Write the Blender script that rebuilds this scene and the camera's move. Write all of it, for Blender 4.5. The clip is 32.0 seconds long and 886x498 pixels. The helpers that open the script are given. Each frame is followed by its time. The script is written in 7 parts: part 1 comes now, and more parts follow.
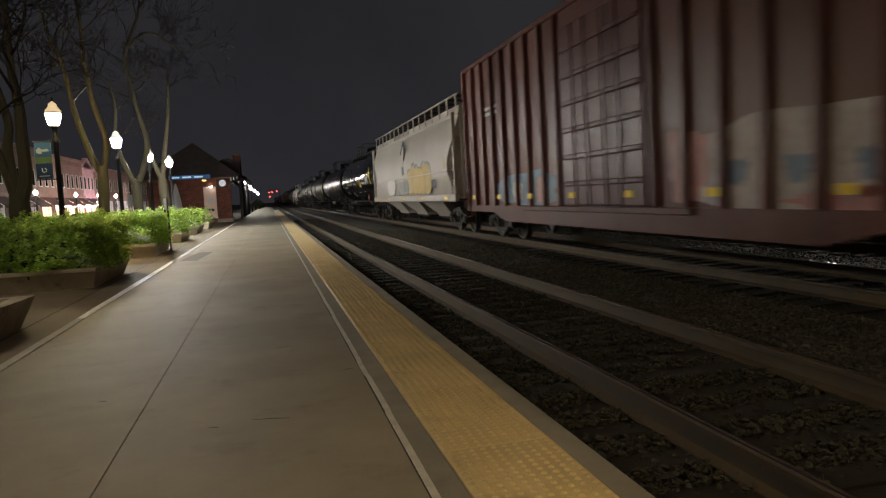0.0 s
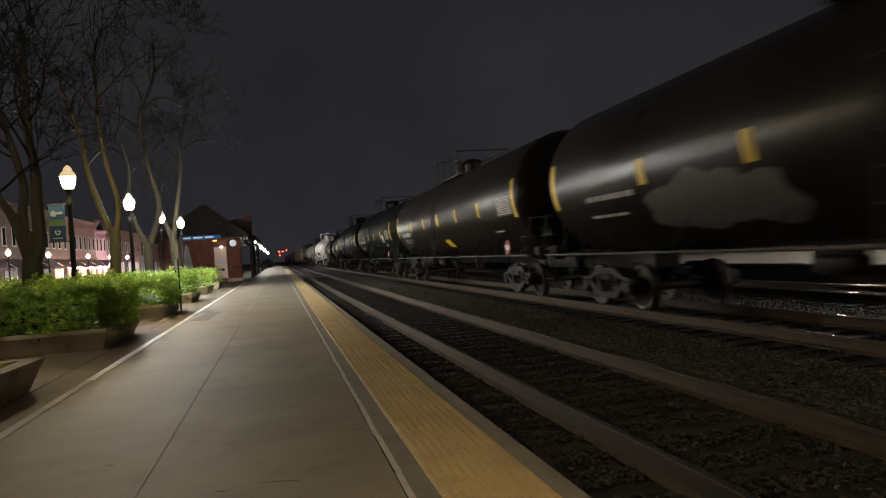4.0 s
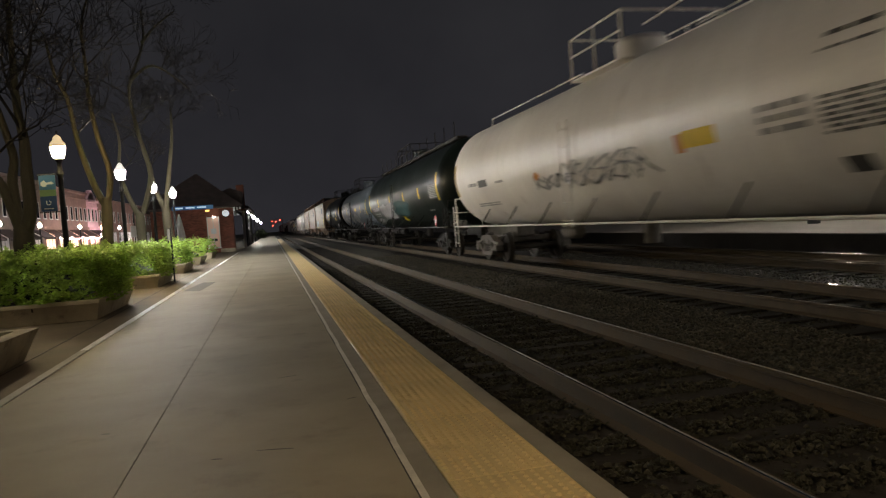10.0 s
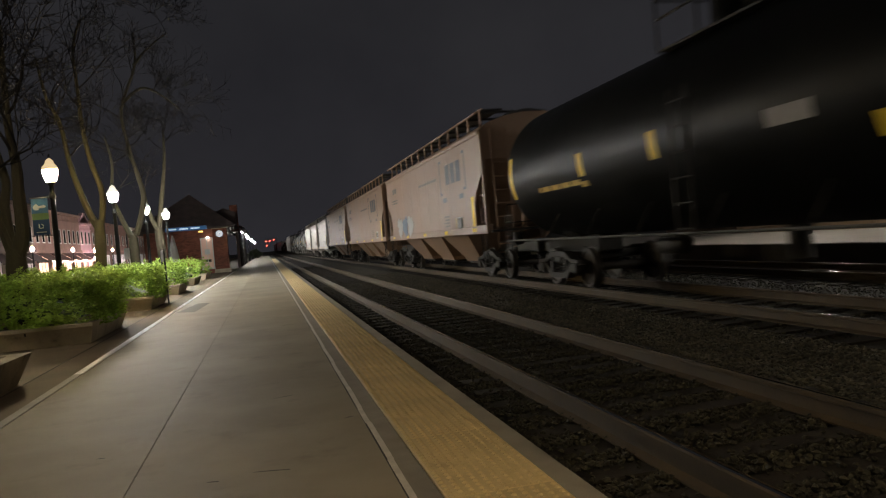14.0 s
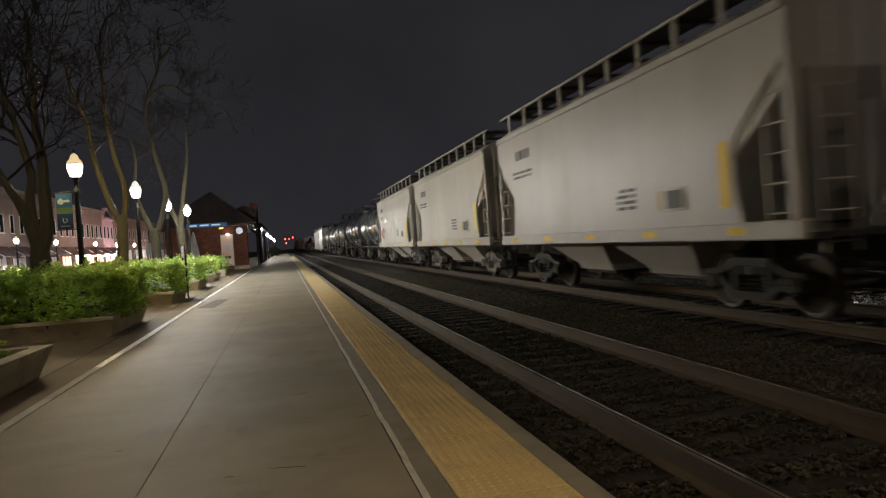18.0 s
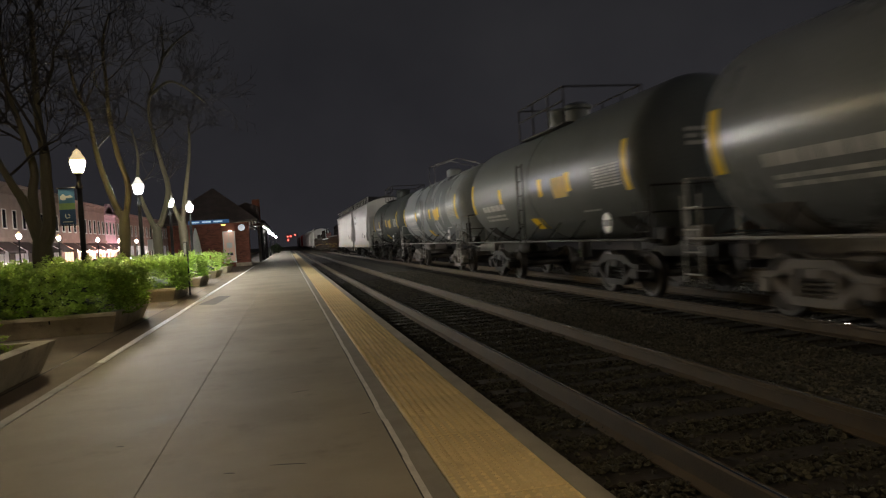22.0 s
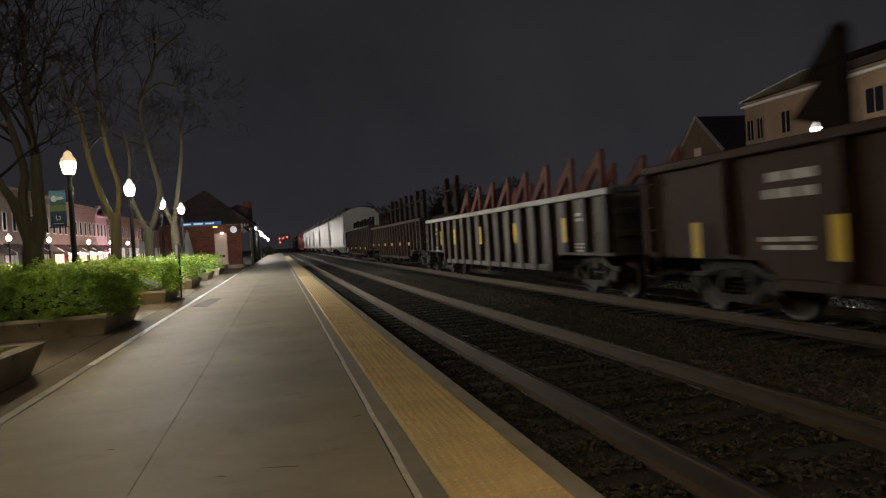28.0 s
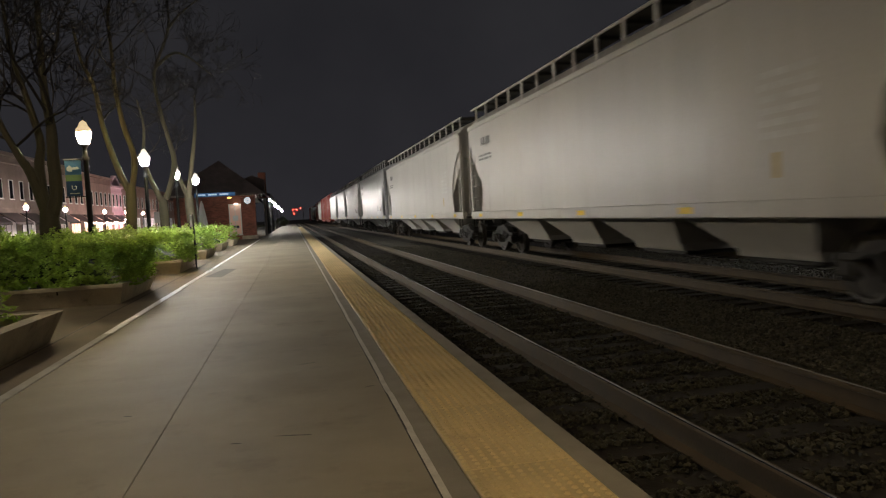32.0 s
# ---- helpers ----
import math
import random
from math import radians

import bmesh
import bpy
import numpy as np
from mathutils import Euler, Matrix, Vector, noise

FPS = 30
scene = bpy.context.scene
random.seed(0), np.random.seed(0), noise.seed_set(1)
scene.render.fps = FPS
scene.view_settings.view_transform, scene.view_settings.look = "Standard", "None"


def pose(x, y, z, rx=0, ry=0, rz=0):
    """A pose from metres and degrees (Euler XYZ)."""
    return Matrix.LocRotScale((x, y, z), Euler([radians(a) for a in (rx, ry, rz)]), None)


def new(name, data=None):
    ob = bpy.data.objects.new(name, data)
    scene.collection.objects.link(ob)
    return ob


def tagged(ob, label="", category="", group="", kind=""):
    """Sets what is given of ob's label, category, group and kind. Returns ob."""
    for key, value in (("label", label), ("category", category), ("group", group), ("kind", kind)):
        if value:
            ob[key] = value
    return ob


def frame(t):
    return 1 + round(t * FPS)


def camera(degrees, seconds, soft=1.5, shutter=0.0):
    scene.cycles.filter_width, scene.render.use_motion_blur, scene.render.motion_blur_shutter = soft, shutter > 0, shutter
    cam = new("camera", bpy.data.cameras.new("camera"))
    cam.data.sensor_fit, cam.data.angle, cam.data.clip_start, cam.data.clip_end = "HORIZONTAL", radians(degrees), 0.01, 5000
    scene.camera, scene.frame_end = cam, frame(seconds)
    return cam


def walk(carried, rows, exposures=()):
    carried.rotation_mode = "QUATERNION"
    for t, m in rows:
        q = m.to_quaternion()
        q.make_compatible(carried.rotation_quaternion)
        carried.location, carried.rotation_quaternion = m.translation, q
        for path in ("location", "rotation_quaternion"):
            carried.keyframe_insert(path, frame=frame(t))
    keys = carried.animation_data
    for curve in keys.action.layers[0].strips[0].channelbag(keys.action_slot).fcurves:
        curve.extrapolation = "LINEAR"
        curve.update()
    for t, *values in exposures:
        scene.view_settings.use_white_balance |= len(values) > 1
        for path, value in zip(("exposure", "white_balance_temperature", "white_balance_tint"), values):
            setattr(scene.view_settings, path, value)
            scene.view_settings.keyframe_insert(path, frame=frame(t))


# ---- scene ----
# The camera stands on the platform, held by hand: it only turns.
EYE = 1.372
cam = camera(62.84, 32.0, soft=1.2, shutter=0.45)
PATH = [
    (0, pose(0, 0, EYE, 85.536, 3.167, -13.512)),
    (0.5, pose(0, 0, EYE, 85.391, 3.287, -13.673)),
    (1, pose(0, 0, EYE, 85.621, 3.318, -13.331)),
    (1.5, pose(0, 0, EYE, 86.610, 3.248, -12.989)),
    (2, pose(0, 0, EYE, 88.379, 3.137, -12.591)),
    (2.5, pose(0, 0, EYE, 89.315, 3.232, -12.523)),
    (3, pose(0, 0, EYE, 89.893, 3.444, -12.593)),
    (3.5, pose(0, 0, EYE, 90.106, 3.792, -12.700)),
    (5.5, pose(0, 0, EYE, 89.772, 3.984, -12.894)),
    (6, pose(0, 0, EYE, 89.502, 3.810, -12.848)),
    (6.5, pose(0, 0, EYE, 88.873, 3.836, -12.821)),
    (7, pose(0, 0, EYE, 88.496, 3.902, -12.844)),
    (7.5, pose(0, 0, EYE, 88.180, 4.005, -12.897)),
    (8, pose(0, 0, EYE, 88.026, 4.117, -13.013)),
    (8.5, pose(0, 0, EYE, 87.969, 4.151, -13.066)),
    (9, pose(0, 0, EYE, 87.862, 4.196, -13.180)),
    (9.5, pose(0, 0, EYE, 87.722, 4.154, -13.266)),
    (10, pose(0, 0, EYE, 87.658, 3.994, -13.319)),
    (10.5, pose(0, 0, EYE, 87.755, 3.868, -13.297)),
    (11, pose(0, 0, EYE, 88.044, 3.762, -13.201)),
    (11.5, pose(0, 0, EYE, 88.500, 3.792, -13.101)),
    (12, pose(0, 0, EYE, 88.898, 3.957, -13.116)),
    (12.5, pose(0, 0, EYE, 89.062, 4.311, -13.275)),
    (13, pose(0, 0, EYE, 89.071, 4.634, -13.518)),
    (13.5, pose(0, 0, EYE, 89.018, 4.919, -13.713)),
    (14, pose(0, 0, EYE, 88.932, 4.994, -13.793)),
    (14.5, pose(0, 0, EYE, 88.774, 4.910, -13.789)),
    (16.5, pose(0, 0, EYE, 88.708, 3.749, -12.943)),
    (17, pose(0, 0, EYE, 88.873, 3.807, -12.660)),
    (17.5, pose(0, 0, EYE, 89.028, 3.889, -12.462)),
    (18, pose(0, 0, EYE, 89.104, 3.992, -12.332)),
    (18.5, pose(0, 0, EYE, 89.174, 3.986, -12.214)),
    (19, pose(0, 0, EYE, 89.186, 3.998, -12.150)),
    (19.5, pose(0, 0, EYE, 89.202, 3.976, -12.116)),
    (20, pose(0, 0, EYE, 89.199, 3.981, -12.128)),
    (20.5, pose(0, 0, EYE, 89.187, 3.999, -12.140)),
    (21, pose(0, 0, EYE, 89.148, 3.903, -12.145)),
    (21.5, pose(0, 0, EYE, 89.102, 3.684, -12.132)),
    (22, pose(0, 0, EYE, 88.973, 3.598, -12.182)),
    (22.5, pose(0, 0, EYE, 88.911, 3.534, -12.365)),
    (23, pose(0, 0, EYE, 88.883, 3.647, -12.592)),
    (23.5, pose(0, 0, EYE, 89.049, 3.863, -12.815)),
    (24, pose(0, 0, EYE, 89.257, 3.955, -12.976)),
    (24.5, pose(0, 0, EYE, 89.458, 3.967, -13.026)),
    (25, pose(0, 0, EYE, 89.551, 3.941, -13.016)),
    (25.5, pose(0, 0, EYE, 89.522, 3.847, -12.969)),
    (27.5, pose(0, 0, EYE, 89.267, 3.508, -12.941)),
    (28, pose(0, 0, EYE, 89.132, 3.501, -12.770)),
    (28.5, pose(0, 0, EYE, 88.981, 3.471, -12.433)),
    (29, pose(0, 0, EYE, 88.770, 3.395, -12.046)),
    (29.5, pose(0, 0, EYE, 88.374, 3.564, -11.872)),
    (30, pose(0, 0, EYE, 88.042, 3.542, -11.768)),
    (30.5, pose(0, 0, EYE, 87.646, 3.527, -11.708)),
    (31, pose(0, 0, EYE, 87.388, 3.344, -11.632)),
    (31.5, pose(0, 0, EYE, 87.126, 3.238, -11.607)),
    (32, pose(0, 0, EYE, 87.000, 3.120, -11.722)),
]
walk(cam, PATH)

# ---- world and exposure: an overcast night over a small town ----
world = bpy.data.worlds.new("night_sky")
scene.world = world
world.use_nodes = True
wt = world.node_tree
bg = wt.nodes["Background"]
coord = wt.nodes.new("ShaderNodeTexCoord")
cloud = wt.nodes.new("ShaderNodeTexNoise")
cloud.inputs["Scale"].default_value = 2.2
cloud.inputs["Detail"].default_value = 5
cloud.inputs["Roughness"].default_value = 0.55
ramp = wt.nodes.new("ShaderNodeValToRGB")
ramp.color_ramp.elements[0].position, ramp.color_ramp.elements[0].color = 0.3, (0.58, 0.57, 0.67, 1)
ramp.color_ramp.elements[1].position, ramp.color_ramp.elements[1].color = 0.75, (0.97, 0.95, 1.045, 1)
wt.links.new(coord.outputs["Generated"], cloud.inputs["Vector"])
wt.links.new(cloud.outputs["Fac"], ramp.inputs["Fac"])
# town glow low over the horizon
sep = wt.nodes.new("ShaderNodeSeparateXYZ")
low = wt.nodes.new("ShaderNodeValToRGB")
low.color_ramp.elements[0].position, low.color_ramp.elements[0].color = 0.0, (1.35, 1.33, 1.36, 1)
low.color_ramp.elements[1].position, low.color_ramp.elements[1].color = 0.30, (1.0, 1.0, 1.0, 1)
wt.links.new(coord.outputs["Generated"], sep.inputs["Vector"])
wt.links.new(sep.outputs["Z"], low.inputs["Fac"])
both = wt.nodes.new("ShaderNodeMix")
both.data_type, both.blend_type = "RGBA", "MULTIPLY"
both.inputs["Factor"].default_value = 1.0
wt.links.new(ramp.outputs["Color"], both.inputs["A"])
wt.links.new(low.outputs["Color"], both.inputs["B"])
wt.links.new(both.outputs["Result"], bg.inputs["Color"])
bg.inputs["Strength"].default_value = 0.0245
scene.view_settings.exposure = 0.0
LAMP_GLOW = 430.0

# ---- materials ----
MATS = {}


def mat(name, color, rough=0.6, metal=0.0, vary=0.25, grain=40.0, patch=1.5, bump=0.15, dirt=None, dirt_amount=0.0, streak=False, coat=0.0, space="Object", spec=0.5, island=0.0):
    """A surface with fine grain, larger patches and an optional dirt colour."""
    if name in MATS:
        return MATS[name]
    m = bpy.data.materials.new(name)
    m.use_nodes = True
    t = m.node_tree
    b = t.nodes["Principled BSDF"]
    tc = t.nodes.new("ShaderNodeTexCoord")
    mp = t.nodes.new("ShaderNodeMapping")
    t.links.new(tc.outputs[space], mp.inputs["Vector"])
    if streak:
        mp.inputs["Scale"].default_value = (1, 1, 0.12)
    big = t.nodes.new("ShaderNodeTexNoise")
    big.inputs["Scale"].default_value = patch
    big.inputs["Detail"].default_value = 6
    big.inputs["Roughness"].default_value = 0.6
    fine = t.nodes.new("ShaderNodeTexNoise")
    fine.inputs["Scale"].default_value = grain
    fine.inputs["Detail"].default_value = 4
    t.links.new(mp.outputs["Vector"], big.inputs["Vector"])
    t.links.new(tc.outputs[space], fine.inputs["Vector"])
    c = Vector(color)
    r1 = t.nodes.new("ShaderNodeValToRGB")
    r1.color_ramp.elements[0].position, r1.color_ramp.elements[1].position = 0.3, 0.7
    r1.color_ramp.elements[0].color = (*(c * (1 - vary)), 1)
    r1.color_ramp.elements[1].color = (*[min(1, v * (1 + vary)) for v in c], 1)
    t.links.new(big.outputs["Fac"], r1.inputs["Fac"])
    mix = t.nodes.new("ShaderNodeMix")
    mix.data_type, mix.blend_type = "RGBA", "MULTIPLY"
    mix.inputs["Factor"].default_value = 1.0
    r2 = t.nodes.new("ShaderNodeValToRGB")
    r2.color_ramp.elements[0].position, r2.color_ramp.elements[1].position = 0.25, 0.75
    lo = 1 - vary * 0.8
    r2.color_ramp.elements[0].color = (lo, lo, lo, 1)
    r2.color_ramp.elements[1].color = (1, 1, 1, 1)
    t.links.new(fine.outputs["Fac"], r2.inputs["Fac"])
    t.links.new(r1.outputs["Color"], mix.inputs["A"])
    t.links.new(r2.outputs["Color"], mix.inputs["B"])
    out = mix.outputs["Result"]
    if dirt is not None:
        spot = t.nodes.new("ShaderNodeTexNoise")
        spot.inputs["Scale"].default_value = patch * 2.3
        spot.inputs["Detail"].default_value = 8
        spot.inputs["Roughness"].default_value = 0.7
        t.links.new(mp.outputs["Vector"], spot.inputs["Vector"])
        r3 = t.nodes.new("ShaderNodeValToRGB")
        r3.color_ramp.elements[0].position = 0.62 - dirt_amount * 0.3
        r3.color_ramp.elements[1].position = 0.85 - dirt_amount * 0.3
        r3.color_ramp.elements[0].color, r3.color_ramp.elements[1].color = (0, 0, 0, 1), (1, 1, 1, 1)
        t.links.new(spot.outputs["Fac"], r3.inputs["Fac"])
        m2 = t.nodes.new("ShaderNodeMix")
        m2.data_type = "RGBA"
        t.links.new(r3.outputs["Color"], m2.inputs["Factor"])
        t.links.new(out, m2.inputs["A"])
        m2.inputs["B"].default_value = (*dirt, 1)
        out = m2.outputs["Result"]
    if island > 0:
        geo = t.nodes.new("ShaderNodeNewGeometry")
        hsv = t.nodes.new("ShaderNodeHueSaturation")
        mr = t.nodes.new("ShaderNodeMapRange")
        mr.inputs["To Min"].default_value, mr.inputs["To Max"].default_value = 1 - island, 1 + island
        t.links.new(geo.outputs["Random Per Island"], mr.inputs["Value"])
        t.links.new(mr.outputs["Result"], hsv.inputs["Value"])
        t.links.new(out, hsv.inputs["Color"])
        out = hsv.outputs["Color"]
    t.links.new(out, b.inputs["Base Color"])
    rr = t.nodes.new("ShaderNodeMapRange")
    rr.inputs["To Min"].default_value, rr.inputs["To Max"].default_value = max(0.03, rough - 0.12), min(1, rough + 0.12)
    t.links.new(big.outputs["Fac"], rr.inputs["Value"])
    t.links.new(rr.outputs["Result"], b.inputs["Roughness"])
    b.inputs["Metallic"].default_value = metal
    b.inputs["Specular IOR Level"].default_value = spec
    b.inputs["Coat Weight"].default_value = coat
    if bump > 0:
        bp = t.nodes.new("ShaderNodeBump")
        bp.inputs["Strength"].default_value = bump
        bp.inputs["Distance"].default_value = 0.01
        t.links.new(fine.outputs["Fac"], bp.inputs["Height"])
        t.links.new(bp.outputs["Normal"], b.inputs["Normal"])
    MATS[name] = m
    return m


def glow(name, color, strength):
    if name in MATS:
        return MATS[name]
    m = bpy.data.materials.new(name)
    m.use_nodes = True
    b = m.node_tree.nodes["Principled BSDF"]
    b.inputs["Base Color"].default_value = (*color, 1)
    b.inputs["Emission Color"].default_value = (*color, 1)
    b.inputs["Emission Strength"].default_value = strength
    MATS[name] = m
    return m


CONCRETE = mat("platform_concrete", (0.32, 0.282, 0.210), 0.68, spec=0.18, vary=0.2, grain=160, patch=0.7, bump=0.08, dirt=(0.19, 0.165, 0.13), dirt_amount=0.22)
CONCRETE_EDGE = mat("edge_concrete", (0.29, 0.262, 0.21), 0.8, vary=0.2, grain=120, patch=2, bump=0.12)
TACTILE = mat("tactile_yellow", (0.75, 0.58, 0.285), 0.6, vary=0.2, grain=150, patch=1.1, bump=0.05, dirt=(0.46, 0.33, 0.15), dirt_amount=0.25)
PLANTER = mat("planter_concrete", (0.47, 0.41, 0.295), 0.85, vary=0.2, grain=70, patch=2, bump=0.25, dirt=(0.13, 0.11, 0.09), dirt_amount=0.2)
PAVING = mat("paving", (0.22, 0.177, 0.125), 0.8, spec=0.2, vary=0.2, grain=90, patch=0.8, bump=0.12)
CAULK = mat("joint_filler", (0.66, 0.63, 0.57), 0.7, vary=0.2, grain=60, patch=6, bump=0.1)
WHITE_LINE = mat("white_strip", (0.86, 0.86, 0.85), 0.6, vary=0.15, grain=60, patch=3, bump=0.05, dirt=(0.33, 0.29, 0.24), dirt_amount=0.3)
BORDER_WORN = mat("border_worn", (0.46, 0.435, 0.39), 0.75, vary=0.2, grain=60, patch=3, bump=0.06, dirt=(0.26, 0.23, 0.19), dirt_amount=0.3)
DARK_GAP = mat("joint_dark", (0.05, 0.045, 0.04), 0.9, bump=0)
BALLAST = mat("ballast_stone", (0.074, 0.067, 0.047), 0.85, vary=0.35, grain=30, patch=3, bump=0.2, island=0.6)
# oily stones, darkened further to carry the shadow below the platform edge
BALLAST_OIL_SHADE = mat("ballast_oil_shade", (0.040, 0.036, 0.022), 0.85, vary=0.35, grain=30, patch=3, bump=0.2, island=0.6)
BED = mat("track_bed", (0.020, 0.017, 0.012), 0.95, vary=0.35, grain=30, patch=2, bump=0.6)
GRAVEL = mat("gravel_bed", (0.070, 0.063, 0.044), 0.95, vary=0.45, grain=55, patch=3, bump=0.9)
TIE = mat("tie_timber", (0.014, 0.010, 0.006), 0.9, vary=0.35, grain=35, patch=4, bump=0.4)
RAIL_RUST = mat("rail_rust", (0.068, 0.047, 0.023), 0.75, metal=0.2, vary=0.25, grain=60, patch=3, bump=0.2)
RAIL_SHINE = mat("rail_polished", (0.5, 0.49, 0.47), 0.12, metal=1.0, vary=0.1, grain=60, patch=3, bump=0.0)
SOIL = mat("soil", (0.06, 0.045, 0.03), 0.95, vary=0.3, grain=40, patch=4, bump=0.5)
LEAF = mat("leaf_green", (0.33, 0.49, 0.10), 0.5, vary=0.3, grain=15, patch=2.5, bump=0, island=0.6)
leaf_tree = LEAF.node_tree
thin = leaf_tree.nodes.new("ShaderNodeBsdfTranslucent")
thin.inputs["Color"].default_value = (0.46, 0.62, 0.11, 1)
blend = leaf_tree.nodes.new("ShaderNodeMixShader")
blend.inputs[0].default_value = 0.45
leaf_tree.links.new(leaf_tree.nodes["Principled BSDF"].outputs["BSDF"], blend.inputs[1])
leaf_tree.links.new(thin.outputs["BSDF"], blend.inputs[2])
leaf_tree.links.new(blend.outputs["Shader"], leaf_tree.nodes["Material Output"].inputs["Surface"])
LEAF_SHADE = mat("hedge_shade", (0.06, 0.10, 0.02), 0.9, vary=0.3, grain=30, patch=4, bump=0.4)
BARK = mat("bark", (0.062, 0.053, 0.030), 0.9, vary=0.3, grain=35, patch=4, bump=0.5, streak=True)
# twigs coloured near black, since lamplight fades out above the lamps
TWIG_SHADE = mat("twig_shade", (0.012, 0.009, 0.007), 0.9, vary=0.3, grain=30, patch=4, bump=0.2)
BLACK_IRON = mat("black_iron", (0.018, 0.019, 0.020), 0.4, metal=0.2, vary=0.2, grain=60, patch=4, bump=0.05)
CAP_WARM = glow("cap_warm", (1.0, 0.74, 0.42), 0.75)
CAP_WHITE = glow("cap_white", (1.0, 0.95, 0.86), 0.9)
GLOBE_WARM = glow("globe_warm", (1.0, 0.79, 0.44), LAMP_GLOW * 1.35)
GLOBE_WHITE = glow("globe_white", (1.0, 0.97, 0.90), LAMP_GLOW * 2.7)
GLOBE_NEAR = glow("globe_near", (1.0, 0.84, 0.60), LAMP_GLOW * 0.30)
FILL_LIGHT = glow("fill_light", (1.0, 0.75, 0.42), LAMP_GLOW * 0.78)
GLOBE_FAR = glow("globe_far", (1.0, 0.93, 0.80), LAMP_GLOW * 1.0)
GLOBE_STREET = glow("globe_street", (1.0, 0.83, 0.74), LAMP_GLOW * 1.7)
GLASS_DARK = mat("dark_glass", (0.012, 0.013, 0.016), 0.08, vary=0.1, grain=5, patch=1, bump=0)
BRICK_RED = mat("brick_red", (0.26, 0.095, 0.06), 0.85, vary=0.25, grain=60, patch=1.2, bump=0.25)
ROOF = mat("roof_shingle", (0.075, 0.055, 0.05), 0.85, vary=0.3, grain=20, patch=2, bump=0.3)
ASPHALT = mat("asphalt", (0.05, 0.05, 0.052), 0.85, vary=0.2, grain=80, patch=0.6, bump=0.3)
GROUND = mat("ground_earth", (0.075, 0.07, 0.05), 0.95, vary=0.3, grain=15, patch=0.2, bump=0.3)
PAINT_WHITE = mat("white_trim", (0.75, 0.73, 0.70), 0.55, vary=0.1, grain=40, patch=2, bump=0.05)


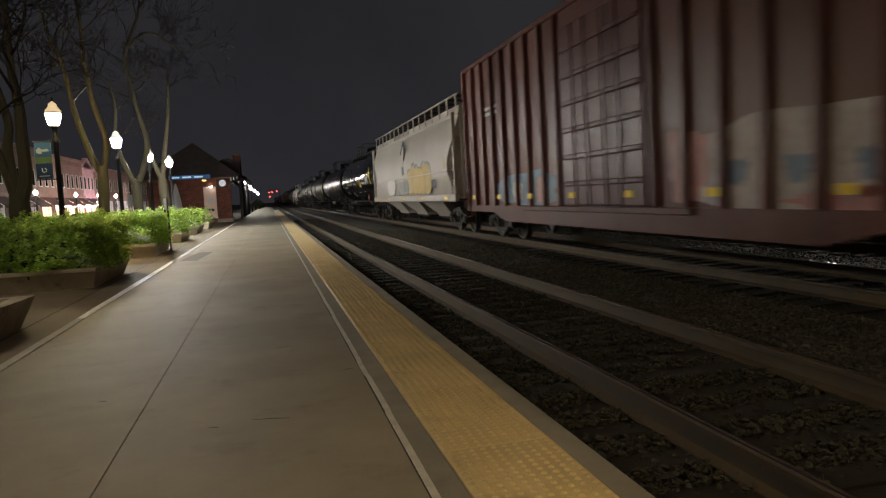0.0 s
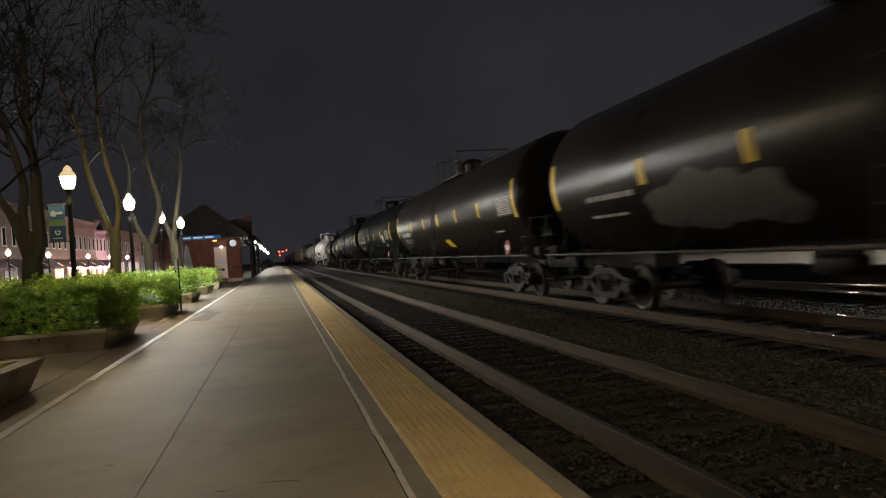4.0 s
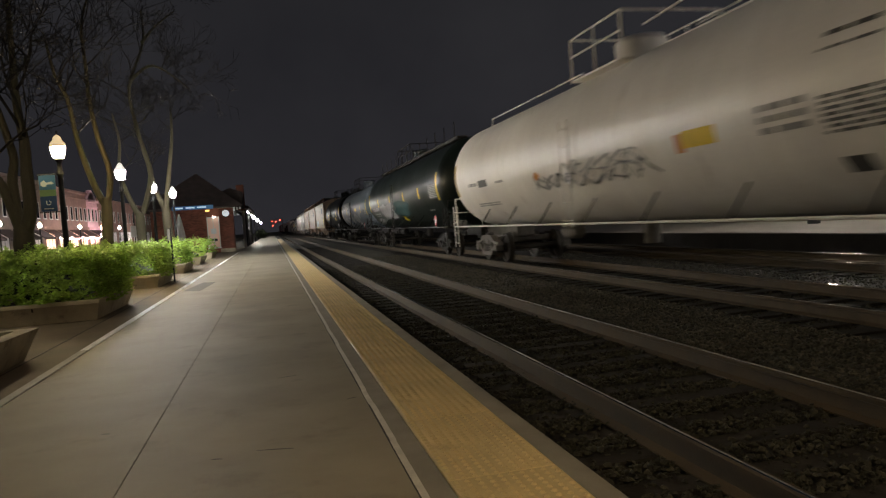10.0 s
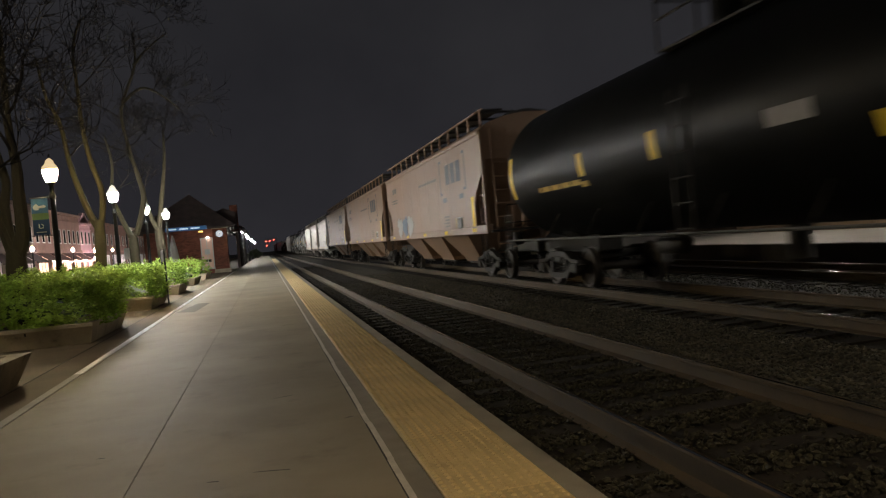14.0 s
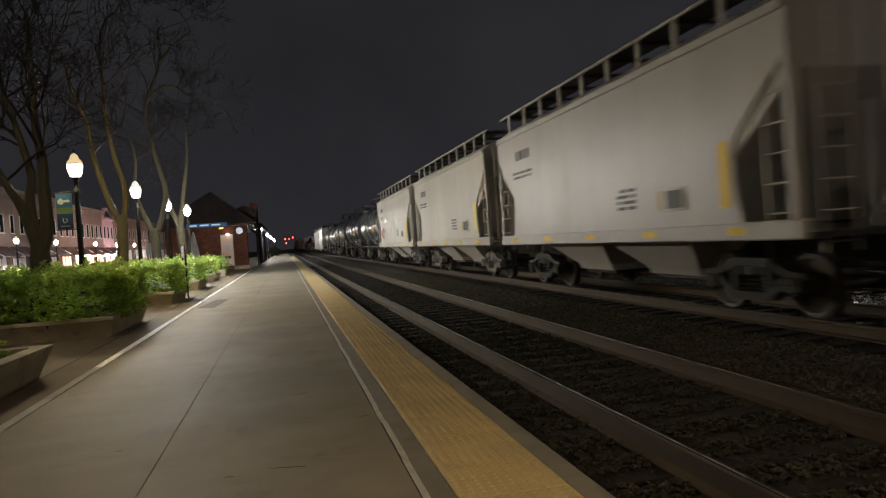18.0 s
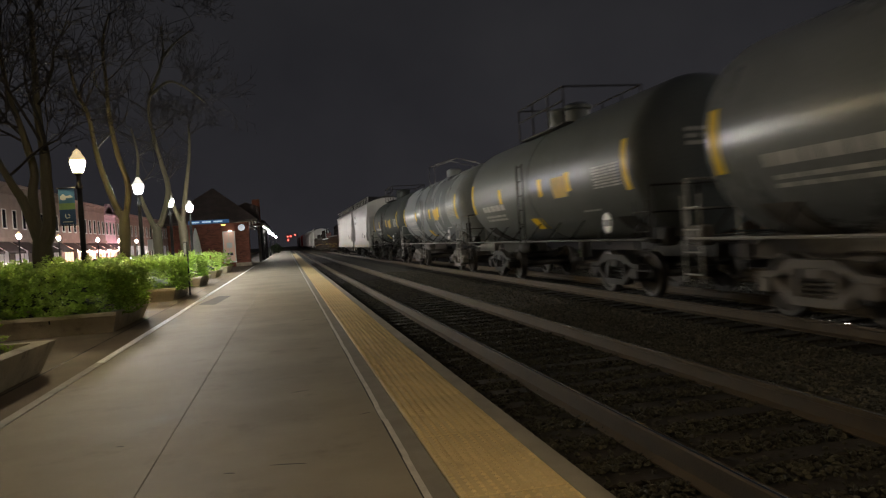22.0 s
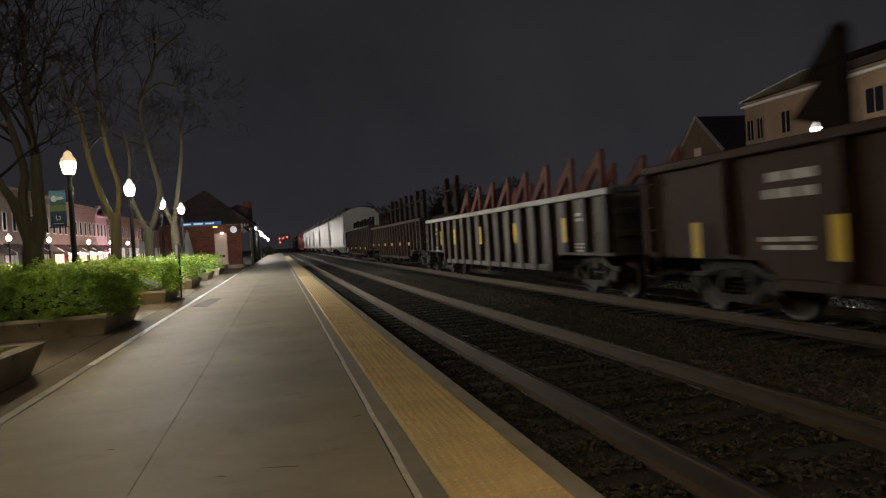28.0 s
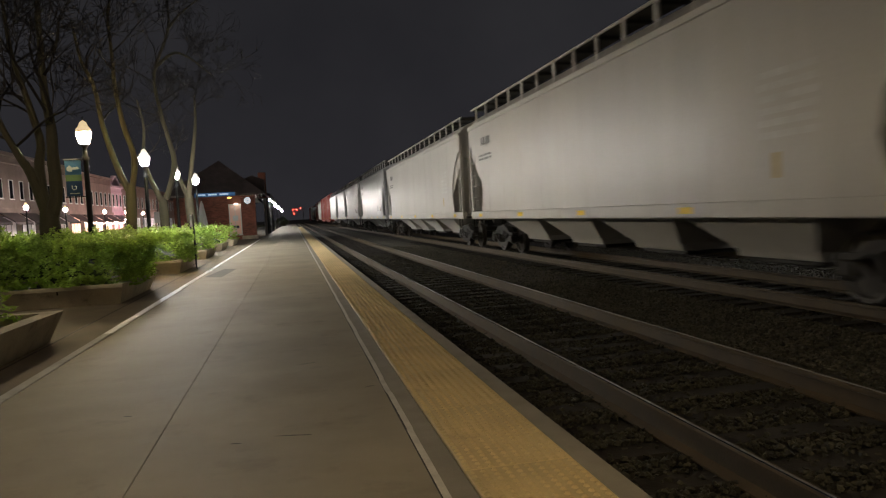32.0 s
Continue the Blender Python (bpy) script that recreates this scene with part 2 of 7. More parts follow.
# ---- mesh tools ----
class Geo:
    """Gathers vertices and faces of one mesh."""

    def __init__(self):
        self.v, self.f = [], []

    def add(self, verts, faces):
        n = len(self.v)
        self.v.extend([tuple(p) for p in verts])
        self.f.extend([tuple(n + i for i in f) for f in faces])
        return self

    def box(self, x0, x1, y0, y1, z0, z1, c=0.0, turn=None):
        """A box; c chamfers its edges; turn is an optional matrix."""
        if c <= 0:
            vs = [(x, y, z) for x in (x0, x1) for y in (y0, y1) for z in (z0, z1)]
            fs = [(0, 1, 3, 2), (4, 6, 7, 5), (0, 4, 5, 1), (2, 3, 7, 6), (0, 2, 6, 4), (1, 5, 7, 3)]
        else:
            vs, idx = [], {}
            for i, x in enumerate((x0, x1)):
                for j, y in enumerate((y0, y1)):
                    for k, z in enumerate((z0, z1)):
                        sx, sy, sz = (1 - 2 * i) * c, (1 - 2 * j) * c, (1 - 2 * k) * c
                        for a, p in enumerate(((x, y + sy, z + sz), (x + sx, y, z + sz), (x + sx, y + sy, z))):
                            idx[i, j, k, a] = len(vs)
                            vs.append(p)
            g, fs = idx, []
            for s in (0, 1):
                fs.append([g[s, 0, 0, 0], g[s, 0, 1, 0], g[s, 1, 1, 0], g[s, 1, 0, 0]][:: 1 if s == 0 else -1])
                fs.append([g[0, s, 0, 1], g[1, s, 0, 1], g[1, s, 1, 1], g[0, s, 1, 1]][:: 1 if s == 0 else -1])
                fs.append([g[0, 0, s, 2], g[0, 1, s, 2], g[1, 1, s, 2], g[1, 0, s, 2]][:: 1 if s == 0 else -1])
            for s in (0, 1):
                for u in (0, 1):
                    fs.append([g[s, u, 0, 0], g[s, u, 0, 1], g[s, u, 1, 1], g[s, u, 1, 0]][:: 1 if s == u else -1])
                    fs.append([g[s, 0, u, 2], g[s, 0, u, 0], g[s, 1, u, 0], g[s, 1, u, 2]][:: 1 if s == u else -1])
                    fs.append([g[0, s, u, 1], g[0, s, u, 2], g[1, s, u, 2], g[1, s, u, 1]][:: 1 if s == u else -1])
            for i in (0, 1):
                for j in (0, 1):
                    for k in (0, 1):
                        t = [g[i, j, k, 0], g[i, j, k, 1], g[i, j, k, 2]]
                        fs.append(t if (i + j + k) % 2 == 0 else t[::-1])
        if turn is not None:
            vs = [tuple(turn @ Vector(p)) for p in vs]
        return self.add(vs, fs)

    def prism(self, poly, axis, a0, a1):
        """A polygon in the two other axes, pushed along axis from a0 to a1."""
        n = len(poly)

        def put(p, a):
            return {"x": (a, p[0], p[1]), "y": (p[0], a, p[1]), "z": (p[0], p[1], a)}[axis]

        vs = [put(p, a0) for p in poly] + [put(p, a1) for p in poly]
        fs = [tuple(range(n)), tuple(range(2 * n - 1, n - 1, -1))]
        fs += [(i, i + n, (i + 1) % n + n, (i + 1) % n) for i in range(n)]
        return self.add(vs, fs)

    def tube(self, pts, radii, seg=8, caps=True):
        """A round bar through the points."""
        pts = [Vector(p) for p in pts]
        if not isinstance(radii, (list, tuple)):
            radii = [radii] * len(pts)
        vs, fs = [], []
        for i, p in enumerate(pts):
            d = (pts[min(i + 1, len(pts) - 1)] - pts[max(i - 1, 0)]).normalized()
            a = Vector((0, 0, 1)) if abs(d.z) < 0.9 else Vector((1, 0, 0))
            u = d.cross(a).normalized()
            w = d.cross(u)
            for k in range(seg):
                ang = 2 * math.pi * k / seg
                vs.append(p + (u * math.cos(ang) + w * math.sin(ang)) * radii[i])
        for i in range(len(pts) - 1):
            for k in range(seg):
                a, b = i * seg + k, i * seg + (k + 1) % seg
                fs.append((a, a + seg, b + seg, b))
        if caps:
            fs.append(tuple(range(seg)))
            fs.append(tuple(range(len(vs) - 1, len(vs) - seg - 1, -1)))
        return self.add(vs, fs)

    def lathe(self, prof, seg=16, axis="z", at=(0, 0, 0)):
        """A profile of (radius, height) turned round an axis."""
        vs, fs = [], []
        for r, h in prof:
            for k in range(seg):
                a = 2 * math.pi * k / seg
                c, s = r * math.cos(a), r * math.sin(a)
                p = {"z": (c, s, h), "y": (s, h, c), "x": (h, c, s)}[axis]
                vs.append((p[0] + at[0], p[1] + at[1], p[2] + at[2]))
        for i in range(len(prof) - 1):
            for k in range(seg):
                a, b = i * seg + k, i * seg + (k + 1) % seg
                fs.append((a, b, b + seg, a + seg))
        fs.append(tuple(range(seg - 1, -1, -1)))
        fs.append(tuple(range(len(vs) - seg, len(vs))))
        return self.add(vs, fs)

    def mesh(self, name, material, smooth=True, angle=35):
        me = bpy.data.meshes.new(name)
        me.from_pydata(self.v, [], self.f)
        if material is not None:
            me.materials.append(material)
        if smooth:
            me.shade_smooth()
            me.set_sharp_from_angle(angle=radians(angle))
        me.update()
        return me


def part(name, geo, material, parent=None, label="", smooth=True, at=None):
    """Links a Geo (or a finished mesh) as one object under its parent."""
    me = geo if isinstance(geo, bpy.types.Mesh) else geo.mesh(name, material, smooth)
    ob = new(name, me)
    if parent is not None:
        ob.parent = parent
    if at is not None:
        ob.matrix_basis = at
    if label:
        ob["label"] = label
    return ob


def thing(name, label, category, at=None, group="", kind=""):
    """An Empty at the thing's base, to carry its parts."""
    ob = new(name)
    ob.empty_display_size = 0.2
    if at is not None:
        ob.matrix_basis = at
    return tagged(ob, label, category, group, kind)


def setting(name, geo, material, label, category, smooth=False):
    me = geo.mesh(name, material, smooth)
    return tagged(new(name, me), label, category, kind="structure")


# ---- the setting: x across the tracks, y along them, z = 0 on the platform and the rail heads ----
Y0, Y1 = -45.0, 210.0
EDGE = 1.543
TRACKS = (3.042, 7.345, 11.55)

g = Geo()
g.add([(-900, -600, -0.42), (900, -600, -0.42), (900, 1500, -0.42), (-900, 1500, -0.42)], [(0, 1, 2, 3)])
setting("ground", g, GROUND, "dark bare ground round the station", "ground")

# platform strips, each a slab with its own joints
platform = tagged(new("platform"), "worn concrete station platform along the tracks", "platform", kind="structure")
for x0, x1, m in ((-2.42, -0.941, CONCRETE), (-0.937, 0.618, CONCRETE), (0.652, 0.792, CONCRETE_EDGE), (1.404, EDGE, CONCRETE_EDGE)):
    g = Geo().box(x0, x1, Y0, Y1, -0.30, 0.0, 0.002)
    part("slab", g, m, platform)
part("joint_bed", Geo().box(-2.43, 1.41, Y0, Y1, -0.34, -0.016), DARK_GAP, platform)
g = Geo()
xs = 0.628
y = -8.0
while y < 120:
    w = 0.5 if y < 30 else 3.0
    a = 0.003 * math.sin(y * 3.1) + 0.002 * math.sin(y * 7.7)
    g.add([(xs + a - 0.006, y, 0.003), (xs + a + 0.034, y, 0.003), (xs + a + 0.034, y + w, 0.003), (xs + a - 0.006, y + w, 0.003)], [(0, 1, 2, 3)])
    y += w
# dark gap strip whose colour draws a shadow line beside the filler
part("joint_shadow_gap", Geo().box(0.613, 0.623, Y0, 110, -0.2, 0.0012), DARK_GAP, platform)
part("joint_filler", g, CAULK, platform, "pale grey joint filler")
part("edge_wall", Geo().box(1.36, EDGE - 0.06, Y0, Y1, -0.42, -0.30), CONCRETE_EDGE, platform)
for y0, y1, m in ((-8.0, -2.01, CONCRETE_EDGE), (-2.0, 10.19, BORDER_WORN), (10.2, 30.0, WHITE_LINE), (30.02, 56.0, WHITE_LINE), (56.02, 110.0, CONCRETE_EDGE)):
    part("border_strip", Geo().box(-2.535, -2.428, y0, y1, -0.30, 0.004, 0.003), m, platform, "whitish border strip of the platform" if m is WHITE_LINE else "")
for x0, y0, x1, y1 in ((-0.20, 4.68, 0.03, 4.62), (-0.47, 4.62, -0.40, 4.60), (0.48, 5.75, 0.56, 5.78), (-1.30, 5.6, -1.24, 5.58), (-0.05, 6.9, 0.12, 6.95)):
    w = 0.012
    part("scuff", Geo().add([(x0, y0, 0.002), (x1, y1, 0.002), (x1, y1 + w, 0.002), ((x0 + x1) / 2, (y0 + y1) / 2 + w * 1.6, 0.002), (x0, y0 + w * 0.6, 0.002)], [(0, 1, 2, 3, 4)]), mat("patch_dark", (0.05, 0.042, 0.035), 0.8, vary=0.2, grain=60, patch=2), platform)
# a dark repair patch and scuffs
part("repair_patch", Geo().add([(-2.33, 19.5, 0.0035), (-1.86, 19.1, 0.0035), (-1.70, 22.2, 0.0035), (-2.08, 22.5, 0.0035)], [(0, 1, 2, 3)]), mat("patch_brown", (0.105, 0.09, 0.072), 0.8, vary=0.2, grain=60, patch=2), platform, "dark repair patch")

# yellow tactile warning strip: panels with raised domes
tactile = tagged(new("tactile_strip"), "yellow tactile warning strip with raised domes at the platform edge", "tactile paving", kind="structure")
PAN = 1.22
pan = Geo().box(0.801, 1.400, 0.003, PAN - 0.003, -0.05, 0.004, 0.004).mesh("tactile_panel", TACTILE, False)
for i in range(-6, 100):
    part("panel", pan, None, tactile, at=pose(0, i * PAN, random.uniform(-0.001, 0.001)))
ring = [(math.cos(k * math.pi / 3), math.sin(k * math.pi / 3)) for k in range(6)]
g = Geo()
for j in range(int(2.4 / 0.0603), int(34 / 0.0603)):
    yy = j * 0.0603
    for i in range(10):
        xx = 0.829 + i * 0.0605
        vs = [(xx + 0.0195 * c, yy + 0.0195 * s, 0.004) for c, s in ring] + [(xx + 0.0090 * c, yy + 0.0100 * s, 0.0135) for c, s in ring]
        g.add(vs, [(k, (k + 1) % 6, (k + 1) % 6 + 6, k + 6) for k in range(6)] + [(6, 7, 8, 9, 10, 11)])
domes = part("domes", g, TACTILE, tactile)
domes["kind"] = "stuff"

# paved walk beside the platform, street, far pavement
setting("pavement", Geo().box(-9.5, -2.54, Y0, 74.0, -0.32, -0.004), PAVING, "brownish paved walk beside the platform", "pavement")
part("walk_joint", Geo().box(-3.02, -3.005, 0, 60, -0.01, -0.0005), DARK_GAP, bpy.data.objects["pavement"])
setting("road", Geo().box(-21.5, -11.0, -60, 260, -0.42, -0.20), ASPHALT, "dark asphalt street beside the station", "road")
setting("kerb", Geo().box(-11.0, -9.5, -60, 260, -0.42, -0.05, 0.02), PAVING, "concrete kerb of the street", "kerb")
setting("pavement_far", Geo().box(-28.0, -21.5, -60, 260, -0.42, -0.06, 0.02), PAVING, "concrete pavement before the shops", "pavement")

# track bed
setting("track_bed", Geo().box(1.35, 13.4, Y0, 320, -0.41, -0.215), BED, "dark oily track bed of gravel and dirt", "track bed")


for ti, tc_ in enumerate(TRACKS):
    track = tagged(new("track"), "railway track of rusty steel rails on dark timber ties", "railway track", group="tracks side by side", kind="structure")
    for s in (-1, 1):
        x = tc_ + s * 0.7525
        prof = [(x - 0.075, -0.178), (x + 0.075, -0.178), (x + 0.075, -0.166), (x + 0.013, -0.145), (x + 0.010, -0.05), (x + 0.035, -0.038), (x + 0.035, -0.010), (x + 0.026, -0.002),
                (x - 0.026, -0.002), (x - 0.035, -0.010), (x - 0.035, -0.038), (x - 0.010, -0.05), (x - 0.013, -0.145), (x - 0.075, -0.166)]
        rail = part("rail", Geo().prism(prof[::-1], "y", Y0, 420), RAIL_RUST, track, smooth=False)
        crown = [(x - 0.027, -0.009), (x + 0.027, -0.009)] + [(x + 0.027 * u, 0.0015 - 0.008 * u * u) for u in (0.95, 0.7, 0.4, 0.1, -0.2, -0.5, -0.8, -0.97)]
        part("rail_head", Geo().prism(crown[::-1], "y", Y0, 420), RAIL_SHINE, rail, "polished running surface")
    tie_mesh = Geo().box(-1.3, 1.3, -0.115, 0.115, -0.36, -0.182, 0.012).mesh("tie", TIE, False)
    for i in range(0, 110 if ti == 0 else 70):
        part("tie", tie_mesh, None, track, at=pose(tc_ + random.uniform(-0.04, 0.04), 2.0 + i * 0.53, random.uniform(-0.012, 0.004), 0, random.uniform(-0.4, 0.4), random.uniform(-1.2, 1.2)))

# loose ballast stones, thickest between the tracks
g = Geo()
rs = np.random.RandomState(4)
ico = np.array([(0, 0, 1), (0.894, 0, 0.447), (0.276, 0.851, 0.447), (-0.724, 0.526, 0.447), (-0.724, -0.526, 0.447), (0.276, -0.851, 0.447), (0, 0, -0.6)])
ifc = [(0, 1, 2), (0, 2, 3), (0, 3, 4), (0, 4, 5), (0, 5, 1), (6, 2, 1), (6, 3, 2), (6, 4, 3), (6, 5, 4), (6, 1, 5)]
for stone, said, beds in (
        (BALLAST, "loose grey ballast stones between the tracks", ((4.35, 5.95, 4, 14, 19000, -0.180), (4.35, 5.95, 14, 34, 8000, -0.180), (10.3, 12.9, 9, 30, 11000, -0.200))),
        (BALLAST_OIL_SHADE, "oily ballast stones round the rails, coloured darker for platform shade", ((1.60, 4.3, 3, 12, 30000, -0.184), (1.6, 4.3, 12, 28, 14000, -0.184), (5.95, 10.3, 7, 26, 15000, -0.205)))):
    verts, faces = [], []
    base = 0
    for x0, x1, y0, y1, n, zt in beds:
        for _ in range(n):
            px, py = rs.uniform(x0, x1), rs.uniform(y0, y1)
            if x1 == 4.3 and abs((py - 2.0 + 0.265) % 0.53 - 0.265) < 0.115 and rs.uniform() < 0.85:
                continue
            sz = rs.uniform(0.012, 0.030)
            a = rs.uniform(0, 6.28)
            q = ico * (rs.uniform(0.7, 1.3, 3) * sz) + rs.uniform(-0.2, 0.2, (7, 3)) * sz
            c, s = math.cos(a), math.sin(a)
            tl = rs.uniform(-0.7, 0.7)
            ct, st = math.cos(tl), math.sin(tl)
            y2, z2 = q[:, 1] * ct - q[:, 2] * st, q[:, 1] * st + q[:, 2] * ct
            q = np.stack([q[:, 0] * c - y2 * s + px, q[:, 0] * s + y2 * c + py, z2 + zt - 0.01 + rs.uniform(-0.02, 0.02)], 1)
            verts.extend(map(tuple, q.tolist()))
            faces.extend([(i + base, j + base, k + base) for i, j, k in ifc])
            base += 7
    me = bpy.data.meshes.new("ballast")
    me.from_pydata(verts, [], faces)
    me.materials.append(stone)
    tagged(new("ballast", me), said, "gravel", kind="stuff")
me = Geo().prism([(4.2, -0.235), (6.0, -0.235), (5.8, -0.185), (4.45, -0.185)], "y", Y0, 320).mesh("ballast_shoulder", GRAVEL, False)
tagged(new("ballast_shoulder", me), "low ridge of ballast between two tracks", "gravel", kind="structure")

# the platform across the tracks
FAR_PAVING = mat("far_platform_paving", (0.24, 0.215, 0.19), 0.7, vary=0.15, grain=60, patch=0.8, bump=0.05)
far_platform = tagged(new("platform_far"), "low concrete platform across the tracks with a dark face", "platform", kind="structure")
part("slab", Geo().box(13.25, 19.5, Y0, 150, -0.4, 0.38, 0.01), FAR_PAVING, far_platform)
part("edge_face", Geo().box(13.19, 13.246, Y0, 150, -0.38, 0.36, 0.006), DARK_GAP, far_platform, "dark platform face")


# ---- lamps along the platform ----
def lamp_meshes(globe, cap, h):
    zg = h - 0.70
    base = Geo().lathe([(0.20, 0.0), (0.20, 0.10), (0.16, 0.16), (0.145, 0.45), (0.10, 0.62), (0.085, 0.72)], 16)
    post = Geo().lathe([(0.075, 0.6), (0.062, zg - 0.42), (0.085, zg - 0.40), (0.085, zg - 0.34), (0.058, zg - 0.30), (0.052, zg - 0.10), (0.10, zg - 0.03), (0.10, zg)], 16)
    gl = Geo().lathe([(0.085, zg), (0.115, zg + 0.02), (0.150, zg + 0.12), (0.172, zg + 0.24), (0.172, zg + 0.30)], 16)
    col = Geo().lathe([(0.17, zg + 0.295), (0.196, zg + 0.30), (0.20, zg + 0.325), (0.17, zg + 0.335)], 16)
    cp = Geo().lathe([(0.185, zg + 0.335), (0.175, zg + 0.37), (0.125, zg + 0.43), (0.10, zg + 0.47), (0.095, zg + 0.52), (0.05, zg + 0.565), (0.02, zg + 0.59)], 16)
    fin = Geo().lathe([(0.02, zg + 0.58), (0.012, zg + 0.61), (0.028, zg + 0.645), (0.006, zg + 0.70)], 10)
    return (base.mesh("base", BLACK_IRON), post.mesh("post", BLACK_IRON), gl.mesh("globe", globe), cp.mesh("cap", cap), col.mesh("collar", RAIL_RUST), fin.mesh("finial", BLACK_IRON))


def lamp(x, y, z, meshes, label, group):
    t = thing("street_lamp", label, "street lamp", pose(x, y, z), group)
    for n, m in zip(("base", "post", "globe", "cap", "collar", "finial"), meshes):
        part(n, m, None, t)
    return t


WARM = lamp_meshes(GLOBE_WARM, CAP_WARM, 4.25)
WARM_NEAR = lamp_meshes(GLOBE_NEAR, CAP_WARM, 4.25)
COOL = lamp_meshes(GLOBE_WHITE, CAP_WHITE, 4.25)
ROW = "lamps along the platform"
lamp1 = lamp(-5.02, 19.86, 0, WARM, "black acorn street lamp with warm light and a banner", ROW)
for x, y in ((-5.02, 27.5), (-5.24, 36.0), (-5.02, 41.4)):
    lamp(x, y, 0, COOL, "black acorn street lamp with bright white light", ROW)
for y in (11.9, -9.2):
    lamp(-5.05, y, 0, WARM_NEAR, "black acorn street lamp with warm light", ROW)
# added fill lamp behind the camera, out of view, to light the near platform
mast = thing("unseen_fill_lamp", "hooded light added out of view to brighten the near platform", "street light", pose(-2.62, -1.5, 0))
part("post", Geo().lathe([(0.14, 0.0), (0.13, 0.3), (0.09, 0.5), (0.06, 6.0)], 14), BLACK_IRON, mast)
part("arm", Geo().tube([(0, 0, 5.9), (0.9, 0, 6.25), (2.2, 0, 6.32), (3.1, 0, 6.2)], 0.035, 8), BLACK_IRON, mast)
part("hood", Geo().lathe([(0.03, 6.23), (0.2, 6.19), (0.32, 6.09), (0.33, 5.99), (0.315, 5.99), (0.30, 6.07), (0.19, 6.16)], 20, "z", (3.2, 0, 0)), BLACK_IRON, mast)
part("light_disc", Geo().lathe([(0.005, 6.05), (0.25, 6.05), (0.25, 6.07), (0.005, 6.08)], 20, "z", (3.2, 0, 0)), FILL_LIGHT, mast)
for k, y in enumerate((84, 98, 118, 146, 190)):
    lamp(-2.55, y, 0, COOL, "black acorn street lamp with bright white light", ROW)

# banner on the first lamp
BANNER_BLUE = mat("banner_blue", (0.055, 0.17, 0.34), 0.7, vary=0.15, grain=30, patch=3)
BANNER_NAVY = mat("banner_navy", (0.025, 0.07, 0.17), 0.7, vary=0.15, grain=30, patch=3)
BANNER_GREEN = mat("banner_green", (0.16, 0.27, 0.12), 0.7, vary=0.15, grain=30, patch=3)
BANNER_PALE = mat("banner_pale", (0.55, 0.62, 0.62), 0.7, vary=0.1, grain=30, patch=3)
for z in (3.17, 2.23):
    part("banner_arm", Geo().tube([(-0.06, 0, z), (-0.53, 0, z)], 0.015, 6), BLACK_IRON, lamp1)
for z0, z1, m in ((2.79, 3.15, BANNER_BLUE), (2.63, 2.79, BANNER_GREEN), (2.25, 2.63, BANNER_NAVY)):
    part("banner", Geo().box(-0.50, -0.125, -0.006, 0.006, z0, z1), m, lamp1, "blue and green cloth banner")
part("banner_print", Geo().prism([(-0.46, 2.90), (-0.46, 2.97), (-0.39, 3.03), (-0.33, 2.97), (-0.21, 2.99), (-0.16, 2.94), (-0.22, 2.92), (-0.33, 2.92), (-0.34, 2.87), (-0.41, 2.87)], "y", -0.012, -0.008), BANNER_PALE, lamp1)
part("banner_print", Geo().tube([(-0.36, -0.01, 2.52), (-0.36, -0.01, 2.44), (-0.33, -0.01, 2.41), (-0.27, -0.01, 2.43), (-0.26, -0.01, 2.48), (-0.30, -0.01, 2.51)], 0.013, 6), BANNER_PALE, lamp1)
part("banner_print", Geo().box(-0.43, -0.20, -0.012, -0.008, 2.31, 2.33), BANNER_PALE, lamp1)

